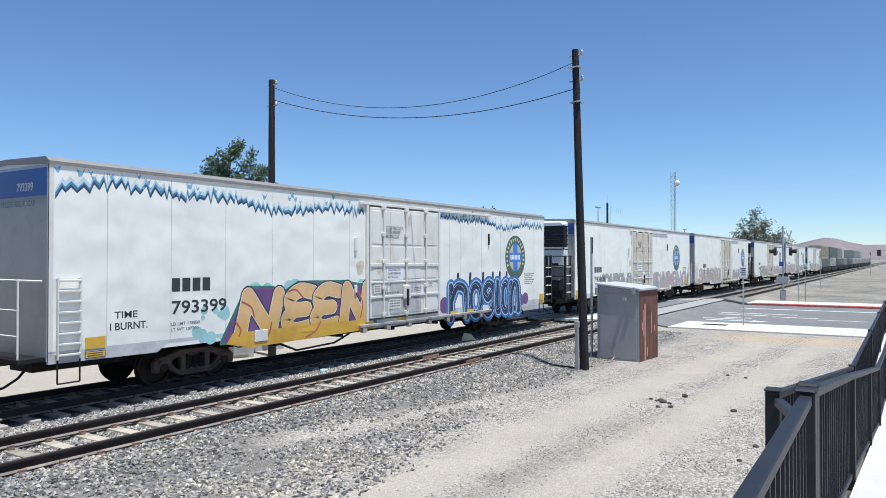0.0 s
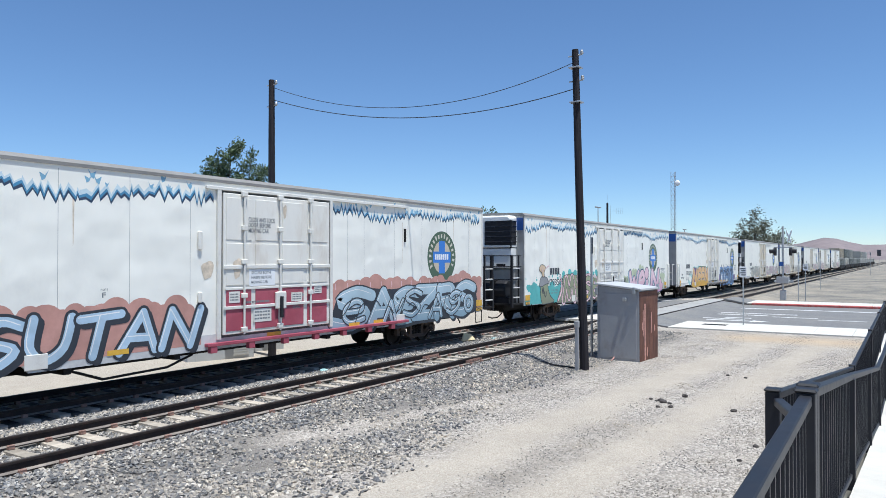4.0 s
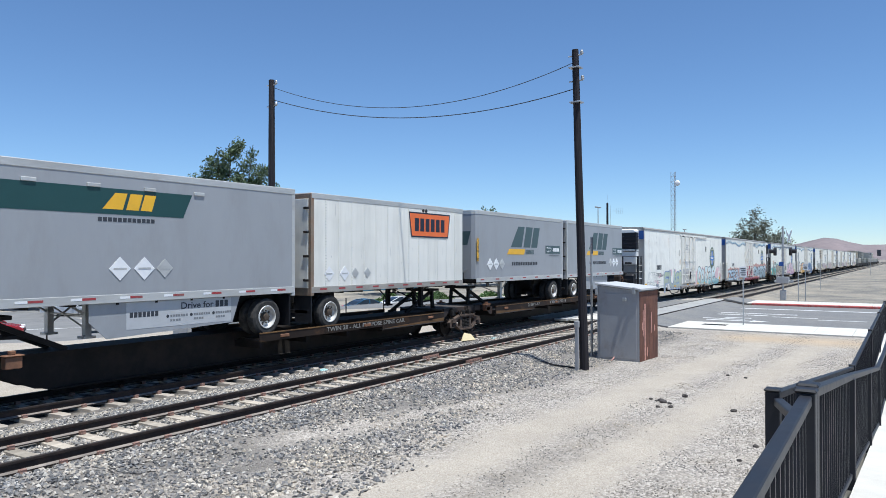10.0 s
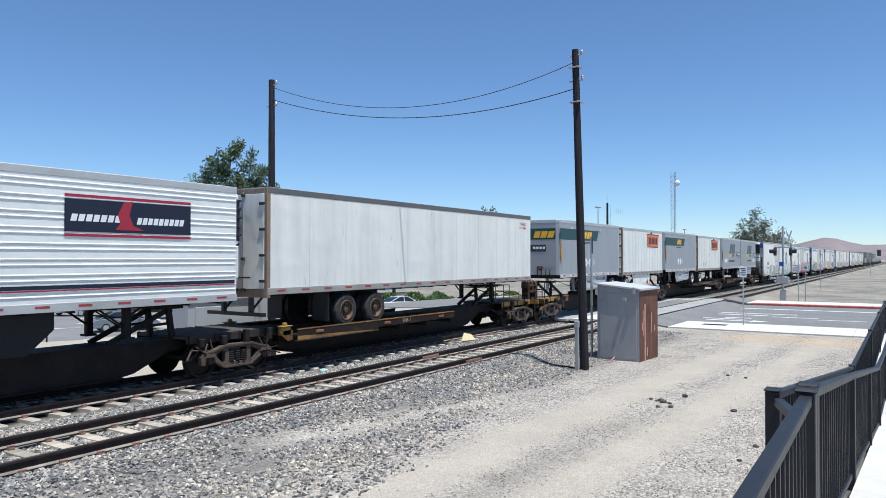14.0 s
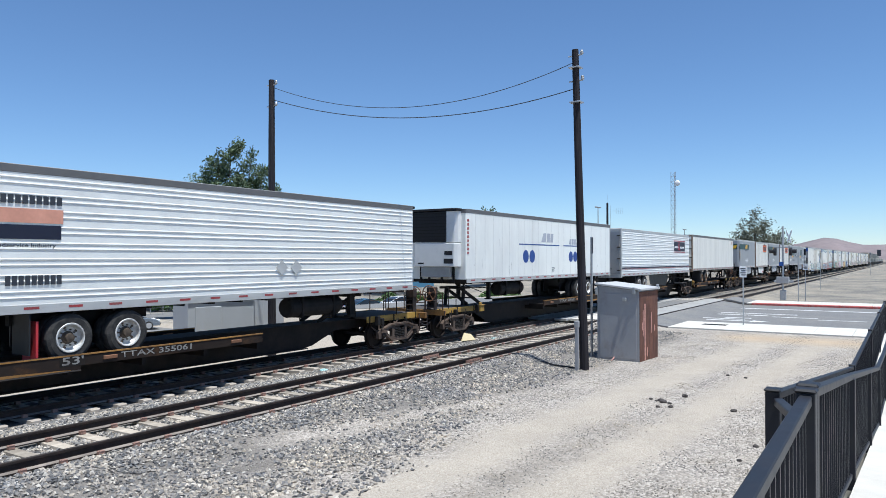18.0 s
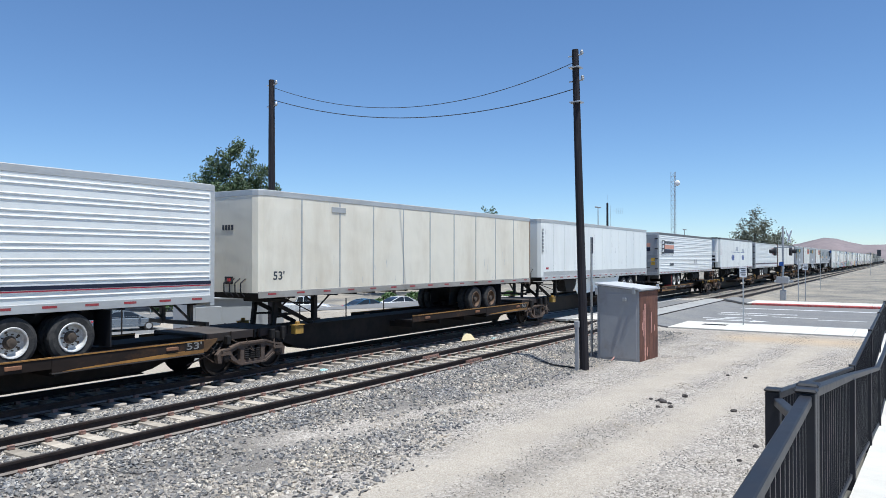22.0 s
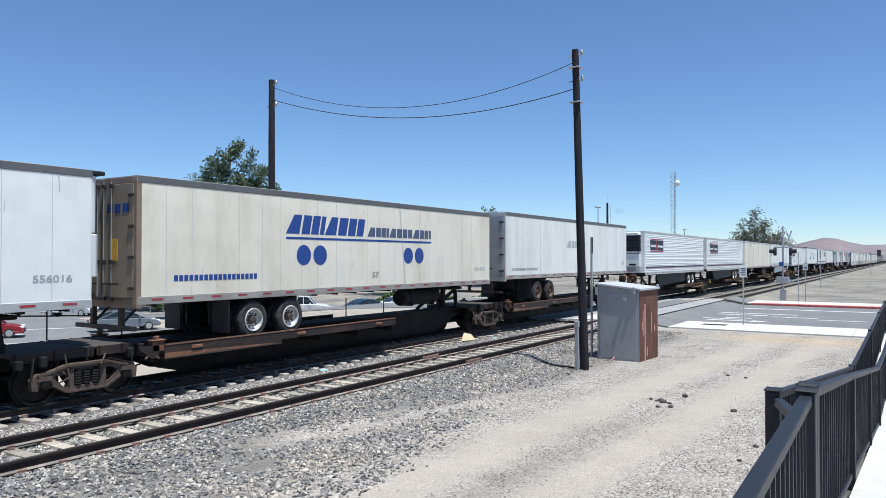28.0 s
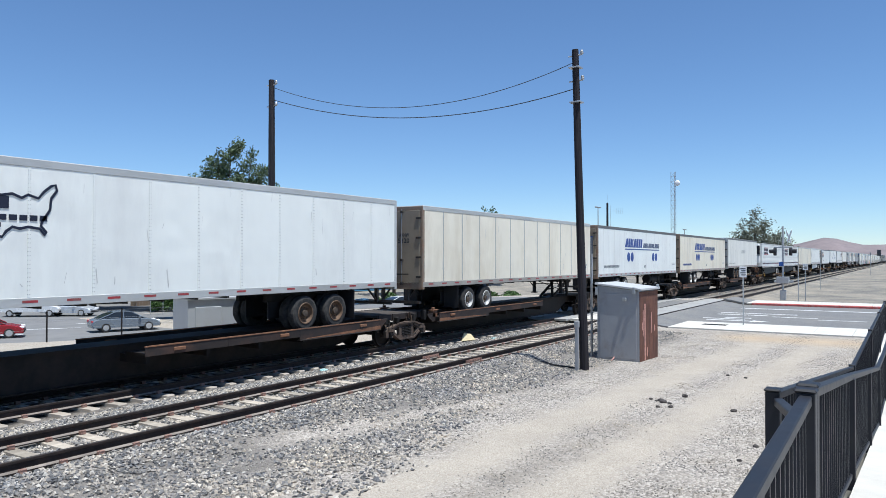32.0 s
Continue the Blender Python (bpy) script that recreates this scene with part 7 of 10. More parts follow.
# three platforms for pairs of short trailers
spine_unit(-90.1, 17.55, (2.0, 14.3), [(16.2, -1), (1.4, 1)], first=True, colour=DULL, words=[("2-28/1-57", 5.0, 1.1), ("TTRX 370318", 7.35, 1.72)])
spine_unit(-108.9, 18.8, (7.8, 16.8), [(17.4, -1), (1.6, 1)], colour=DULL, words=[("TWIN 28 - ALL PURPOSE SPINE CAR", 10.4, 3.4)])
spine_unit(-127.7, 18.8, (7.9, 15.4), [(17.3, -1), (1.5, 1)], last=True, colour=DULL, words=[("TTRX 370318", 9.6, 1.72), ("2-28/1-57", 12.8, 1.1)])
# three platforms for long trailers
spine_unit(-147.4, 16.3, (1.9, 10.2), [(14.9, -1)], first=True, words=[("061", 6.9, 0.4)])
spine_unit(-164.9, 17.5, (1.9, 10.6), [(15.9, -1)])
spine_unit(-182.2, 17.3, (7.2, 15.4), [(1.5, 1)], last=True, words=[("TTAX 355061", 9.0, 1.7)])
# five platforms
spine_unit(-203.2, 17.0, (1.9, 10.6), [(15.4, -1)], first=True, words=[("53'", 5.2, 0.4), ("TTAX 355061", 6.5, 1.6)])
spine_unit(-220.9, 17.7, (7.0, 15.9), [(1.5, 1)], words=[("53'", 15.4, 0.38)])
spine_unit(-238.5, 17.6, (7.0, 15.9), [(1.5, 1)], words=[("53'", 15.4, 0.38)])
spine_unit(-256.2, 17.7, (7.0, 15.9), [(1.5, 1)], words=[("53'", 15.4, 0.38)])
spine_unit(-272.9, 16.7, (6.6, 15.0), [(1.4, 1)], last=True, words=[("53'", 14.5, 0.38), ("TTAX 556827", 6.7, 1.8)])
# five rust-edged platforms
spine_unit(-294.3, 16.6, (1.7, 10.3), [(15.1, -1)], first=True, colour=RUST)
spine_unit(-311.8, 17.5, (1.7, 10.6), [(15.9, -1)], colour=RUST)
spine_unit(-328.8, 17.0, (1.7, 10.6), [(15.5, -1)], colour=RUST)
spine_unit(-346.0, 17.2, (1.7, 10.6), [(15.6, -1)], colour=RUST)
spine_unit(-363.4, 17.4, (7.0, 15.6), [(1.5, 1)], colour=RUST, last=True)


# ---- train: road trailers ----
def tyre_mesh():
    bm = bmnew()
    prof = [(0.30, -0.13), (0.42, -0.14), (0.485, -0.11), (0.50, -0.05), (0.50, 0.05), (0.485, 0.11), (0.42, 0.14), (0.30, 0.13), (0.30, -0.13)]
    loft(bm, [[(r * math.cos(2 * math.pi * i / 28), h, r * math.sin(2 * math.pi * i / 28)) for i in range(28)] for r, h in prof], cap=False)
    bmesh.ops.remove_doubles(bm, verts=bm.verts[:], dist=0.0005)
    return mesh_of("tyre", bm, M["tyre"], smooth=False)


def rim_mesh(m):
    bm = bmnew()
    rings = [[(r * math.cos(2 * math.pi * i / 24), h, r * math.sin(2 * math.pi * i / 24)) for i in range(24)] for r, h in ((0.31, -0.135), (0.30, -0.15), (0.275, -0.145), (0.262, -0.06), (0.225, -0.015), (0.165, -0.01), (0.135, -0.02))]
    loft(bm, rings, cap=False)
    return mesh_of("rim", bm, M[m])


def hub_mesh():
    bm = bmnew()
    turned(bm, [(0.135, 0.04), (0.135, -0.03), (0.12, -0.045), (0.10, -0.05), (0.09, -0.13), (0.02, -0.14)], 20, "y")
    return mesh_of("hub", bm, M["hub"])


def lug_mesh():
    bm = bmnew()
    for k in range(10):
        a = 2 * math.pi * k / 10
        rod(bm, (0.165 * math.cos(a), -0.05, 0.165 * math.sin(a)), (0.165 * math.cos(a), 0.0, 0.165 * math.sin(a)), 0.017, 6)
    for k in range(5):
        a = 2 * math.pi * (k + 0.5) / 5
        rod(bm, (0.215 * math.cos(a), -0.026, 0.215 * math.sin(a)), (0.215 * math.cos(a), 0.0, 0.215 * math.sin(a)), 0.030, 9)
    return mesh_of("lug_nuts", bm, M["hub"])


M["hub"] = mat("grimy_brown_hub", (0.10, 0.075, 0.055), 0.7, 0.3, var=0.3, scale=8)
HUB_ME, LUG_ME = hub_mesh(), lug_mesh()
TYRE_ME, RIM_W, RIM_R = tyre_mesh(), rim_mesh("rim_white"), rim_mesh("rim_rust")
TW = 1.3
TZ0, TZ1 = 1.94, 4.83
FLOOR_Z = 0.87          # runway surface


def axle(parent, x, rim, fz):
    bm = bmnew()
    rod(bm, (x, -1.2, fz + 0.5), (x, 1.2, fz + 0.5), 0.07, 8)
    ax = part("axle", bm, M["under"], parent)
    for y in (-1.13, -0.80, 0.80, 1.13):
        t = part("tyre", TYRE_ME, M["tyre"], ax)
        t.matrix_basis = pose(x, y, fz + 0.5)
        if abs(y) > 1:
            for nm, me in (("rim", rim), ("hub", HUB_ME), ("lug_nut", LUG_ME)):
                r = part(nm, me, M["rim_white"], ax)
                if nm == "lug_nut":
                    r["kind"] = "stuff"
                r.matrix_basis = pose(x, y, fz + 0.5, 0, 0, 0 if y < 0 else 180)


def trailer(x0_world, L, nose, skin, rail, rear="end_silver", ribs=0, posts=0, corrugated=0, unit=False, axles=(3.3, 4.65), rim=None, skirt=None, base_rail="alu", tapes=18, flaps=True, round_nose=False, label="", name="semi_trailer", tank=False, rods=True, band=0.0, up=0.0):
    """A road trailer. nose: +1 with its nose at the greater x, -1 the other way round. x = 0 at its lesser end."""
    t = thing(name, label, "trailer", "trailers on the train")
    tz0, tz1, fz = TZ0 + up, TZ1 + up, FLOOR_Z + up * 0.5
    CARRIED.append((t, x0_world))
    X = (lambda v: v) if nose > 0 else (lambda v: L - v)        # v is measured from the rear

    def bx(a, c, *r):
        a, c = X(a), X(c)
        return (min(a, c), max(a, c), *r)
    # shell with softened nose corners
    rn = 0.22 if round_nose else 0.06
    out = [(0.0, -TW), (L - rn, -TW), (L - rn * 0.3, -TW + rn * 0.3), (L, -TW + rn), (L, TW - rn), (L - rn * 0.3, TW - rn * 0.3), (L - rn, TW), (0.0, TW)]
    bm = bmnew()
    loft(bm, [[(X(px), py, z) for px, py in out] for z in (tz0 + 0.12, tz1 - 0.02)])
    part("body", bm, M[skin], t)
    bm = bmnew()
    loft(bm, [[(X(px + 0.008 if px > L / 2 else px if px > 0 else -0.01), py * 1.008, z) for px, py in out] for z in (tz1 - 0.16, tz1)])
    part("top_rail", bm, M[rail], t, bevel=0.01)
    part("roof", boxes(bx(0.05, L - 0.25, -TW + 0.05, TW - 0.05, tz1, tz1 + 0.012)), M["white_trim"], t)
    bm = bmnew()
    for s in (-1, 1):
        box(bm, *bx(0.0, L - 0.02, min(s * TW - 0.012, s * TW + 0.012), max(s * TW - 0.012, s * TW + 0.012), tz0 - 0.02, tz0 + 0.16))
    part("bottom_rail", bm, M["rail_grimy" if skin in ("cream", "skin_old") else base_rail], t, bevel=0.006)
    part("floor_frame", boxes(bx(0.1, L - 0.1, -TW + 0.03, TW - 0.03, tz0 + 0.0, tz0 + 0.12)), M["under"], t)
    n = int(L / 0.9)
    cross = mesh_of("cross_member", boxes((-0.03, 0.03, -TW + 0.04, TW - 0.04, tz0 - 0.07, tz0 + 0.01)), M["under"])
    for i in range(n):
        part("cross_member", cross, M["under"], t).matrix_basis = pose(X(0.5 + (L - 1) * i / (n - 1)), 0, 0)
    # side skin detail
    y = -TW
    zb, zt = tz0 + 0.17 + band, tz1 - 0.17
    if band:
        part("scuff_band", boxes(bx(0.02, L - rn, y - 0.007, y + 0.01, tz0 + 0.17, zb)), M["alu"], t, "grey scuff band")
    if posts:
        me = mesh_of("side_post", boxes((-0.028, 0.028, y - 0.009, y + 0.01, zb, zt)), M["alu" if skin == "cream" else skin])
        riv = bmnew()
        for i in range(30):
            zz = zb + 0.06 + (zt - zb - 0.12) * i / 29
            for dx in (-0.02, 0.02):
                box(riv, dx - 0.008, dx + 0.008, y - 0.0125, y - 0.008, zz - 0.008, zz + 0.008)
        riv_me = mesh_of("rivet_row", riv, M[rail] if skin != "abf_grey" else M[skin])
        for i in range(1, posts):
            p = part("side_post", me, M[skin], t)
            p.matrix_basis = pose(X(L * i / posts), 0, 0)
            part("rivet_row", riv_me, M[skin], p)["kind"] = "stuff"
    if ribs:
        me = mesh_of("seam", boxes((-0.007, 0.007, y - 0.003, y + 0.01, zb, zt)), M["seam_pale"])
        for i in range(1, ribs):
            p = part("seam", me, M[rail], t)
            p.matrix_basis = pose(X(L * i / ribs + 0.05 * math.sin(i * 3)), 0, 0)
    if corrugated:
        # pairs of narrow ridges pressed into the sheet
        bm = bmnew()
        h = (zt - zb) / corrugated
        ends = (min(X(0.14), X(L - rn)), max(X(0.14), X(L - rn)))
        for k in (0.0, 0.115):
            loft(bm, [[(xx, y + 0.002, k), (xx, y - 0.012, k + 0.012), (xx, y - 0.016, k + 0.026), (xx, y - 0.012, k + 0.040), (xx, y + 0.002, k + 0.052)] for xx in ends])
        me = mesh_of("side_rib", bm, M[skin])
        for i in range(corrugated):
            p = part("side_rib", me, M[skin], t)
            p.matrix_basis = pose(0, 0, zb + h * (i + 0.30))
    if skin in ("skin_white", "skin_old", "cream"):
        rng = random.Random(int(abs(x0_world)))
        bm = bmnew()
        for k in range(26):
            xx, zz = rng.uniform(0.3, L - 0.3), rng.uniform(zb + 0.2, zt - 0.2) if k % 3 else rng.uniform(zb, zb + 0.5)
            w, hh, ln = rng.uniform(0.006, 0.03), rng.uniform(0.05, 0.5), rng.uniform(-0.05, 0.05)
            sheet(bm, [(xx, zz), (xx + w, zz + hh * 0.2), (xx + w * 0.8 + ln, zz + hh), (xx + ln, zz + hh * 0.9)], y - 0.0012 - 0.00001 * k)
        part("scuff", bm, M["scuff"], t, "faint grey scuffs")["kind"] = "stuff"
    # reflective tape along the bottom rail
    for i in range(tapes):
        x = 0.5 + (L - 1.0) * i / max(1, tapes - 1)
        part("red_tape", boxes(bx(x - 0.15, x + 0.15, y - 0.016, y - 0.012, tz0 + 0.06, tz0 + 0.11)), M["tape_red"], t)
        if rods is False:
            part("white_tape", boxes(bx(x + 0.16, x + 0.40, y - 0.016, y - 0.012, tz0 + 0.06, tz0 + 0.11)), M["tape_white"], t)
    # rear frame, doors, lock rods and bumper
    fr = boxes(bx(-0.03, 0.10, -TW - 0.006, -TW + 0.10, tz0 - 0.1, tz1 - 0.02), bx(-0.03, 0.10, TW - 0.10, TW + 0.006, tz0 - 0.1, tz1 - 0.02), bx(-0.03, 0.10, -TW + 0.10, TW - 0.10, tz1 - 0.16, tz1 - 0.02), bx(-0.03, 0.10, -TW + 0.10, TW - 0.10, tz0 - 0.1, tz0 + 0.12))
    part("rear_frame", fr, M["cream_frame" if rear in ("cream_door", "skin_old") else "alu"], t, bevel=0.008)
    for s in (-1, 1):
        dy0, dy1 = (-TW + 0.11, -0.012) if s < 0 else (0.012, TW - 0.11)
        d = part("rear_door", boxes(bx(-0.045, 0.0, dy0, dy1, tz0 + 0.13, tz1 - 0.17)), M[rear], t, "closed rear door", bevel=0.006)
        for k in range(4):
            zz = tz0 + 0.35 + k * 0.70
            yy = dy0 if s < 0 else dy1
            part("hinge", boxes(bx(-0.075, -0.045, min(yy - 0.06 * s * -1, yy + 0.16 * -s), max(yy - 0.06 * s * -1, yy + 0.16 * -s), zz - 0.035, zz + 0.035)), M["hinge_black"], d, bevel=0.008)
        if rods:
            for f in (0.12, 0.42):
                yy = f * s
                bm = bmnew()
                rod(bm, (X(-0.08), yy, tz0 + 0.05), (X(-0.08), yy, tz1 - 0.1), 0.016, 6)
                rd = part("lock_rod", bm, M["galv"], d)
                for zz in (tz0 + 0.10, tz0 + 0.95, tz1 - 0.2):
                    part("rod_keeper", boxes(bx(-0.11, -0.045, yy - 0.06, yy + 0.06, zz - 0.045, zz + 0.045)), M["hinge_black"], rd, bevel=0.008)
                part("rod_handle", boxes(bx(-0.12, -0.08, min(yy, yy + 0.30 * s), max(yy, yy + 0.30 * s), tz0 + 0.42, tz0 + 0.46)), M["hinge_black"], rd)
    bm = bmnew()
    for s in (-1, 1):
        box(bm, *bx(0.05, 0.16, s * 0.55 - 0.06, s * 0.55 + 0.06, tz0 - 0.55, tz0))
    box(bm, *bx(0.0, 0.10, -1.15, 1.15, tz0 - 0.62, tz0 - 0.52))
    for s in (-1, 1):
        bars_xz(bm, [(X(0.10), tz0 - 0.50), (X(0.62), tz0 - 0.04)], 0.05, s * 0.55 - 0.03, s * 0.55 + 0.03)
    part("rear_bumper", bm, M["hinge_black"], t, bevel=0.008)
    # running gear
    slide = part("slider_frame", boxes(bx(axles[0] - 0.9, axles[-1] + 0.9, -0.62, -0.48, tz0 - 0.30, tz0), bx(axles[0] - 0.9, axles[-1] + 0.9, 0.48, 0.62, tz0 - 0.30, tz0)), M["under"], t)
    for a in axles:
        axle(t, X(a), rim or RIM_W, fz)
    if flaps:
        for s in (-1, 1):
            part("mud_flap", boxes(bx(axles[0] - 0.85, axles[0] - 0.82, s * 0.96 - 0.32, s * 0.96 + 0.32, fz + 0.22, tz0 - 0.05)), M["black"], t)
            part("mud_guard", boxes(bx(axles[0] - 0.80, axles[-1] + 0.7, s * 0.45 - 0.02, s * 0.45 + 0.02, fz + 0.35, tz0)), M["black"], t)
    # landing gear, wound up
    lx = L - 2.75 if L > 10 else L - (3.0 if skin == "abf_grey" and nose < 0 else 2.1)
    bm = bmnew()
    for s in (-1, 1):
        box(bm, *bx(lx - 0.07, lx + 0.07, s * 0.75 - 0.07, s * 0.75 + 0.07, tz0 - 0.75, tz0))
        box(bm, *bx(lx - 0.14, lx + 0.14, s * 0.75 - 0.12, s * 0.75 + 0.12, tz0 - 0.79, tz0 - 0.74))
        rod(bm, (X(lx), s * 0.75, tz0 - 0.55), (X(lx - 0.75), s * 0.75, tz0 - 0.02), 0.025, 6)
        rod(bm, (X(lx), s * 0.75, tz0 - 0.30), (X(lx + 0.45), s * 0.75, tz0 - 0.02), 0.025, 6)
    rod(bm, (X(lx), -0.75, tz0 - 0.3), (X(lx), 0.75, tz0 - 0.3), 0.02, 6)
    rod(bm, (X(lx), -0.75, tz0 - 0.6), (X(lx), 0.75, tz0 - 0.1), 0.02, 6)
    part("landing_gear", bm, M["galv" if skin == "abf_grey" and nose < 0 else "under"], t, "landing legs, wound up")
    if skirt:
        s0, s1, m = skirt
        bm = bmnew()
        a, c = X(s0), X(s1)
        deep = 0.92 if L > 12 else 0.80
        pts = [(a, tz0 - 0.02), (a + (c - a) * 0.06, tz0 - 0.68), (a + (c - a) * 0.9, tz0 - deep), (c, tz0 - 0.42), (c, tz0 - 0.02)]
        slab(bm, pts, -TW + 0.06, -TW + 0.075)
        if L > 12:          # long skirts run inward towards the nose
            for v in bm.verts:
                v.co.y += 0.42 * (v.co.x - a) / (c - a)
        part("side_skirt", bm, M[m], t, "aerodynamic side skirt")
    if tank:
        bm = bmnew()
        a, c = sorted((X(L - 5.6), X(L - 3.4)))
        turned(bm, [(0.02, a), (0.26, a), (0.29, a + 0.06), (0.29, c - 0.06), (0.26, c), (0.02, c)], 16, "x", (0, -0.75, tz0 - 0.36))
        k = part("fuel_tank", bm, M["under"], t, "black cylindrical fuel tank")
        for q in (a + 0.4, c - 0.46):
            part("tank_strap", boxes((q, q + 0.06, -1.05, -0.45, tz0 - 0.66, tz0)), M["under"], k)
    if unit:
        if unit == "side":
            grille_unit(t, X(L), nose, "cooling_unit", 2.05, tz0 + 0.50, tz1 - 0.06, 0.34, low=False)
        else:
            nose_unit(t, X(L), nose, up)
        part("unit_base", boxes(bx(L, L + 0.22, -0.7, 0.7, tz0 + 0.2, tz0 + 0.62)), M["end_silver"], t, "silver battery tray", bevel=0.02)
    else:
        bm = boxes(bx(L, L + 0.05, -0.35, -0.05, tz0 + 0.35, tz0 + 0.55))
        part("nose_box", bm, M["black"], t, "small black connector box", bevel=0.01)
        for k in range(4):
            hose = bmnew()
            yy = -0.85 + k * 0.22
            pipe(hose, [(X(L) + nose * 0.02, yy, tz0 + 0.5), (X(L) + nose * 0.16, yy + 0.03, tz0 + 0.38), (X(L) + nose * 0.14, yy + 0.05, tz0 + 0.15), (X(L) + nose * 0.03, yy + 0.02, tz0 + 0.02)], 0.018, 5)
            part("air_hose", hose, M["black"], t, "looped black air hose")
        part("red_coupling", boxes(bx(L + 0.05, L + 0.10, -0.30, -0.22, tz0 + 0.42, tz0 + 0.50)), M["red"], t)
    return t


M["cream"] = mat("yellowed_cream_skin", (0.83, 0.765, 0.625), 0.5, bump=1.0, bscale=1.5, bdist=0.022, var=0.04, scale=0.9, dirt=(0.62, 0.53, 0.39), amount=0.36, dscale=0.6, stretch=(1, 1, 0.3))
M["skin_white"] = mat("white_trailer_skin", (0.855, 0.86, 0.805), 0.42, bump=1.0, bscale=1.5, bdist=0.022, var=0.03, scale=0.9, dirt=(0.68, 0.67, 0.64), amount=0.34, dscale=0.5, stretch=(1, 1, 0.25))
M["skin_old"] = mat("greyed_white_skin", (0.82, 0.80, 0.73), 0.5, bump=1.0, bscale=1.5, bdist=0.025, var=0.04, scale=0.9, dirt=(0.60, 0.585, 0.52), amount=0.40, dscale=1.1, stretch=(1, 1, 0.10))
M["skin_metal"] = mat("ribbed_white_aluminium", (0.82, 0.82, 0.78), 0.38, 0.06, var=0.04, scale=1.2, dirt=(0.66, 0.65, 0.62), amount=0.3, dscale=0.8)
M["scuff"] = mat("grey_scuff", (0.56, 0.55, 0.52), 0.6, var=0.2, scale=4)
M["cream_frame"] = mat("rust_stained_frame", (0.24, 0.185, 0.135), 0.6, var=0.2, scale=2, dirt=(0.24, 0.10, 0.05), amount=0.45, dscale=2.5)
M["cream_door"] = mat("stained_tan_door", (0.30, 0.25, 0.185), 0.55, var=0.1, scale=1.0, dirt=(0.22, 0.16, 0.10), amount=0.45, dscale=1.2, stretch=(1, 1, 0.4))


def diamonds(t, xs, z, r=0.19, faded=False):
    """Placard holders set on their points."""
    for x in xs:
        bm = bmnew()
        slab(bm, [(x - r, z), (x, z - r), (x + r, z), (x, z + r)], -TW - 0.012, -TW - 0.002)
        d = part("placard_holder", bm, M["alu" if faded else "tape_white"], t, "diamond placard holder")
        bm = bmnew()
        slab(bm, [(x - r * 0.6, z - 0.02), (x + r * 0.6, z - 0.02), (x + r * 0.6, z + 0.02), (x - r * 0.6, z + 0.02)], -TW - 0.016, -TW - 0.0125)
        part("placard_flap", bm, M["alu"], d)


def slant_mark(t, x, z, w, h, n, m, slant=0.3, y=None):
    """A name drawn as plain slanted blocks: each one is a part of its own."""
    y = -TW - 0.004 if y is None else y
    wide = [(1.25, 0.8, 0.75, 0.45, 1.2, 0.95, 0.85, 0.8)[i % 8] for i in range(n)]
    k = w / sum(wide)
    for i in range(n):
        bm = bmnew()
        b_ = x + wide[i] * k * 0.86
        cut = 0.35 * wide[i] * k if wide[i] > 1.1 and n > 2 else 0.0
        sheet(bm, [(x, z), (b_, z), (b_ + slant * h, z + h), (x + slant * h + cut, z + h)], y)
        part("logo_block", bm, m, t)
        x += wide[i] * k


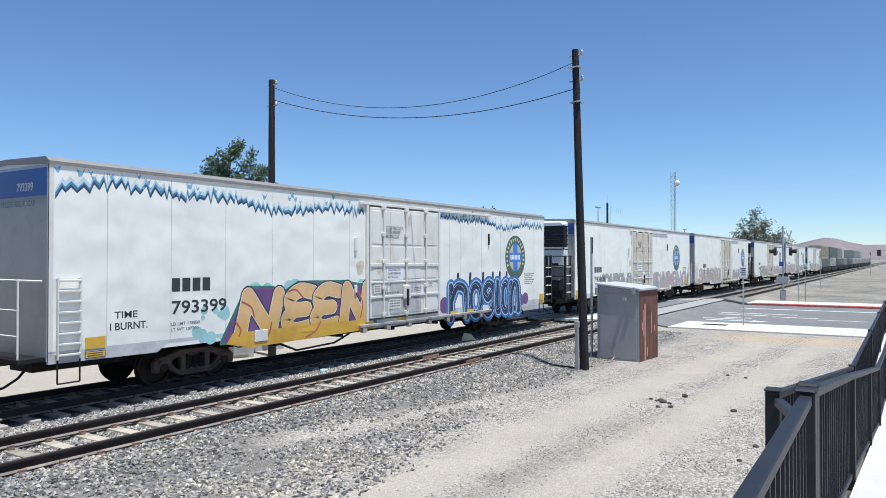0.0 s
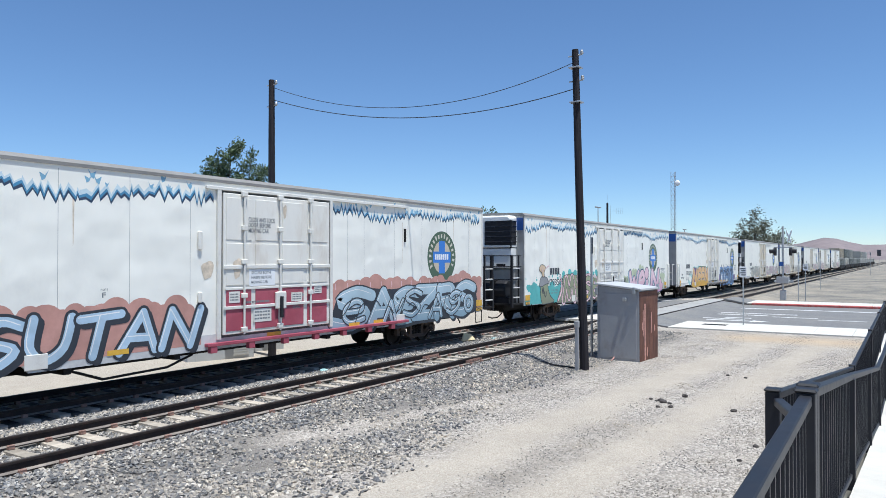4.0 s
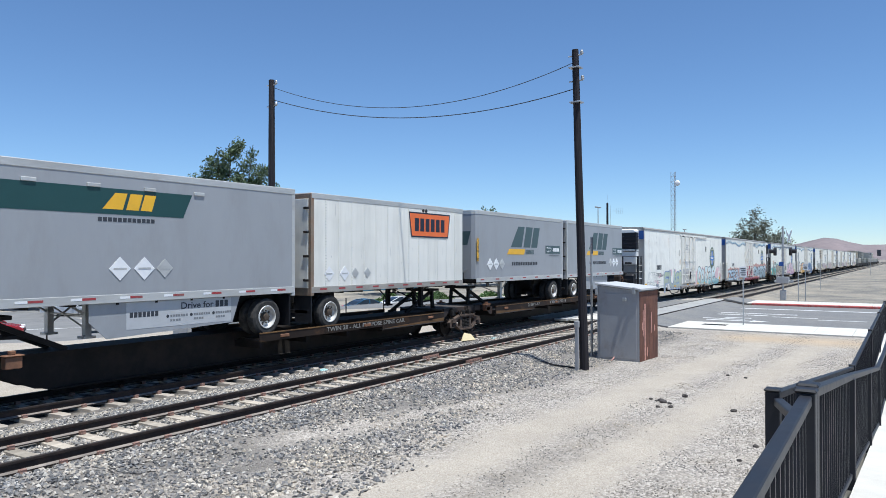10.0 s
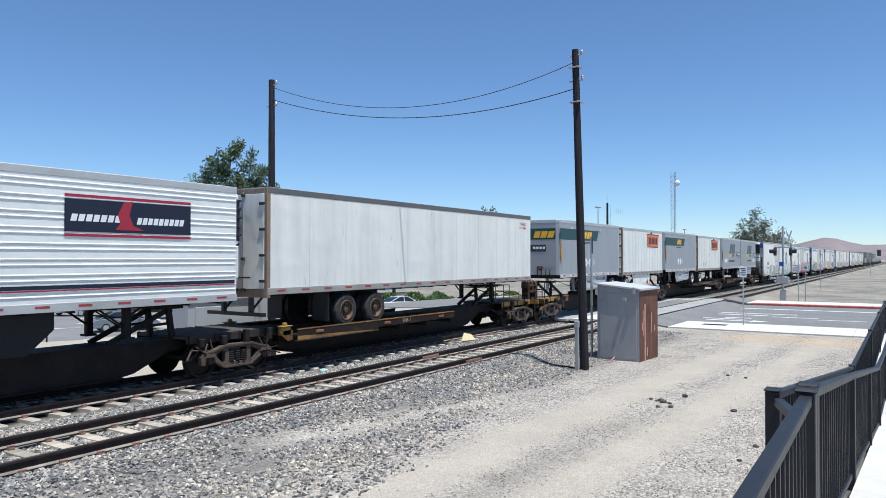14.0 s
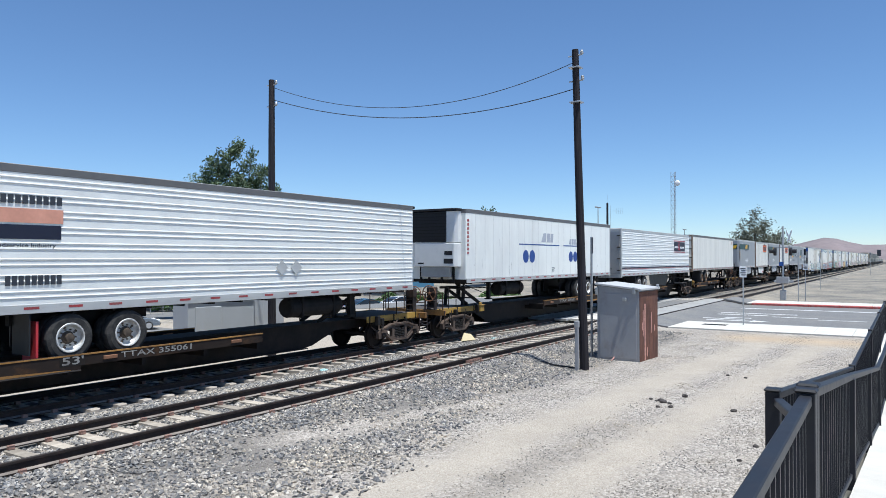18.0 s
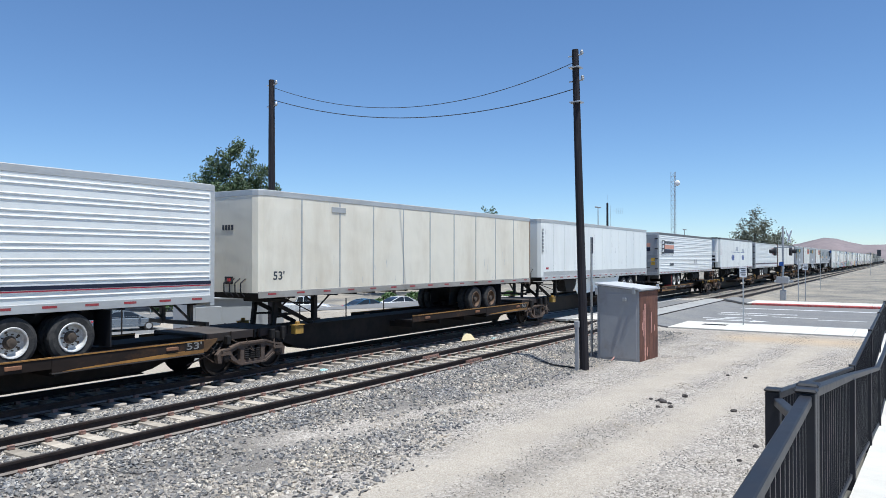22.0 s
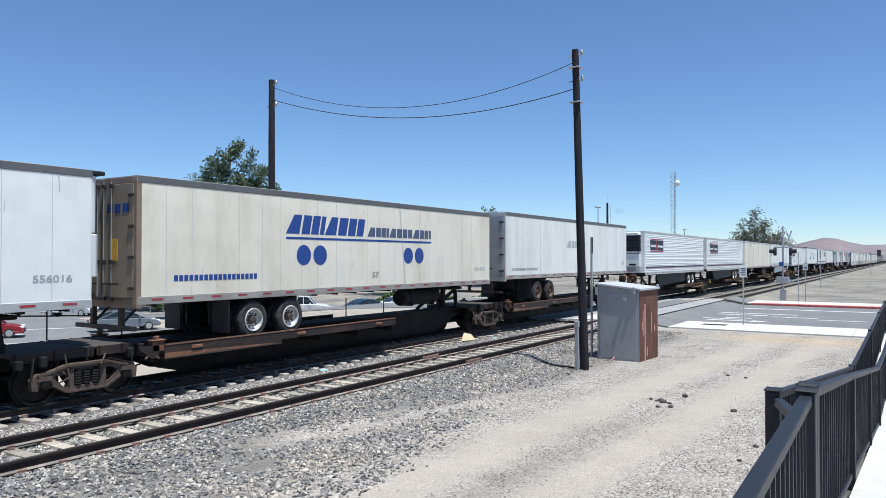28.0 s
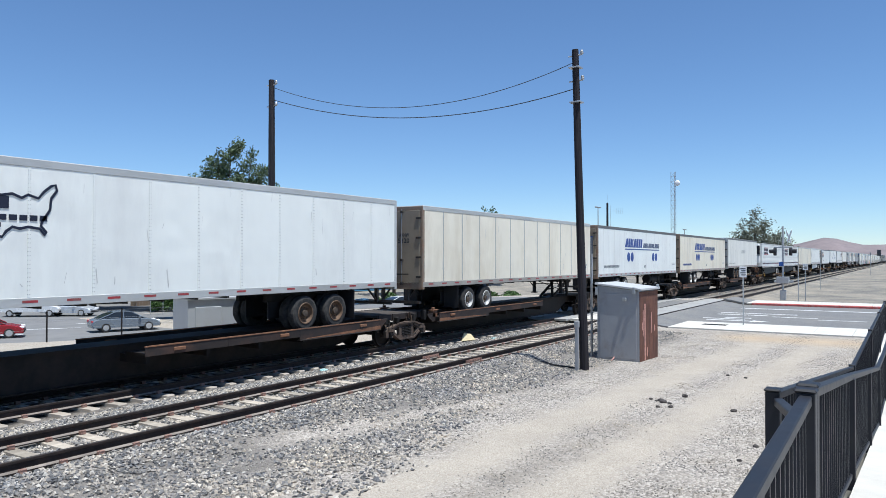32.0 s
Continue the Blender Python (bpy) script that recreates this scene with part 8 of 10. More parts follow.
def pup_grey(x, nose, number, L=8.6, banner=False):
    t = trailer(x, L, nose, "abf_grey", "alu", ribs=0, posts=0, axles=(0.98,), tapes=7 if not banner else 8, rods=not banner, round_nose=True, skirt=(1.9, 6.0, "abf_grey") if banner or nose > 0 else None, rim=RIM_W, flaps=True,
                up=0.12, label="grey short trailer with a teal banner" if banner else "grey short trailer with a dark green and yellow mark", name="short_trailer")
    y = -TW - 0.0045
    if banner:
        # teal band from the nose (at x = 0) with a slanted end, gold blocks on it
        bm = bmnew()
        sheet(bm, [(0.02, 3.96), (5.05, 3.96), (5.3, 4.52), (0.02, 4.52)], y)
        part("banner", bm, M["teal"], t, "dark teal banner")
        slant_mark(t, 3.0, 4.07, 1.25, 0.36, 3, M["gold"], 0.3, y - 0.002)
        bars(t, 2.9, y, 3.80, 1.4, 0.09, 12, M["dark_letter"])
        bm = bmnew()
        bm.faces.new([bm.verts.new(p) for p in ((-0.006, -TW + 0.24, 3.96), (-0.006, TW - 0.24, 3.96), (-0.006, TW - 0.24, 4.52), (-0.006, -TW + 0.24, 4.52))])
        part("nose_banner", bm, M["teal"], t, "dark teal banner")
        bm = bmnew()
        for k in range(3):
            a = 0.15 - k * 0.38
            bm.faces.new([bm.verts.new(p) for p in ((-0.010, a, 4.05), (-0.010, a - 0.32, 4.05), (-0.010, a - 0.42, 4.38), (-0.010, a - 0.10, 4.38))])
        part("logo_block", bm, M["gold"], t)
        part("nose_sticker", boxes((-0.012, -0.004, -0.55, 0.75, 3.35, 3.70)), M["dark_letter"], t, "black sticker")
        bm = bmnew()
        for k in range(4):
            box(bm, -0.016, -0.0125, -0.50 + k * 0.18, -0.37 + k * 0.18, 3.48, 3.60)
        part("lettering_bar", bm, M["tape_white"], t)
        for yy, zz, r in ((0.72, 2.90, 0.30), (0.95, 2.66, 0.26), (0.50, 2.68, 0.24)):
            bm = bmnew()
            loft(bm, [[(xx, yy - r * 0.75, zz), (xx, yy, zz - r), (xx, yy + r * 0.75, zz), (xx, yy, zz + r)] for xx in (-0.016 - 0.02 * (r > 0.28), -0.006)])
            part("placard_holder", bm, M["tape_white" if r > 0.25 else "alu"], t, "diamond placard holder")
        for i, ch in enumerate(number):
            letters_one(ch, 0.09, -TW - 0.006, 3.68 - i * 0.155, 0.12, 0.13, t)
        diamonds(t, (3.42, 4.02), 2.78, 0.26)
        diamonds(t, (4.55,), 2.78, 0.22, faded=True)
        for k in range(4):
            part("roof_vent", boxes((1.3 + k * 1.35, 1.6 + k * 1.35, -TW - 0.03, -TW + 0.01, 4.52, 4.60)), M["alu"], t, bevel=0.008)
        part("skirt_sign", boxes((3.62, 6.55, -TW + 0.0565, -TW + 0.0605, 1.42, 2.02)), M["pup_sign"], t, "paler printed panel on the skirt")
        letters("Drive for", 5.05, -TW + 0.054, 1.80, 0.95, 0.16, M["dark_letter"], t)
        bars(t, 6.06, -TW + 0.054, 1.80, 0.42, 0.16, 3, M["dark_letter"])
        bars(t, 3.7, -TW + 0.054, 1.68, 0.75, 0.12, 7, M["dark_letter"])
        for k in range(3):
            bm = bmnew()
            sheet(bm, disc_pts(4.68 + k * 0.66, 1.655, 0.04, 14), -TW + 0.054)
            part("sign_dot", bm, M["dark_letter"], t)
            bars(t, 4.75 + k * 0.66, -TW + 0.054, 1.63, 0.5, 0.055, 7, M["grey_letter"])
            bars(t, 4.75 + k * 0.66, -TW + 0.054, 1.53, 0.3, 0.05, 4, M["grey_letter"])
    else:
        s = 1 if nose < 0 else 0
        x0 = 3.1
        slant_mark(t, x0 - 0.1, 3.50, 2.75, 0.92, 3, M["teal_grey"], 0.32, y)
        bm = bmnew()
        sheet(bm, [(x0 - 0.45, 3.18), (x0 + 1.2, 3.18), (x0 + 1.3, 3.42), (x0 - 0.25, 3.42)], y)
        part("logo_bar", bm, M["gold"], t, "yellow slanted bar")
        bars(t, x0 + 1.35, y, 3.20, 0.85, 0.20, 7, M["teal_grey"])
        bars(t, x0, y, 2.70, 2.6, 0.15, 15, M["dark_letter"])
        xs = 7.3 if nose < 0 else 7.45
        part("sticker", boxes((xs - 0.72, xs + 0.95, -TW - 0.008, -TW - 0.003, 3.24, 3.62)), M["teal_grey"], t, "dark green sticker")
        bars(t, xs + 0.12, -TW - 0.010, 3.34, 0.74, 0.17, 6, M["tape_white"])
        letters("Moving", xs - 0.60, -TW - 0.010, 3.45, 0.52, 0.11, M["tape_white"], t)
        letters("Soon?", xs - 0.60, -TW - 0.010, 3.31, 0.42, 0.10, M["tape_white"], t)
        bars(t, xs - 0.35, -TW - 0.010, 3.13, 1.25, 0.06, 16, M["grey_letter"])
        diamonds(t, (1.15, 1.68) if nose < 0 else (6.9, 7.43), 2.77, 0.25)
        diamonds(t, (2.2,) if nose < 0 else (6.38,), 2.77, 0.24, faded=True)
        if nose < 0:
            for i, ch in enumerate(number):
                letters_one(ch, 0.09, -TW - 0.006, 3.68 - i * 0.155, 0.12, 0.13, t)
            bm = bmnew()
            for k in range(3):
                a = 0.5 - k * 0.5
                bm.faces.new([bm.verts.new(p) for p in ((-0.006, a, 3.55), (-0.006, a - 0.4, 3.55), (-0.006, a - 0.55, 4.1), (-0.006, a - 0.15, 4.1))])
            part("logo_block", bm, M["teal_grey"], t)
        else:
            bm = bmnew()
            for k in range(2):
                a = -0.55 - k * 0.28
                bm.faces.new([bm.verts.new(p) for p in ((-0.05, a, 3.8), (-0.05, a - 0.2, 3.8), (-0.05, a - 0.26, 4.1), (-0.05, a - 0.06, 4.1))])
            part("logo_block", bm, M["teal_grey"], t)
    return t


M["pup_sign"] = plain("pale_grey_print", (0.47, 0.48, 0.49), 0.45)
M["teal_grey"] = plain("slate_teal_paint", (0.055, 0.095, 0.10), 0.5)


def letters_one(ch, x, y, z, w, h, t):
    part("number_plate_strip", boxes((x - 0.02, x + w + 0.02, y - 0.001, y + 0.003, z - 0.012, z + h + 0.008)), M["gold"], t)
    letters(ch, x + (w * 0.3 if ch == "1" else 0), y - 0.003, z, w * (0.4 if ch == "1" else 1), h, M["dark_letter"], t)


def pup_orange(x, nose, L=8.45, skirt=None):
    """White short trailer with an orange badge whose word is left as dark bars."""
    t = trailer(x, L, nose, "skin_old", "alu", posts=14, axles=(0.85,), tapes=10, rim=RIM_W, skirt=skirt, rear="skin_old", base_rail="alu", up=0.08, label="off-white short trailer with an orange badge near its nose", name="short_trailer")
    c = L - 2.3
    y = -TW - 0.014
    for nm, g, m, dy in (("badge_border", 0.05, "navy", 0.0), ("badge", 0.0, "orange", -0.002)):
        bm = bmnew()
        sheet(bm, [(c - 1.14 - g, 3.80 - g), (c + 1.14 + g, 3.80 - g), (c + 1.27 + g, 4.50), (c + 1.27 + g, 4.58 + g), (c - 1.27 - g, 4.58 + g), (c - 1.27 - g, 4.50)], y + dy)
        part(nm, bm, M[m], t, "orange badge with a dark border")
    for k in range(6):
        bars(t, c - 0.98 + k * 0.333, y - 0.004, 3.96, 0.333, 0.46, 1, M["navy"], "badge_bar", 0.0, 0.24)
    for k in (-0.09, 0.09):
        bm = bmnew()
        turned(bm, [(0.05, -TW - 0.03), (0.06, -TW - 0.02), (0.06, -TW + 0.0)], 12, "y", (c + k - 0.35, 0, 4.70))
        part("side_vent", bm, M["black"], t)
    return t


# pairs of short trailers
pup_grey(-80.45, 1, "553910")
pup_grey(-89.6, -1, "553910")
t = pup_orange(-99.05, 1)
diamonds(t, (0.75, 1.45), 2.55, 0.22)
diamonds(t, (1.95, 2.55), 2.55, 0.17, True)
pup_grey(-108.5, -1, "550833", 8.75, True)
t = pup_orange(-117.72, 1, skirt=(2.0, 5.6, "skin_old"))
for x, m in ((4.55, "tape_white"), (5.05, "logo_red")):
    bm = bmnew()
    slab(bm, [(x - 0.2, 1.45), (x, 1.25), (x + 0.2, 1.45), (x, 1.65)], -TW + 0.045, -TW + 0.058)
    part("placard_holder", bm, M[m], t, "diamond placard")
pup_grey(-127.1, -1, "500243", 8.7, True)

# long trailers
t = trailer(-146.55, 16.15, 1, "skin_old", "dark_rail", up=0.10, ribs=10, axles=(3.3, 4.75), rim=RIM_R, tapes=17, rear="skin_old", label="plain off-white long trailer with dark wheels")
letters("TWRC", 15.0, -TW - 0.004, 4.47, 0.62, 0.13, M["logo_red"], t)
letters("141346", 15.0, -TW - 0.004, 4.31, 0.62, 0.12, M["logo_red"], t)


def ribbed_dark_badge(x, nose, unit, skirt):
    """Ribbed white trailer with a navy badge, red lines and a dark stripe low on its side."""
    t = trailer(x, 16.15, nose, "skin_metal", "alu", corrugated=8, axles=(3.55, 4.75), rim=RIM_W, tapes=18, unit=unit, skirt=skirt, rear="end_silver", label="ribbed white trailer with a navy badge between red lines", tank=False)
    c = 13.16 if nose > 0 else 2.62
    y = -TW - 0.018
    bm = bmnew()
    sheet(bm, [(c - 1.54, 3.56), (c + 1.54, 3.56), (c + 1.54, 4.24), (c - 1.54, 4.24)], y)
    b = part("badge", bm, M["navy"], t, "navy badge")
    bm = bmnew()
    sheet(bm, [(c - 1.54, 3.46), (c + 1.54, 3.46), (c + 1.54, 3.52), (c - 1.54, 3.52)], y)
    sheet(bm, [(c - 1.54, 4.28), (c + 1.54, 4.28), (c + 1.54, 4.34), (c - 1.54, 4.34)], y)
    part("badge_lines", bm, M["logo_red"], b, "red lines above and below the badge")
    bars(b, c - 1.42, y - 0.003, 3.78, 1.15, 0.15, 7, M["tape_white"], slant=0.25)
    bars(b, c + 0.1, y - 0.003, 3.76, 1.25, 0.15, 9, M["tape_white"], slant=0.25)
    bm = bmnew()
    sheet(bm, [(c - 0.42, 3.62), (c + 0.30, 3.62), (c + 0.02, 3.72), (c - 0.08, 3.95), (c + 0.0, 4.26), (c - 0.22, 4.22), (c - 0.36, 3.95), (c - 0.30, 3.76)], y - 0.005)
    part("badge_figure", bm, M["logo_red"], b, "red curved figure on the badge")
    part("dark_stripe", boxes((0.1, 16.05, -TW - 0.020, -TW - 0.0165, 2.38, 2.46)), M["navy"], t, "dark stripe")
    part("red_stripe", boxes((0.1, 16.05, -TW - 0.020, -TW - 0.0165, 2.34, 2.365)), M["logo_red"], t)
    return t


ribbed_dark_badge(-163.75, 1, "side", (5.7, 11.7, "black"))

def dots_trailer(x, nose, skin, unit, faded, tank, rear="end_silver", ribs=22, up=0.04):
    """Trailer with a row of blue blocks over a line and two pairs of blue discs."""
    t = trailer(x, 16.2, nose, skin, "dark_rail", ribs=ribs, axles=(3.45, 4.8) if nose > 0 else (3.3, 4.65), rim=RIM_W, tapes=19, unit=unit, tank=tank, rear=rear, up=up, label="long trailer with blue blocks over two pairs of blue discs")
    y = -TW - 0.0055
    W = (4.57, 8.09, 8.16, 11.82, 5.28, 5.96, 10.4, 11.06)        # words and discs along the side
    x0 = 4.57 if nose > 0 else 7.0 - (1.45 if faded else 0.0)
    bm = bmnew()
    if faded:
        sheet(bm, [(x0 - 1.0, 3.62), (x0 + 3.4, 3.62), (x0 + 3.4, 3.67), (x0 - 1.0, 3.67)], y)
        sheet(bm, [(x0 + 3.9, 3.62), (x0 + 6.0, 3.62), (x0 + 6.0, 3.67), (x0 + 3.9, 3.67)], y)
    else:
        sheet(bm, [(W[0], 3.545), (W[3], 3.545), (W[3], 3.61), (W[0], 3.61)], y)
    part("logo_line", bm, M["logo_blue"], t)
    g = M["faded_blue"] if faded else M["logo_blue"]
    if faded:
        slant_mark(t, x0 + 1.3, 3.78, 1.4, 0.42, 3, g, 0.1, y)
        slant_mark(t, x0 + 4.6, 3.72, 1.3, 0.28, 5, g, 0.0, y)
        discs = ((x0 - 0.33, 0.29), (x0 + 0.33, 0.29), (x0 + 4.85, 0.27), (x0 + 5.43, 0.27))
    else:
        slant_mark(t, W[0], 3.70, W[1] - W[0] - 0.1, 0.54, 8, g, 0.22, y)
        slant_mark(t, W[2], 3.70, W[3] - W[2], 0.30, 12, M["ink_blue"], 0.0, y)
        discs = tuple((d, 0.29 if i < 2 else 0.275) for i, d in enumerate(W[4:8]))
    for d, r in discs:
        bm = bmnew()
        sheet(bm, disc_pts(d, 3.10, r), y)
        part("logo_disc", bm, M["logo_blue"], t, "blue disc")
    letters("53'", x0 + (2.5 if faded else 3.85), y, 2.38, 0.34, 0.20, M["grey_letter"], t)
    if nose > 0:
        bars(t, 0.95, y, 2.47, 2.6, 0.14, 18, M["logo_blue"] if skin == "cream" else M["grey_letter"])
        letters("531612" if skin == "cream" else "556016", L_END - 1.25, y, 2.52, 0.8, 0.15, M["pale_letter"], t)
        bm = bmnew()
        for k in range(3):
            for q in (-1, 1):
                a = q * 0.62 + (k - 1) * 0.3
                bm.faces.new([bm.verts.new(p) for p in ((-0.052, a + 0.11, 4.05), (-0.052, a - 0.11, 4.05), (-0.052, a - 0.11, 4.25), (-0.052, a + 0.11, 4.25))])
        part("logo_block", bm, M["logo_blue"], t)
        part("door_sticker", boxes((-0.055, -0.047, -0.62, -0.30, 2.95, 3.45)), M["yellow"], t, "yellow warning sticker")
    return t


L_END = 16.2
M["ink_blue"] = plain("grey_blue_paint", (0.075, 0.10, 0.17), 0.5)
M["faded_blue"] = plain("ghosted_grey_blue", (0.42, 0.44, 0.49), 0.5)
t = dots_trailer(-181.95, -1, "skin_white", True, True, True, up=0.12)
bm = bmnew()
for i in range(9):
    for q in (0, 1):
        box(bm, 0.06 + q * 0.08, 0.12 + q * 0.08, -TW - 0.006, -TW - 0.002, 4.45 - i * 0.16, 4.55 - i * 0.16)
part("lettering_bar", bm, M["tape_red"], t, "red vertical writing")

# ribbed reefer with a black and orange sign
t = trailer(-201.75, 16.2, 1, "skin_metal", "dark_rail", corrugated=8, axles=(4.0, 5.3), rim=RIM_W, tapes=18, unit=True, tank=True, rear="end_silver", label="ribbed silvery trailer with a black, salmon and navy sign")
y = -TW - 0.018
for nm, pts, m in (("sign_block", [(0.62, 3.35), (0.68, 4.30), (1.42, 4.30), (1.32, 3.35)], "black"), ("sign_stripe", [(1.40, 3.70), (1.44, 3.98), (3.80, 3.98), (3.80, 3.70)], "g_salmon"), ("sign_stripe", [(1.36, 3.38), (1.40, 3.66), (3.76, 3.66), (3.76, 3.38)], "navy")):
    bm = bmnew()
    sheet(bm, pts, y)
    part(nm, bm, M[m], t)
bm = bmnew()
for z in (3.45, 3.75, 4.03):
    sheet(bm, [(0.80, z), (1.12, z), (1.18, z + 0.2), (0.86, z + 0.2)], y - 0.003)
part("logo_block", bm, M["tape_white"], t)
bars(t, 1.50, y, 4.07, 2.30, 0.17, 17, M["dark_letter"])
letters("Refrigerated Solutions for the Foodservice Industry", 0.55, y, 3.20, 3.10, 0.10, M["dark_letter"], t)
bars(t, 2.68, y, 2.48, 1.12, 0.19, 9, M["dark_letter"])
for x in (9.9, 10.45):
    bm = bmnew()
    slab(bm, [(x - 0.22, 2.75), (x, 2.53), (x + 0.22, 2.75), (x, 2.97)], -TW - 0.036, -TW - 0.029)
    part("placard_holder", bm, M["alu"], t, "diamond placard holder")
for nm, b2, m in (("door_sign", (-0.056, -0.047, 0.40, 0.80, 3.55, 4.15), "black"), ("door_sign", (-0.056, -0.047, -0.72, 0.38, 3.82, 4.08), "g_salmon"), ("door_sign", (-0.056, -0.047, -0.72, 0.38, 3.52, 3.78), "navy"), ("door_sticker", (-0.056, -0.047, -1.05, -0.78, 2.55, 3.05), "yellow")):
    part(nm, boxes(b2), M[m], t)
for zz in (3.3, 2.8):
    part("door_bar", boxes((-0.07, -0.047, -1.15, 1.15, zz - 0.02, zz + 0.02)), M["galv"], t)
part("mud_guard_red", boxes((3.30, 3.35, -1.25, -0.75, 0.95, 1.75)), M["red"], t, "red mud flap")

t = trailer(-220.85, 16.25, -1, "skin_white", "alu", up=0.05, posts=12, axles=(3.15, 4.4), rim=RIM_W, tapes=18, skirt=(5.2, 11.3, "skin_white"), round_nose=True, band=0.22, label="clean white long trailer with a grey scuff band and skirts")
bm = bmnew()
for i in range(7):
    box(bm, 0.10, 0.20, -TW - 0.006, -TW - 0.002, 4.30 - i * 0.165, 4.41 - i * 0.165)
part("lettering_bar", bm, M["dark_letter"], t, "black vertical writing")
bm = bmnew()
slab(bm, [(3.45, 1.96), (3.75, 1.30), (4.55, 1.22), (5.0, 1.60), (5.1, 1.96)], -0.95, -0.45)
part("tool_box", bm, M["under"], t, "black box behind the landing legs")
part("flag_badge", boxes((0.5, 0.78, -TW - 0.006, -TW - 0.002, 2.48, 2.58)), M["logo_red"], t, "small red and blue badge")

t = trailer(-238.5, 16.4, -1, "cream", "alu", up=0.02, posts=10, axles=(3.6, 4.85), rim=RIM_R, tapes=15, rear="cream_door", round_nose=True, label="weathered cream long trailer with scuffed lower edge")
letters("53'", 0.55, -TW - 0.004, 2.42, 0.42, 0.24, M["dark_letter"], t)
part("document_box", boxes((2.9, 3.55, -TW - 0.02, -TW, 4.38, 4.55)), M["alu"], t, bevel=0.01)
bm = bmnew()
for i in range(4):
    box(bm, -0.012, -0.004, -0.35 + i * 0.12, -0.27 + i * 0.12, 3.78, 3.92)
part("lettering_bar", bm, M["dark_letter"], t)

ribbed_dark_badge(-256.1, -1, "side", (5.6, 11.8, "black"))
ribbed_dark_badge(-273.55, -1, "side", (5.6, 11.8, "black"))

t = trailer(-293.2, 15.9, 1, "skin_old", "dark_rail", up=0.18, ribs=9, axles=(3.3, 4.7), rim=RIM_R, tapes=14, rear="end_silver", label="greyed white long trailer with small lettering at its rear")
letters("OUR DRIVERS MAKE THE DIFFERENCE", 0.6, -TW - 0.004, 2.46, 2.7, 0.12, M["grey_letter"], t)
slant_mark(t, 6.6, 3.55, 2.3, 0.36, 5, M["alu"], 0.2)
letters("53'", 14.98, -TW - 0.004, 2.62, 0.36, 0.22, M["navy"], t)

dots_trailer(-310.75, 1, "cream", False, False, True, "cream_door")
dots_trailer(-328.0, 1, "skin_white", True, False, True, "cream_door", 18)
t = trailer(-345.25, 16.15, 1, "cream", "alu", up=0.06, posts=12, axles=(3.25, 4.65), rim=RIM_W, tapes=18, rear="cream_door", label="cream long trailer with a stained tan rear door")
letters("AXNW", -0.05, -0.28, 3.78, 0.45, 0.14, M["dark_letter"], t, REAR)
letters("5320", -0.05, -0.24, 3.56, 0.5, 0.17, M["dark_letter"], t, REAR)
letters("53'", 15.2, -TW - 0.004, 2.48, 0.36, 0.22, M["logo_blue"], t)
t = trailer(-362.95, 16.1, -1, "skin_white", "alu", up=0.13, posts=12, axles=(3.0, 4.3), rim=RIM_R, tapes=18, label="white long trailer with a navy outlined map mark")
# the map mark: a coastline drawn with a broad brush, round plain bars
COAST = ((0.95, 4.45), (1.9, 4.43), (2.9, 4.40), (3.3, 4.27), (3.5, 4.21), (3.7, 4.25), (3.88, 4.18), (4.0, 4.25), (4.2, 4.19), (4.31, 4.33), (4.45, 4.45), (4.54, 4.48), (4.57, 4.37), (4.45, 4.2), (4.43, 3.97), (4.28, 3.74), (4.25, 3.65), (4.36, 3.52), (4.34, 3.46), (4.23, 3.59), (4.0, 3.62), (3.85, 3.58), (3.71, 3.61), (3.59, 3.52), (3.52, 3.41), (3.2, 3.5), (2.2, 3.56), (1.5, 3.6), (1.1, 3.8), (0.9, 4.1), (0.95, 4.45))
bm = bmnew()
stroke(bm, COAST, 0.055, -TW - 0.0125)
part("map_outline", bm, M["navy"], t, "navy outline of a map")
bars(t, 1.6, -TW - 0.0125, 3.96, 2.16, 0.24, 4, M["navy"])
bars(t, 1.5, -TW - 0.0125, 3.74, 2.92, 0.11, 15, M["navy"])
bars(t, 2.6, -TW - 0.0125, 3.60, 0.95, 0.09, 4, M["navy"])


# ---- train: double-stacked containers far ahead ----
for nm, c in (("box_grey_a", (0.33, 0.33, 0.30)), ("box_tan", (0.42, 0.37, 0.29)), ("box_slate", (0.21, 0.22, 0.20)), ("box_pale", (0.50, 0.48, 0.43))):
    M[nm] = mat("container_" + nm[4:], c, 0.55, var=0.08, scale=0.8, dirt=tuple(k * 0.6 for k in c), amount=0.35)


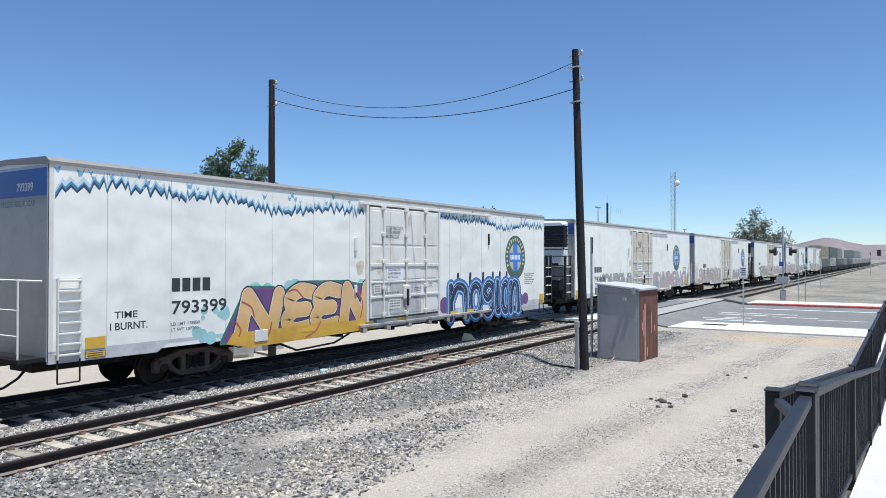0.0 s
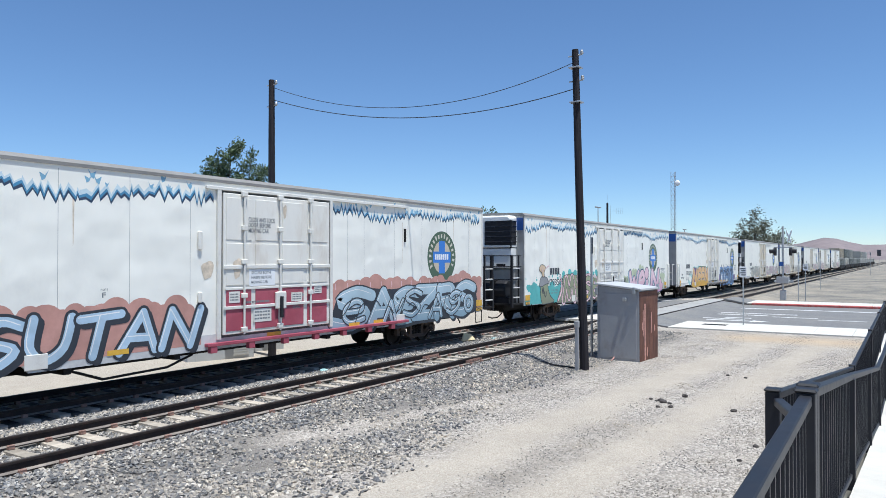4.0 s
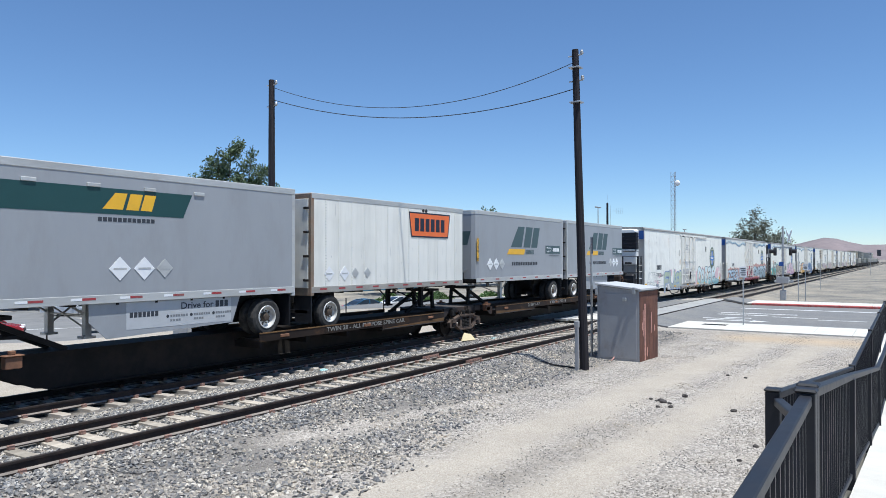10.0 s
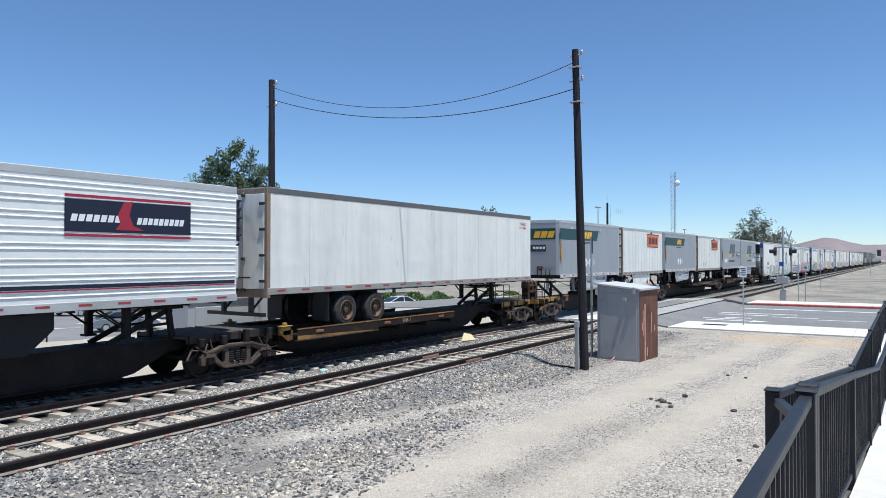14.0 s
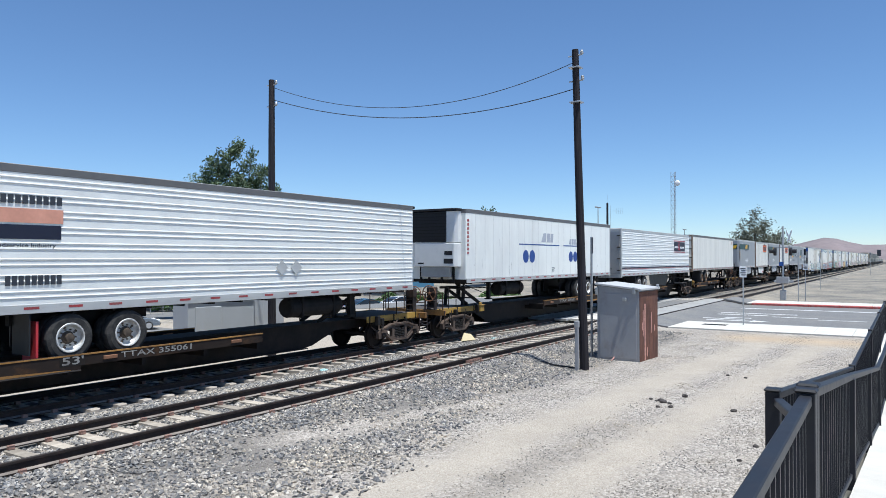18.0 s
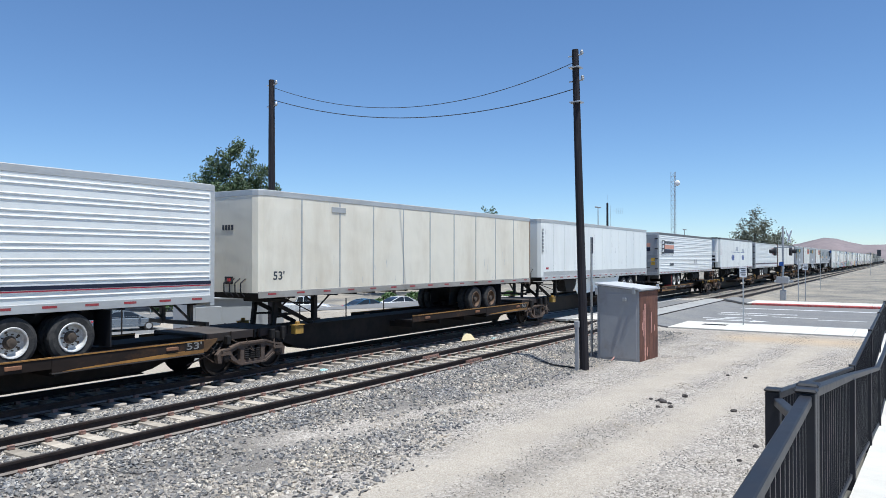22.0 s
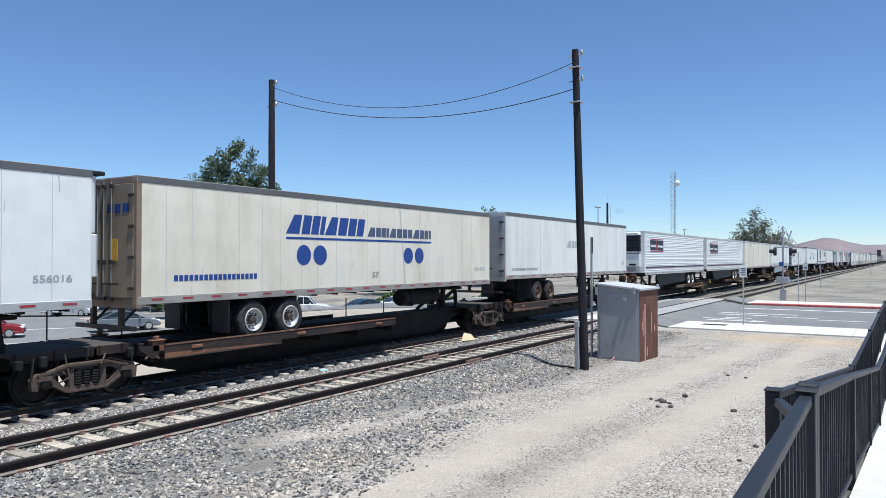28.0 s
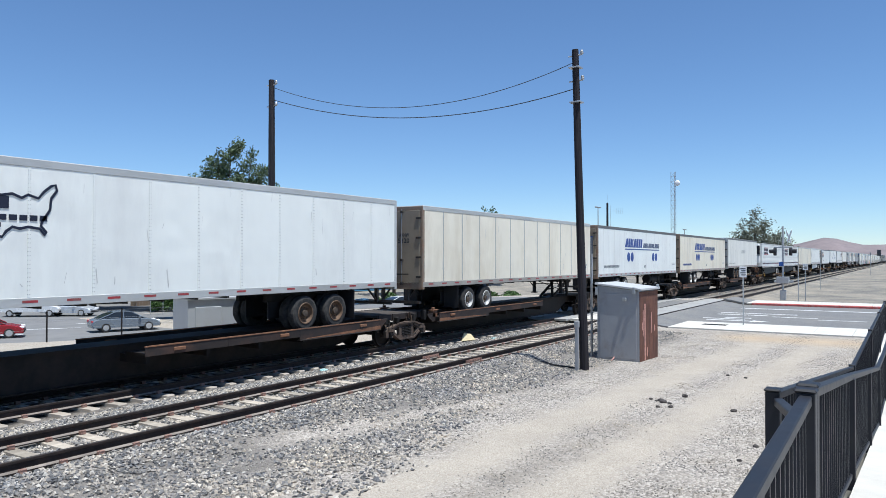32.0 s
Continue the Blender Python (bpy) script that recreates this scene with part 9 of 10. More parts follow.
def well_car(x, L, tones, tall=True):
    u = thing("well_car", "dark well car that carries stacked containers", "railway car", "well cars of the train")
    CARRIED.append((u, x))
    bm = bmnew()
    for s in (-1, 1):
        slab(bm, [(0.4, 1.05), (2.2, 0.95), (2.6, 0.35), (L - 2.6, 0.35), (L - 2.2, 0.95), (L - 0.4, 1.05), (L - 0.4, 1.3), (0.4, 1.3)], s * 1.40 - 0.05, s * 1.40 + 0.05)
    part("side_sill", bm, M["spine"], u)
    part("floor", boxes((0.4, L - 0.4, -1.35, 1.35, 0.36, 0.44)), M["spine"], u)
    truck(u, 0.9)
    for lvl in range(2 if tall else 1):
        c = thing("container", "corrugated steel shipping container on the train", "container", "containers on the well cars")
        CARRIED.append((c, x + 2.3))
        z0 = 0.46 + lvl * 2.62
        bm = boxes((0, L - 4.6, -1.22, 1.22, z0, z0 + 2.6))
        part("body", bm, M[tones[lvl]], c)
        bm = bmnew()
        n = 34
        for i in range(n):
            xx = 0.2 + (L - 5.0) * i / n
            box(bm, xx, xx + 0.14, -1.25, -1.21, z0 + 0.15, z0 + 2.45)
        part("corrugation", bm, M[tones[lvl]], c)
        for xx in (0.0, L - 4.75):
            part("corner_post", boxes((xx - 0.02, xx + 0.17, -1.26, -1.1, z0, z0 + 2.6)), M[tones[lvl]], c)
    return u


kinds = ["box_grey_a", "box_slate", "box_tan", "box_pale"]
rng = random.Random(8)
for i in range(12):
    well_car(162.5 + i * 20.2, 20.0, [rng.choice(kinds), rng.choice(kinds)], tall=i in (0, 1, 2, 5, 7))


# ---- beyond the line ----
def tree(x, y, z0, h, spread, leaf, seed, lobes, n=9000, size=0.2, trunk=0.25, label="", name="tree", droop=0.0, full=0.5):
    """Tapered trunk, limbs, and a crown of leafy sprays. lobes: (side, away, base, top, radius): masses of the crown, in parts of the spread and the height; side runs across the view."""
    rng = random.Random(seed)
    t = thing(name, label, "tree", at=pose(x, y, z0))
    across, away = Vector((math.sin(HEAD), -math.cos(HEAD), 0)), Vector((math.cos(HEAD), math.sin(HEAD), 0))
    bm = bmnew()
    rod(bm, (0, 0, -0.2), (0.05, 0.1, h * 0.3), trunk, 9, trunk * 0.8)
    tips, weights = [], []
    for sd, aw, lo, hi, rad in lobes:
        foot = across * sd * spread + away * aw * spread
        top = Vector((foot.x, foot.y, hi * h))
        rod(bm, (0.05, 0.1, h * 0.28), (foot.x * 0.7, foot.y * 0.7, lo * h + 0.4 * (hi - lo) * h), trunk * 0.55, 6, trunk * 0.3)
        rod(bm, (foot.x * 0.7, foot.y * 0.7, lo * h + 0.4 * (hi - lo) * h), top - Vector((0, 0, 0.3)), trunk * 0.3, 5, trunk * 0.06)
        for i in range(int(34 * rad / 0.4)):
            f = rng.random() ** 0.8
            prof = min(1.0, 0.35 + f * 2.2) if f < 0.3 else ((1.06 - f) / 0.76) ** full
            a, q = rng.uniform(0, 2 * math.pi), math.sqrt(rng.uniform(0.15, 1.0)) * rad * spread * prof
            c = Vector((foot.x + math.cos(a) * q, foot.y + math.sin(a) * q, (lo + (hi - lo) * f) * h - droop * q))
            r = spread * rng.uniform(0.14, 0.26) * (0.65 + 0.35 * (1 - f))
            out = Vector((math.cos(a), math.sin(a), 0.9 - droop * 1.4)).normalized()
            tips.append((c, r, out))
            weights.append(r * r)
            rod(bm, Vector((foot.x * 0.8, foot.y * 0.8, c.z - 0.35 * q)), c, trunk * 0.12, 4, trunk * 0.03)
    part("trunk", bm, M["bark"], t, "brown trunk and limbs")
    verts, faces = [], []
    for c, r, out in rng.choices(tips, weights, k=n):
        d = Vector((rng.gauss(0, 1), rng.gauss(0, 1), rng.gauss(0, 0.8))).normalized() * r * rng.random() ** 0.5
        p = c + d + out * r * rng.uniform(-0.6, 1.5) + Vector((0, 0, r * rng.uniform(-0.3, 0.5)))
        u = Vector((rng.gauss(0, 1), rng.gauss(0, 1), rng.gauss(0, 0.8) + 0.4)).normalized()
        v = (out + Vector((rng.gauss(0, 0.7), rng.gauss(0, 0.7), rng.gauss(0, 0.7)))).normalized()
        w = u.cross(v).normalized()
        e = size * rng.uniform(0.6, 1.4)
        k = len(verts)
        verts += [tuple(p - v * e), tuple(p - w * e * 0.42), tuple(p + v * e), tuple(p + w * e * 0.42)]
        faces.append((k, k + 1, k + 2, k + 3))
    me = bpy.data.meshes.new("crown")
    me.from_pydata(verts, [], faces)
    me.materials.append(M[leaf])
    part("crown", me, M[leaf], t, "crown of many small leaves")
    return t


TALL = ((0.05, 0, 0.22, 1.0, 0.50), (0.40, 0.1, 0.25, 0.95, 0.36), (-0.28, -0.1, 0.20, 0.86, 0.42), (-0.72, 0.1, 0.18, 0.80, 0.34), (0.80, -0.1, 0.20, 0.82, 0.36), (0.2, 0.4, 0.15, 0.62, 0.6), (-0.4, -0.3, 0.14, 0.58, 0.55))
CONE = ((0.12, 0, 0.2, 1.0, 0.40), (0.55, 0.1, 0.25, 0.955, 0.30), (-0.12, -0.1, 0.20, 0.93, 0.42), (-0.45, 0.1, 0.18, 0.84, 0.40), (0.85, -0.1, 0.20, 0.86, 0.36), (-0.85, 0, 0.18, 0.76, 0.34), (1.1, 0.1, 0.2, 0.80, 0.3), (0.3, 0.4, 0.15, 0.80, 0.6), (-0.2, -0.3, 0.14, 0.78, 0.55), (-1.15, 0.1, 0.15, 0.70, 0.26))
WIDE = ((0.0, 0, 0.32, 1.0, 0.55), (0.55, 0.1, 0.30, 0.90, 0.48), (-0.55, -0.1, 0.32, 0.92, 0.50), (-0.95, 0.1, 0.28, 0.70, 0.36), (0.95, 0.0, 0.30, 0.72, 0.36), (0.2, -0.5, 0.30, 0.76, 0.5), (-0.25, -0.45, 0.30, 0.80, 0.5))
PINE = ((0.0, 0, 0.10, 1.0, 0.45), (0.30, 0, 0.12, 0.84, 0.40), (-0.34, 0, 0.08, 0.78, 0.42), (0.72, 0, 0.30, 0.64, 0.30), (-0.75, 0, 0.06, 0.52, 0.36), (0.2, 0.4, 0.1, 0.7, 0.4))
tree(39.9, 46.9, LOT_Z, 14.3, 3.7, "leaf_a", 11, CONE, 80000, 0.12, 0.32, "tall green broadleaf tree behind the street")
tree(47.6, 66.8, LOT_Z, 7.6, 5.0, "leaf_a", 12, WIDE, 22000, 0.17, 0.34, "wide green street tree in front of a house")
tree(41.0, 76.5, LOT_Z, 7.2, 3.8, "leaf_b", 23, WIDE, 8000, 0.18, 0.3, "dusty green tree beside a white house")
tree(43.9, 72.1, LOT_Z, 8.8, 5.0, "leaf_a", 19, WIDE, 22000, 0.18, 0.34, "large green tree behind the street")
tree(52.0, 60.0, LOT_Z, 9.0, 3.4, "leaf_a", 17, WIDE, 12000, 0.17, 0.28, "green street tree beside a garden fence")
tree(93.0, 52.0, -1.2, 11.4, 3.0, "leaf_a", 13, TALL, 6000, 0.2, 0.25, "green tree whose top shows over the train")
tree(163.0, 26.9, -0.5, 13.0, 6.8, "leaf_c", 14, PINE, 15000, 0.22, 0.4, "ragged grey-green pine beyond the crossing", droop=0.2, full=1.15)
tree(78.0, 58.0, -1.6, 7.2, 3.5, "leaf_b", 15, WIDE, 3600, 0.2, 0.25, "dusty green tree beside the blue building")


def hedge(x, y, w, d, h, ang, seed):
    rng = random.Random(seed)
    verts, faces = [], []
    for i in range(3000):
        p = Vector((rng.uniform(-w / 2, w / 2), rng.uniform(-d / 2, d / 2), h * rng.random() ** 0.5))
        p.z *= 0.75 + 0.25 * math.sin(p.x * 2.2 + seed)
        u = Vector((rng.gauss(0, 1), rng.gauss(0, 1), rng.gauss(0, 1))).normalized()
        v = u.orthogonal().normalized()
        q = u.cross(v)
        s = rng.uniform(0.10, 0.18)
        k = len(verts)
        verts += [tuple(p - v * s), tuple(p - q * s * 0.5), tuple(p + v * s), tuple(p + q * s * 0.5)]
        faces.append((k, k + 1, k + 2, k + 3))
    me = bpy.data.meshes.new("hedge")
    me.from_pydata(verts, [], faces)
    me.materials.append(M["leaf_hedge"])
    ob = new("hedge", me)
    ob.matrix_basis = pose(x, y, LOT_Z + 0.1, 0, 0, ang)
    tagged(ob, "low clipped bright green hedge by the street", "hedge", kind="stuff")


M["leaf_hedge"] = mat("bright_green_hedge", (0.07, 0.135, 0.03), 0.6, var=0.4, scale=1.0)
hedge(66.0, 46.0, 9.0, 2.0, 1.5, -35, 2)
hedge(74.0, 40.0, 6.0, 2.0, 1.4, -35, 4)
hedge(45.6, 62.4, 2.6, 2.2, 2.1, -35, 6)


def hill_z(a, r):
    """Height of the dry hill at the bearing a (degrees) and distance r."""
    u, v = (a - 20) / 80, (r - 420) / 700
    x, y = r * math.cos(math.radians(a)), r * math.sin(math.radians(a))
    bump = math.exp(-((u - 0.415) / 0.10) ** 2) * 0.85 + 0.55 * math.exp(-((u - 0.28) / 0.10) ** 2) + 0.42 * math.exp(-((u - 0.60) / 0.12) ** 2) + 0.4 * math.exp(-((u - 0.85) / 0.14) ** 2)
    z = 98 * bump * smooth(0.0, 0.75, v)
    gully = abs(noise.noise(Vector((a * 0.45, r * 0.004, 6))))
    z += (9 * noise.noise(Vector((x * 0.008, y * 0.008, 1))) + 4 * noise.noise(Vector((x * 0.03, y * 0.03, 2))) + 9 * gully) * smooth(0, 0.4, v)
    return Vector((x, y, z - 8))


def scrub():
    """Dark bushes scattered over the hillside."""
    rng = np.random.default_rng(12)
    base = np.array([(1, 0, 0), (-0.5, 0.87, 0), (-0.5, -0.87, 0), (0.2, 0.1, 0.95), (0, 0, -0.8)])
    tri = np.array([(0, 1, 3), (1, 2, 3), (2, 0, 3), (1, 0, 4), (2, 1, 4), (0, 2, 4)])
    verts, faces = [], []
    while len(verts) < 8200 * 5:
        a, r = rng.uniform(49, 66), rng.uniform(470, 1000)
        if noise.noise(Vector((a * 0.5, r * 0.012, 3))) < rng.uniform(-0.55, 0.35):
            continue
        p = hill_z(a, r)
        k = rng.uniform(0.6, 1.0) * (3.2 if rng.random() < 0.08 else 1.5) * rng.uniform(0.8, 1.2, (5, 3))
        faces += (tri + len(verts)).tolist()
        verts += (base * k + np.array(p)).tolist()
    me = bpy.data.meshes.new("scrub")
    me.from_pydata(verts, [], faces)
    me.materials.append(M["scrub"])
    tagged(new("scrub", me), "dark green scrub scattered over the hillside", "scrub", kind="stuff")


M["scrub"] = mat("dusty_dark_scrub", (0.075, 0.085, 0.045), 0.9, var=0.3, scale=0.05)


def hills():
    """Dry hill behind the town, and the far mountains."""
    bm = bmnew()
    nx, ny = 110, 34
    grid = [[bm.verts.new(hill_z(20 + 80 * i / nx, 420 + 700 * j / ny)) for j in range(ny + 1)] for i in range(nx + 1)]
    for i in range(nx):
        for j in range(ny):
            bm.faces.new((grid[i][j], grid[i + 1][j], grid[i + 1][j + 1], grid[i][j + 1]))
    solo("hill", bm, M["hill"], "dry brown hillside dotted with scrub", "hill", kind="structure", smooth=True)
    bm = bmnew()
    grid = []
    for i in range(81):
        a = math.radians(-30 + 62 * i / 80)
        row = []
        for j in range(9):
            r = 2600 + 90 * j
            deg = math.degrees(a)
            ridge = 38 + 52 * math.exp(-((deg - 4.6) / 1.7) ** 2) + 22 * math.exp(-((deg - 1.3) / 1.6) ** 2) + 24 * math.exp(-((deg - 8.5) / 2.4) ** 2) + 16 * math.exp(-((deg + 9) / 6) ** 2)
            z = ridge * smooth(0, 6, j) + (12 * noise.noise(Vector((deg * 0.9, j * 0.5, 4))) + 9 * noise.noise(Vector((deg * 3, j * 1.3, 7)))) * smooth(0, 3, j) * (1 - 0.7 * smooth(4, 8, j))
            row.append(bm.verts.new((r * math.cos(a), r * math.sin(a), z - 6 if j else -10)))
        grid.append(row)
    for i in range(80):
        for j in range(8):
            bm.faces.new((grid[i][j], grid[i + 1][j], grid[i + 1][j + 1], grid[i][j + 1]))
    solo("mountains", bm, M["mountain"], "hazy mauve mountains on the horizon", "mountain", kind="structure", smooth=True)


hills()
scrub()


def street_behind():
    """The street and parking strip that show under the train."""
    bm = bmnew()
    pts = [(-40, 44), (10, 44), (30, 38.5), (80, 38.5), (80, 55), (30, 78), (-40, 110)]
    bm.faces.new([bm.verts.new((x, y, LOT_Z + 0.02)) for x, y in pts])
    solo("back_street", bm, M["asphalt_pale"], "sun-bleached asphalt street behind the train", "road", kind="structure")
    bm = bmnew()
    for i in range(6):
        x, y = 18 + i * 5.0, 52 + 1.5 * i
        v = [(0, 0), (3.2, -2.0), (3.5, -1.8), (0.3, 0.2)]
        bm.faces.new([bm.verts.new((x + a, y + b_, LOT_Z + 0.028)) for a, b_ in v])
    solo("parking_marks", bm, M["white_line"], "worn white parking marks on the street", "road marking", kind="structure")
    bm = bmnew()
    box(bm, 10, 60, 82, 84, LOT_Z, LOT_Z + 0.15)
    solo("far_kerb", bm, M["concrete"], "pale kerb on the far side of the street", "kerb", kind="structure")


M["asphalt_pale"] = mat("sun_bleached_asphalt", (0.18, 0.178, 0.175), 0.9, var=0.12, scale=0.6, dirt=(0.24, 0.232, 0.22), amount=0.4, dscale=0.15)
street_behind()


def car_body(kind):
    """Side outlines (x, z) of the body, and of the glass house, for a car 4.6 m long."""
    if kind == "pickup":
        return ([(-2.5, 0.45), (-2.6, 0.60), (-2.55, 1.05), (-0.45, 1.08), (1.0, 1.08), (1.9, 1.03), (2.4, 0.93), (2.58, 0.75), (2.55, 0.42)], [(-0.55, 1.06), (-0.46, 1.55), (-0.30, 1.74), (0.45, 1.76), (0.70, 1.66), (1.25, 1.06)])
    if kind == "suv":
        return ([(-2.2, 0.40), (-2.3, 0.62), (-2.22, 1.0), (-1.9, 1.06), (0.95, 1.06), (1.7, 1.0), (2.12, 0.88), (2.28, 0.65), (2.25, 0.38)], [(-2.12, 1.04), (-2.02, 1.45), (-1.75, 1.67), (0.0, 1.72), (0.25, 1.66), (1.05, 1.04)])
    return ([(-2.3, 0.32), (-2.38, 0.55), (-2.32, 0.80), (-2.1, 0.93), (-1.6, 0.97), (0.9, 0.93), (1.55, 0.86), (2.08, 0.74), (2.32, 0.56), (2.3, 0.30)], [(-1.95, 0.94), (-1.35, 1.26), (-0.85, 1.40), (-0.05, 1.44), (0.35, 1.37), (1.22, 0.92)])


CAR_WHEEL = None


def car(x, y, z, ang, kind, paint, label):
    global CAR_WHEEL
    c = thing("parked_car" if kind != "pickup" else "pickup_truck", label, "car", "vehicles on the street behind the train", at=pose(x, y, z, 0, 0, ang))
    body, cab = car_body(kind)
    w = 0.90
    bm = bmnew()
    n = len(body)
    loft(bm, [[(px * k, yy, 0.45 + (pz - 0.45) * q) for px, pz in body] for yy, k, q in ((-w, 0.97, 0.9), (-w * 0.9, 1.0, 1.0), (w * 0.9, 1.0, 1.0), (w, 0.97, 0.9))])
    part("body", bm, M[paint], c, smooth=False)
    bm = bmnew()
    zb, tz = cab[0][1], max(pz for _, pz in cab)
    loft(bm, [[(px, yy * (0.90 - 0.16 * max(0, pz - zb) / (tz - zb)), pz) for px, pz in cab] for yy in (-w, w)])
    part("glass_house", bm, M["glass"], c, "dark windows")
    bm = bmnew()
    loft(bm, [[(px, yy, pz - 0.01) for px, pz in cab[2:5]] + [(px, yy, pz + 0.025) for px, pz in reversed(cab[2:5])] for yy in (-w * 0.76, w * 0.76)])
    part("roof_panel", bm, M[paint], c)
    for s in (-1, 1):
        mid = (cab[2][0] + cab[4][0]) / 2
        for (xa, za), (xb, zb) in ((cab[0], cab[2]), (cab[5], cab[4]), ((mid, cab[0][1]), (mid, tz))):
            bm = bmnew()
            rod(bm, (xa, s * w * 0.905, za), (xb, s * w * 0.755, zb), 0.042, 5)
            part("pillar", bm, M[paint], c)
        part("mirror", boxes((0.75, 0.93, s * (w + 0.08) - 0.07, s * (w + 0.08) + 0.07, cab[0][1] + 0.03, cab[0][1] + 0.17)), M[paint], c, bevel=0.02)
    L = body[-2][0]
    for s in (-1, 1):
        part("headlight", boxes((L - 0.25, L + 0.01, s * 0.62 - 0.18, s * 0.62 + 0.18, 0.62, 0.76)), M["tape_white"], c, bevel=0.02)
        part("tail_light", boxes((body[1][0] - 0.005, body[1][0] + 0.12, s * 0.70 - 0.14, s * 0.70 + 0.14, 0.70, 0.86)), M["red"], c, bevel=0.02)
    part("bumper", boxes((L - 0.12, L + 0.05, -0.8, 0.8, 0.36, 0.54)), M["black"], c, bevel=0.03)
    if CAR_WHEEL is None:
        bm = bmnew()
        turned(bm, [(0.20, -0.11), (0.30, -0.11), (0.335, -0.07), (0.335, 0.07), (0.30, 0.11), (0.20, 0.11)], 20, "y")
        a = mesh_of("tyre", bm, M["tyre"])
        bm = bmnew()
        turned(bm, [(0.21, -0.115), (0.19, -0.115), (0.17, -0.07), (0.06, -0.09), (0.02, -0.10)], 16, "y")
        CAR_WHEEL = (a, mesh_of("rim", bm, M["alu"]))
    for px in (body[0][0] + 0.85, L - 0.85):
        for s in (-1, 1):
            t = part("tyre", CAR_WHEEL[0], M["tyre"], c)
            t.matrix_basis = pose(px, s * 0.80, 0.335, 0, 0, 0 if s < 0 else 180)
            part("rim", CAR_WHEEL[1], M["alu"], t)
    return c


for nm, col in (("car_slate", (0.19, 0.22, 0.25)), ("car_silver", (0.50, 0.52, 0.54)), ("car_red", (0.30, 0.022, 0.03)), ("car_blue", (0.035, 0.11, 0.19)), ("car_white", (0.75, 0.75, 0.74))):
    M[nm] = mat("paint_" + nm[4:], col, 0.25, 0.25, var=0.04, scale=2)
ST = LOT_Z + 0.02
car(31.95, 48.4, ST, -20, "sedan", "car_slate", "slate grey sedan parked on the street")
car(37.4, 65.0, ST, -58, "sedan", "car_silver", "silver sedan on the far side of the street")
PICKUP = car(35.2, 67.2, ST, -50, "pickup", "car_white", "white pickup truck on the street")
car(23.8, 51.5, ST, -30, "sedan", "car_red", "dark red coupe parked at the kerb")
car(54.0, 43.3, ST, -18, "sedan", "car_blue", "blue sedan parked behind the train")
car(59.6, 43.3, ST, -20, "sedan", "car_white", "white sedan parked beyond the blue one")
car(49.3, 47.3, ST, -52, "pickup", "car_white", "white pickup parked beside the utility shed")
SUV = car(36.0, 60.0, ST, 205, "suv", "car_silver", "silver sport utility vehicle driving along the street")


def utility_shed(x, y, z0, w, d, h, ang, label, vents=True):
    s = thing("utility_shed", label, "equipment shelter", "equipment shelters behind the train", at=pose(x, y, z0, 0, 0, ang))
    part("wall", boxes((0, w, 0, d, 0, h)), M["shed"], s, bevel=0.01)
    bm = bmnew()
    loft(bm, [[(xx, -0.08, h), (xx, d + 0.08, h), (xx, d + 0.08, h + 0.05), (xx, d / 2, h + 0.16), (xx, -0.08, h + 0.05)] for xx in (-0.08, w + 0.08)])
    part("roof", bm, M["roof_shed"], s, "pale metal roof")
    part("door", boxes((0.25, 1.15, -0.03, 0.0, 0.1, h - 0.25)), M["shed"], s, bevel=0.01)
    if vents:
        part("vent", boxes((w - 0.75, w - 0.2, -0.04, 0.0, 0.25, 0.75)), M["alu"], s)
        for k in range(5):
            part("vent_slat", boxes((w - 0.73, w - 0.22, -0.06, -0.035, 0.29 + k * 0.09, 0.33 + k * 0.09)), M["alu"], s)
    part("cable_box", boxes((w * 0.55, w * 0.55 + 0.3, -0.15, 0.0, 0.6, 1.1)), M["shed"], s, bevel=0.01)
    return s


M["shed"] = mat("pale_grey_shed_paint", (0.40, 0.415, 0.43), 0.5, 0.1, var=0.05, scale=1.2, dirt=(0.38, 0.37, 0.35), amount=0.3)
M["roof_shed"] = mat("grey_shed_roof", (0.40, 0.405, 0.41), 0.5, 0.1, var=0.05, scale=1.0)
utility_shed(15.8, 20.4, -0.65, 2.35, 1.6, 2.25, -20, "pale grey equipment shelter behind the tracks")
utility_shed(18.3, 21.0, -0.65, 2.0, 1.5, 2.75, -20, "taller pale equipment shelter beside the pole", False)
bm = bmnew()
turned(bm, [(0.02, 0), (0.15, 0), (0.15, 0.95), (0.13, 1.0), (0.02, 1.02)], 14, "z", (23.1, 30.4, -0.75))
solo("utility_pedestal", bm, M["em_tan"], "round beige utility pedestal beside the shelter", "pedestal")


def fence_posts():
    f = thing("wire_fence", "slim dark steel posts of a wire fence along the embankment", "fence")
    for i, (x, y) in enumerate(((13.6, 31.4), (16.6, 30.6), (19.6, 29.9), (22.6, 29.1), (25.6, 28.4), (28.6, 27.6), (31.6, 26.9), (34.2, 26.2))):
        bm = bmnew()
        rod(bm, (x, y, -0.7), (x, y, 0.75), 0.035, 7)
        part("post", bm, M["under"], f)
    for z in (0.0, 0.35, 0.7):
        bm = bmnew()
        rod(bm, (13.6, 31.4, z), (34.2, 26.2, z), 0.005, 4)
        part("wire", bm, M["galv"], f)


fence_posts()


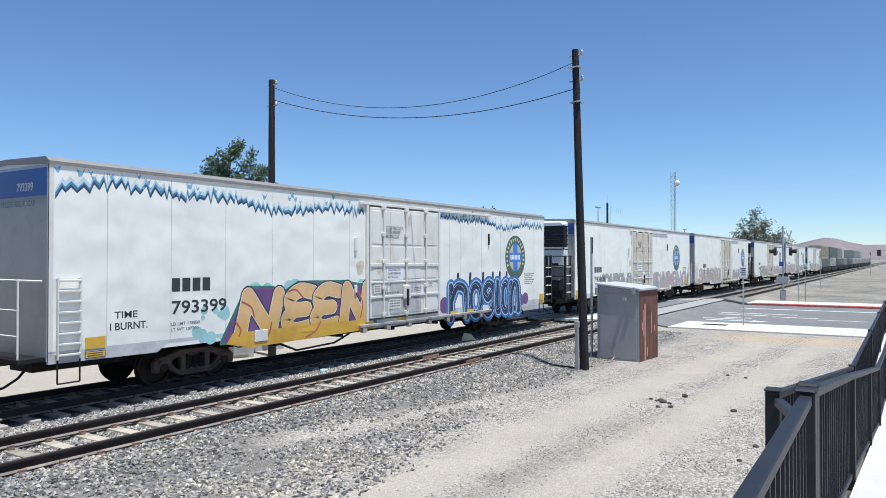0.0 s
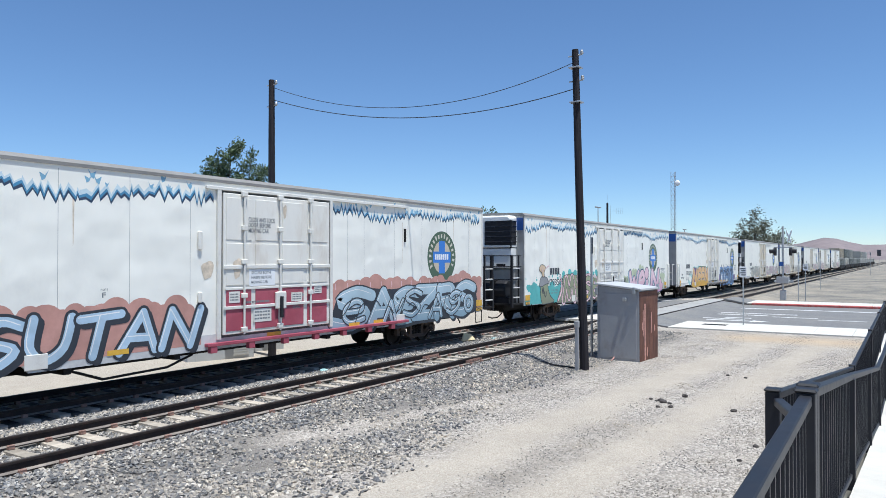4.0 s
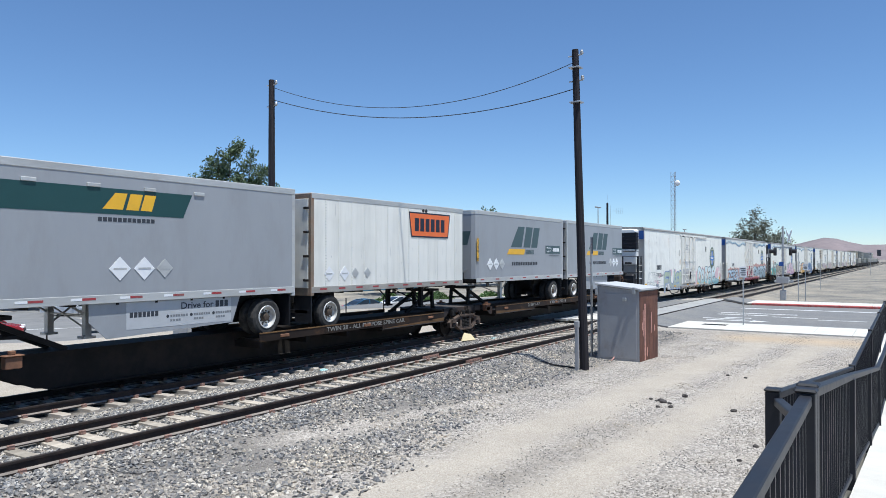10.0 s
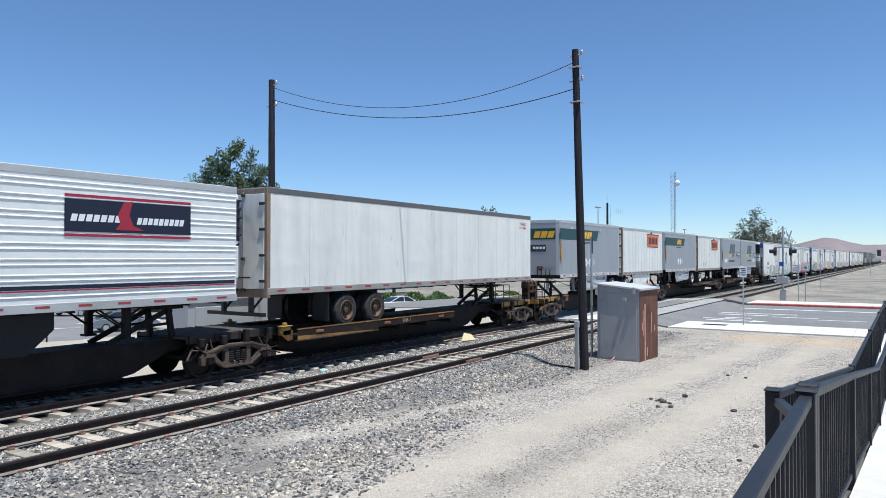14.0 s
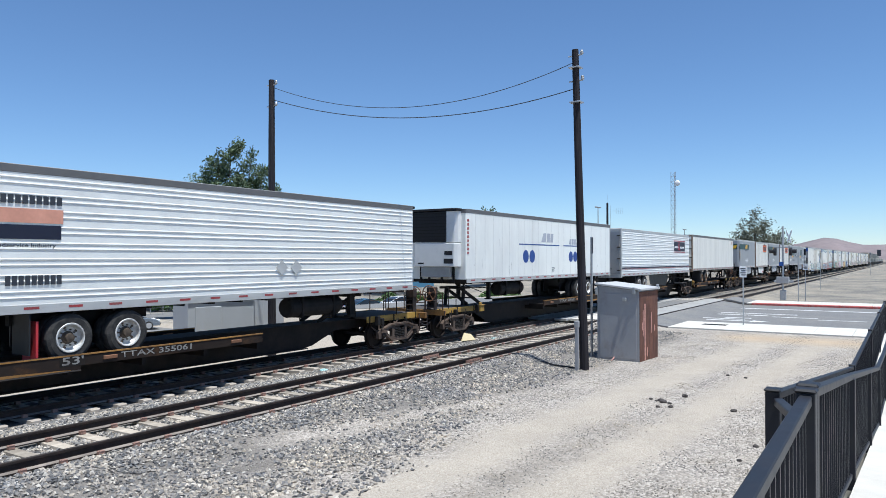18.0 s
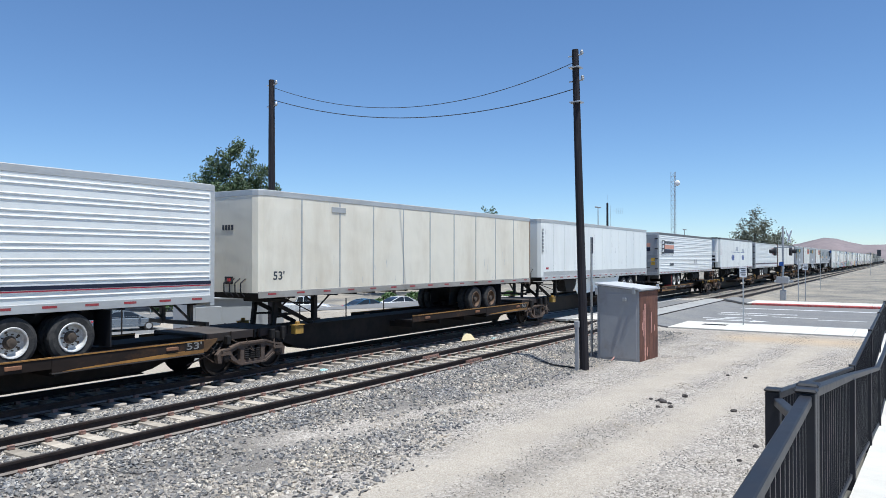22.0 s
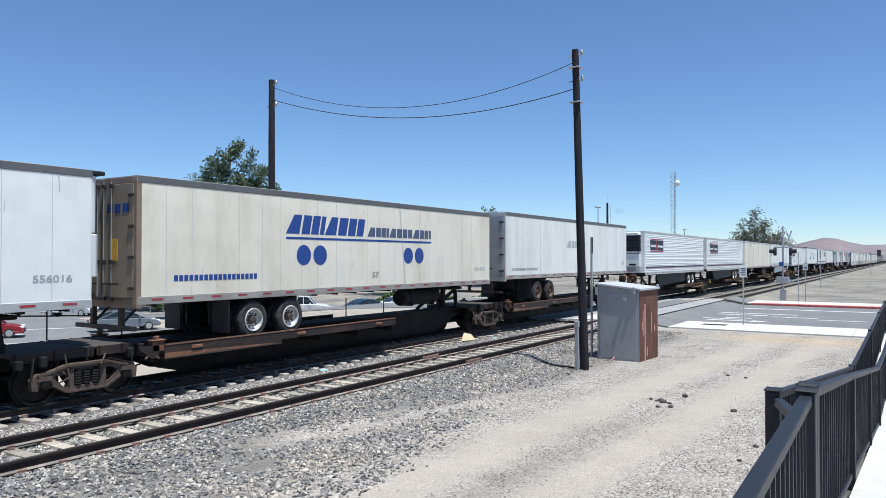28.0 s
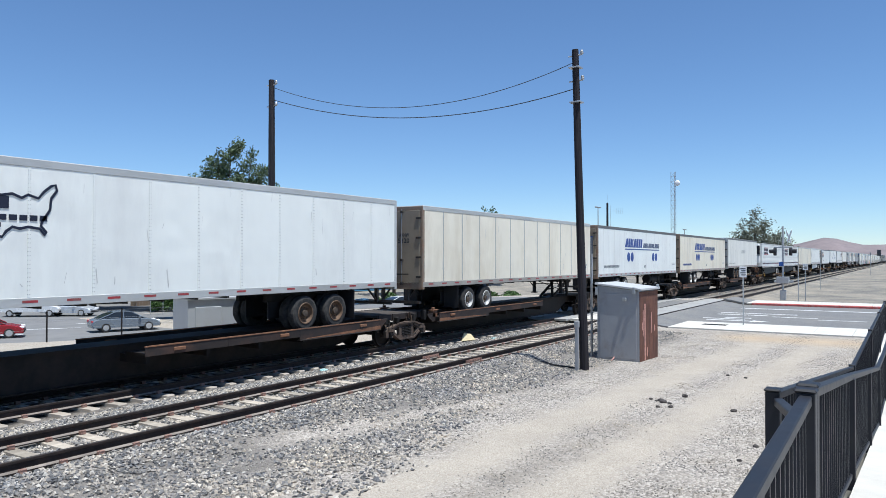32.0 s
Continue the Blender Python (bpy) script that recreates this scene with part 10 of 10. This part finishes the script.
def house(x, y, z0, w, d, h, rise, ang, wall, label, windows=2, steps=False):
    s = thing("house", label, "house", "houses behind the street", at=pose(x, y, z0, 0, 0, ang))
    part("wall", boxes((-w / 2, w / 2, -d / 2, d / 2, 0, h)), M[wall], s)
    bm = bmnew()
    loft(bm, [[(xx, -d / 2 - 0.4, h - 0.05), (xx, 0, h + rise), (xx, d / 2 + 0.4, h - 0.05), (xx, d / 2 + 0.4, h + 0.10), (xx, 0, h + rise + 0.16), (xx, -d / 2 - 0.4, h + 0.10)] for xx in (-w / 2 - 0.4, w / 2 + 0.4)])
    part("roof", bm, M["roof_house"], s, "pale shingle roof")
    for i in range(windows):
        xx = -w / 2 + w * (i + 0.5) / windows
        win = part("window", boxes((xx - 0.6, xx + 0.6, -d / 2 - 0.06, -d / 2 + 0.02, h * 0.40, h * 0.40 + 1.2)), M["white_trim"], s, "white window frame", bevel=0.01)
        part("pane", boxes((xx - 0.5, xx - 0.03, -d / 2 - 0.075, -d / 2 - 0.06, h * 0.40 + 0.1, h * 0.40 + 1.1)), M["glass"], win)
        part("pane", boxes((xx + 0.03, xx + 0.5, -d / 2 - 0.075, -d / 2 - 0.06, h * 0.40 + 0.1, h * 0.40 + 1.1)), M["glass"], win)
    if steps:
        st = bmnew()
        for k in range(8):
            box(st, w * 0.1, w * 0.1 + 1.3, -d / 2 - 2.4 + k * 0.3, -d / 2, 0, 0.18 * (k + 1))
        part("steps", st, M["concrete"], s)
        for q in (w * 0.1, w * 0.1 + 1.3):
            bm = bmnew()
            pipe(bm, [(q, -d / 2 - 2.3, 0.1), (q, -d / 2 - 2.3, 1.05), (q, -d / 2, 2.35)], 0.04)
            part("stair_rail", bm, M["white_trim"], s)
    return s


M["roof_house"] = mat("pale_shingle_roof", (0.46, 0.43, 0.40), 0.8, var=0.12, scale=2.0)
M["wall_cream"] = mat("cream_stucco", (0.60, 0.56, 0.48), 0.85, var=0.06, scale=1.0)
M["wall_blue"] = mat("blue_painted_wall", (0.075, 0.21, 0.33), 0.7, var=0.06, scale=1.0)
M["wood_fence"] = mat("weathered_brown_boards", (0.17, 0.125, 0.09), 0.85, var=0.25, scale=2.0)
house(47.5, 84.0, LOT_Z + 0.6, 12.0, 8.0, 4.2, 2.0, -32, "wall_cream", "pale stucco house with steps behind street trees", 3, True)
house(64.0, 78.0, LOT_Z, 10.0, 7.0, 3.6, 1.9, -35, "wall_cream", "low pale house with a shingle roof behind the trees", 2)
house(86.0, 66.0, -1.6, 13.0, 8.0, 4.3, 0.6, -30, "wall_blue", "blue-walled building with a low pale roof", 3)
fn = thing("garden_fence", "weathered brown board fence behind the street", "fence")
board = mesh_of("board", boxes((-0.075, 0.075, -0.015, 0.015, 0, 1.75)), M["wood_fence"])
for i in range(70):
    b3 = part("board", board, M["wood_fence"], fn)
    b3.matrix_basis = pose(49.0 + i * 0.155 * math.cos(radians(-33)), 73.0 + i * 0.155 * math.sin(radians(-33)), LOT_Z, 0, 0, -33)


# ---- crossing signal, signs and posts ----
def crossing_signal(x, y, z0):
    s = thing("crossing_signal", "grey crossing mast with black lamp hoods and a crossbuck", "railway signal", at=pose(x, y, z0))
    bm = bmnew()
    rod(bm, (0, 0, 0), (0, 0, 5.5), 0.075, 10)
    part("mast", bm, M["galv"], s)
    part("base_case", boxes((-0.2, 0.2, -0.2, 0.2, 0.0, 0.75)), M["galv"], s, "grey junction base", bevel=0.03)
    part("relay_case", boxes((-0.35, 0.25, -0.42, 0.42, 1.25, 1.75)), M["box_grey"], s, "grey gate mechanism case", bevel=0.03)
    part("counter_arm", boxes((-0.10, 0.10, -0.70, 0.60, 1.32, 1.50)), M["galv"], s, bevel=0.02)
    part("number_sign", boxes((-0.10, -0.08, -0.05, 0.26, 2.55, 2.85)), M["blue"], s, "small blue sign")
    arm = boxes((-0.05, 0.05, -0.60, 0.60, 3.90, 3.98))
    part("lamp_arm", arm, M["galv"], s)
    for d in (-1, 1):
        yy = 0.50 * d
        bm = bmnew()
        turned(bm, [(0.02, yy - 0.06 * d), (0.30, yy - 0.06 * d), (0.30, yy + 0.12 * d), (0.14, yy + 0.14 * d), (0.10, yy + 0.28 * d), (0.02, yy + 0.28 * d)], 18, "y", (0, 0, 3.62))
        lamp = part("lamp", bm, M["black"], s, "black lamp disc")
        bm = bmnew()
        turned(bm, [(0.02, yy + 0.285 * d), (0.09, yy + 0.285 * d), (0.02, yy + 0.30 * d)], 12, "y", (0, 0, 3.62))
        part("lens", bm, M["red"], lamp, "unlit red lens")
        bm = bmnew()
        turned(bm, [(0.15, yy + 0.10 * d), (0.15, yy + 0.42 * d), (0.135, yy + 0.42 * d), (0.135, yy + 0.10 * d)], 14, "y", (0, 0, 3.64))
        part("hood", bm, M["black"], lamp)
    for sg in (-1, 1):
        b4 = part("crossbuck_blade", boxes((-0.62, 0.62, -0.14, -0.12, -0.11, 0.11)), M["tape_white"], s, "white crossbuck blade", bevel=0.004)
        b4.matrix_basis = pose(0, -0.30 - 0.03 * sg, 4.75, 0, 45 * sg, 28)
    return s


crossing_signal(58.9, 7.75, -0.1)


def sign_post(x, y, z0, top, sw, sh, face, label, ang=0.0):
    s = thing("sign_post", label, "sign", "signs and posts by the crossing", at=pose(x, y, z0, 0, 0, ang))
    h = top - z0
    part("post", boxes((-0.028, 0.028, -0.028, 0.028, 0, h)), M["galv"], s)
    if sw:
        p = part("sign_plate", boxes((-0.045, -0.030, -sw / 2, sw / 2, h - sh, h)), M[face], s, bevel=0.004)
        bm = bmnew()
        for k in range(4):
            box(bm, -0.049, -0.0455, -sw * 0.36, sw * (0.36 - 0.1 * (k % 2)), h - sh * (0.25 + 0.19 * k), h - sh * (0.16 + 0.19 * k))
        part("lettering_bar", bm, M["dark_letter"], p)
    return s


sign_post(36.9, 6.6, -0.3, 2.62, 0.32, 0.52, "tape_white", "small white sign on a thin steel post on the pavement")
sign_post(23.45, 9.05, -0.4, 3.73, 0.07, 0.56, "dark_letter", "narrow dark aerial on a thin post behind the cabinet", 70)
sign_post(58.7, 6.7, -0.3, 3.46, 0.06, 0.4, "galv", "tall bare steel post beyond the street")
sign_post(63.1, 6.7, -0.3, 2.6, 0.35, 0.5, "tape_white", "small white sign beyond the street")
sign_post(88.2, 7.9, -0.35, 3.9, 0.12, 0.9, "em_tan", "slim marker post beside the line")
sign_post(168.5, 6.1, -0.35, 4.25, 0.25, 0.6, "galv", "distant post beside the line")
sign_post(223.0, 6.1, -0.35, 5.3, 0.9, 1.6, "dark_letter", "distant dark signal post beside the line")


M["sign_red"] = plain("faded_red_sign", (0.50, 0.10, 0.10), 0.5)
sign_post(41.0, 58.2, LOT_Z, 0.9, 0.68, 0.65, "sign_red", "faded red sign on a slim post by the street", 54.7)
sign_post(41.9, 57.6, LOT_Z, 0.85, 0.6, 0.6, "galv", "back of a grey sign on a slim post", 54.7)


def light_pole(x, y, z0, top, arm, label):
    s = thing("street_lamp", label, "street lamp", "lamps behind the train", at=pose(x, y, z0))
    bm = bmnew()
    rod(bm, (0, 0, 0), (0, 0, top - z0), 0.11, 8, 0.07)
    part("pole", bm, M["box_grey"], s)
    for d in (-1, 1):
        a = boxes((d * arm - 0.35, d * arm + 0.35, -0.16, 0.16, top - z0 - 0.05, top - z0 + 0.12))
        part("lamp_head", a, M["box_grey"], s, bevel=0.03)
        bm = bmnew()
        rod(bm, (0, 0, top - z0), (d * arm, 0, top - z0 + 0.02), 0.04, 6)
        part("arm", bm, M["box_grey"], s)
    return s


light_pole(106.7, 40.1, -1.0, 10.9, 0.7, "grey parking lot lamp with two heads")
light_pole(158.0, 40.0, -1.0, 9.2, 0.7, "distant grey lamp with two heads")


def antenna_pole(x, y):
    s = thing("antenna_pole", "dark wooden pole with small aerials", "antenna pole", at=pose(x, y, -1.0))
    bm = bmnew()
    rod(bm, (0, 0, 0), (0, 0, 13.2), 0.22, 8, 0.17)
    part("pole", bm, M["pole"], s)
    bm = bmnew()
    rod(bm, (0.55, -0.3, 4), (0.55, -0.3, 12.8), 0.03, 5)
    rod(bm, (0, 0, 13.0), (0, 0, 14.6), 0.015, 5)
    part("aerial_mast", bm, M["galv"], s)
    for z in (11.9, 8.6):
        bm = bmnew()
        rod(bm, (0.55, -0.3, z), (1.9, -2.0, z), 0.022, 5)
        for k in range(4):
            f = 0.5 + 0.16 * k
            rod(bm, (0.55 + 1.35 * f, -0.3 - 1.7 * f, z - 0.5), (0.55 + 1.35 * f, -0.3 - 1.7 * f, z + 0.5), 0.016, 5)
        part("yagi_aerial", bm, M["galv"], s)


antenna_pole(115.0, 41.6)


def lattice_tower(x, y):
    s = thing("lattice_tower", "slim steel lattice radio tower with a white dish", "radio tower", at=pose(x, y, -1.0))
    h, w = 23.5, 0.62
    legs = [(w, 0), (-w * 0.5, w * 0.87), (-w * 0.5, -w * 0.87)]
    for a in legs:
        bm = bmnew()
        rod(bm, (a[0], a[1], 0), (a[0], a[1], h), 0.055, 5)
        part("leg", bm, M["galv"], s)
    bm = bmnew()
    n = 22
    for i in range(n):
        z0, z1 = h * i / n, h * (i + 1) / n
        for k in range(3):
            a, c = legs[k], legs[(k + 1) % 3]
            rod(bm, (a[0], a[1], z0), (c[0], c[1], z1), 0.028, 4)
            rod(bm, (a[0], a[1], z0), (c[0], c[1], z0), 0.024, 4)
    part("lacing", bm, M["galv"], s)
    bm = bmnew()
    turned(bm, [(0.03, 0.0), (0.35, -0.08), (0.60, -0.25), (0.62, -0.28), (0.62, -0.48), (0.25, -0.55), (0.02, -0.56)], 18, "x", (-0.2, -0.95, h - 2.6))
    part("dish", bm, M["tape_white"], s, "white round dish", smooth=True)


lattice_tower(164.5, 44.0)


# ---- litter and stones on the yard ----
def clod(x, y, s, m, seed, name, label, cat, flat=0.6):
    rng = random.Random(seed)
    bm = bmnew()
    bmesh.ops.create_icosphere(bm, subdivisions=2, radius=s)
    for v in bm.verts:
        k = 1 + 0.35 * noise.noise(v.co * (2.2 / s) + Vector((seed, 0, 0)))
        v.co = Vector((v.co.x * k, v.co.y * k, v.co.z * k * flat))
    ob = solo(name, bm, M[m], label, cat)
    ob.location = (x, y, ground_z(x, y) + s * flat * 0.5)


M["dark_rock"] = mat("dark_clod", (0.07, 0.06, 0.055), 0.9, var=0.3, scale=8)
for i, (x, y, s) in enumerate(((17.13, 5.14, 0.05), (17.05, 4.88, 0.075), (16.9, 4.78, 0.085), (16.85, 4.62, 0.055), (16.5, 4.5, 0.06), (16.35, 4.75, 0.05), (17.0, 4.97, 0.04), (17.78, 4.51, 0.075), (21.9, 4.35, 0.05), (21.8, 3.85, 0.05), (16.79, 3.21, 0.07), (13.84, 2.28, 0.05), (12.73, 2.35, 0.045))):
    clod(x, y, s, "dark_rock", i + 1, "stone", "dark clod lying on the dirt track", "stone")
bm = bmnew()
slab(bm, [(-0.34, 0.0), (0.34, 0.02), (0.18, 0.26), (-0.12, 0.33)], -0.03, 0.03)
ob = solo("foam_block", bm, M["foam"], "torn yellowish foam block beside the rails", "litter")
ob.matrix_basis = pose(24.3, 14.45, -0.22, -25, 0, -25)
clod(15.6, 14.1, 0.13, "g_aqua", 30, "crushed_bottle", "crushed pale green bottle between the tracks", "litter", 0.4)
clod(25.4, 13.9, 0.14, "g_aqua", 31, "crushed_bottle", "faded green rag between the tracks", "litter", 0.25)


# ---- what moves ----
def motions():
    """The whole train runs past at one steady speed; the wheelsets roll."""
    for ob, x in CARRIED:
        walk(ob, [(t, pose(x + SPEED * t, TRACK_Y, 0)) for t in (0, 8, 16, 24, 32)])
    # a pickup that pulls in and parks, and a car that drives off along the street
    park, come = Vector((35.2, 67.2, ST)), Vector((-0.50, 0.85, 0.0))
    rows = [(0, 62), (6, 62), (9.5, 55), (12.5, 30), (15.0, 6), (16.4, 0.4), (17.0, 0), (24, 0), (32, 0)]
    walk(PICKUP, [(t, pose(*(park + come * d), 0, 0, -50)) for t, d in rows])
    go = Vector((-0.80, 0.60, 0.0))
    at = Vector((34.6, 60.5, ST))
    walk(SUV, [(t, pose(*(at + go * d), 0, 0, 143)) for t, d in ((0, -14), (4, -7), (7.1, 0), (8.2, 2.6), (10, 8), (14, 26), (20, 60), (32, 130))])
    turn = math.degrees(SPEED / 0.455)
    first = WHEELSETS[0]
    walk(first, [(k / 30, pose(0, 0, 0, 0, turn * k / 30, 0)) for k in range(961)])
    for w in WHEELSETS[1:]:
        w.rotation_mode = "QUATERNION"
        w.animation_data_create()
        w.animation_data.action = first.animation_data.action
        w.animation_data.action_slot = first.animation_data.action_slot


motions()
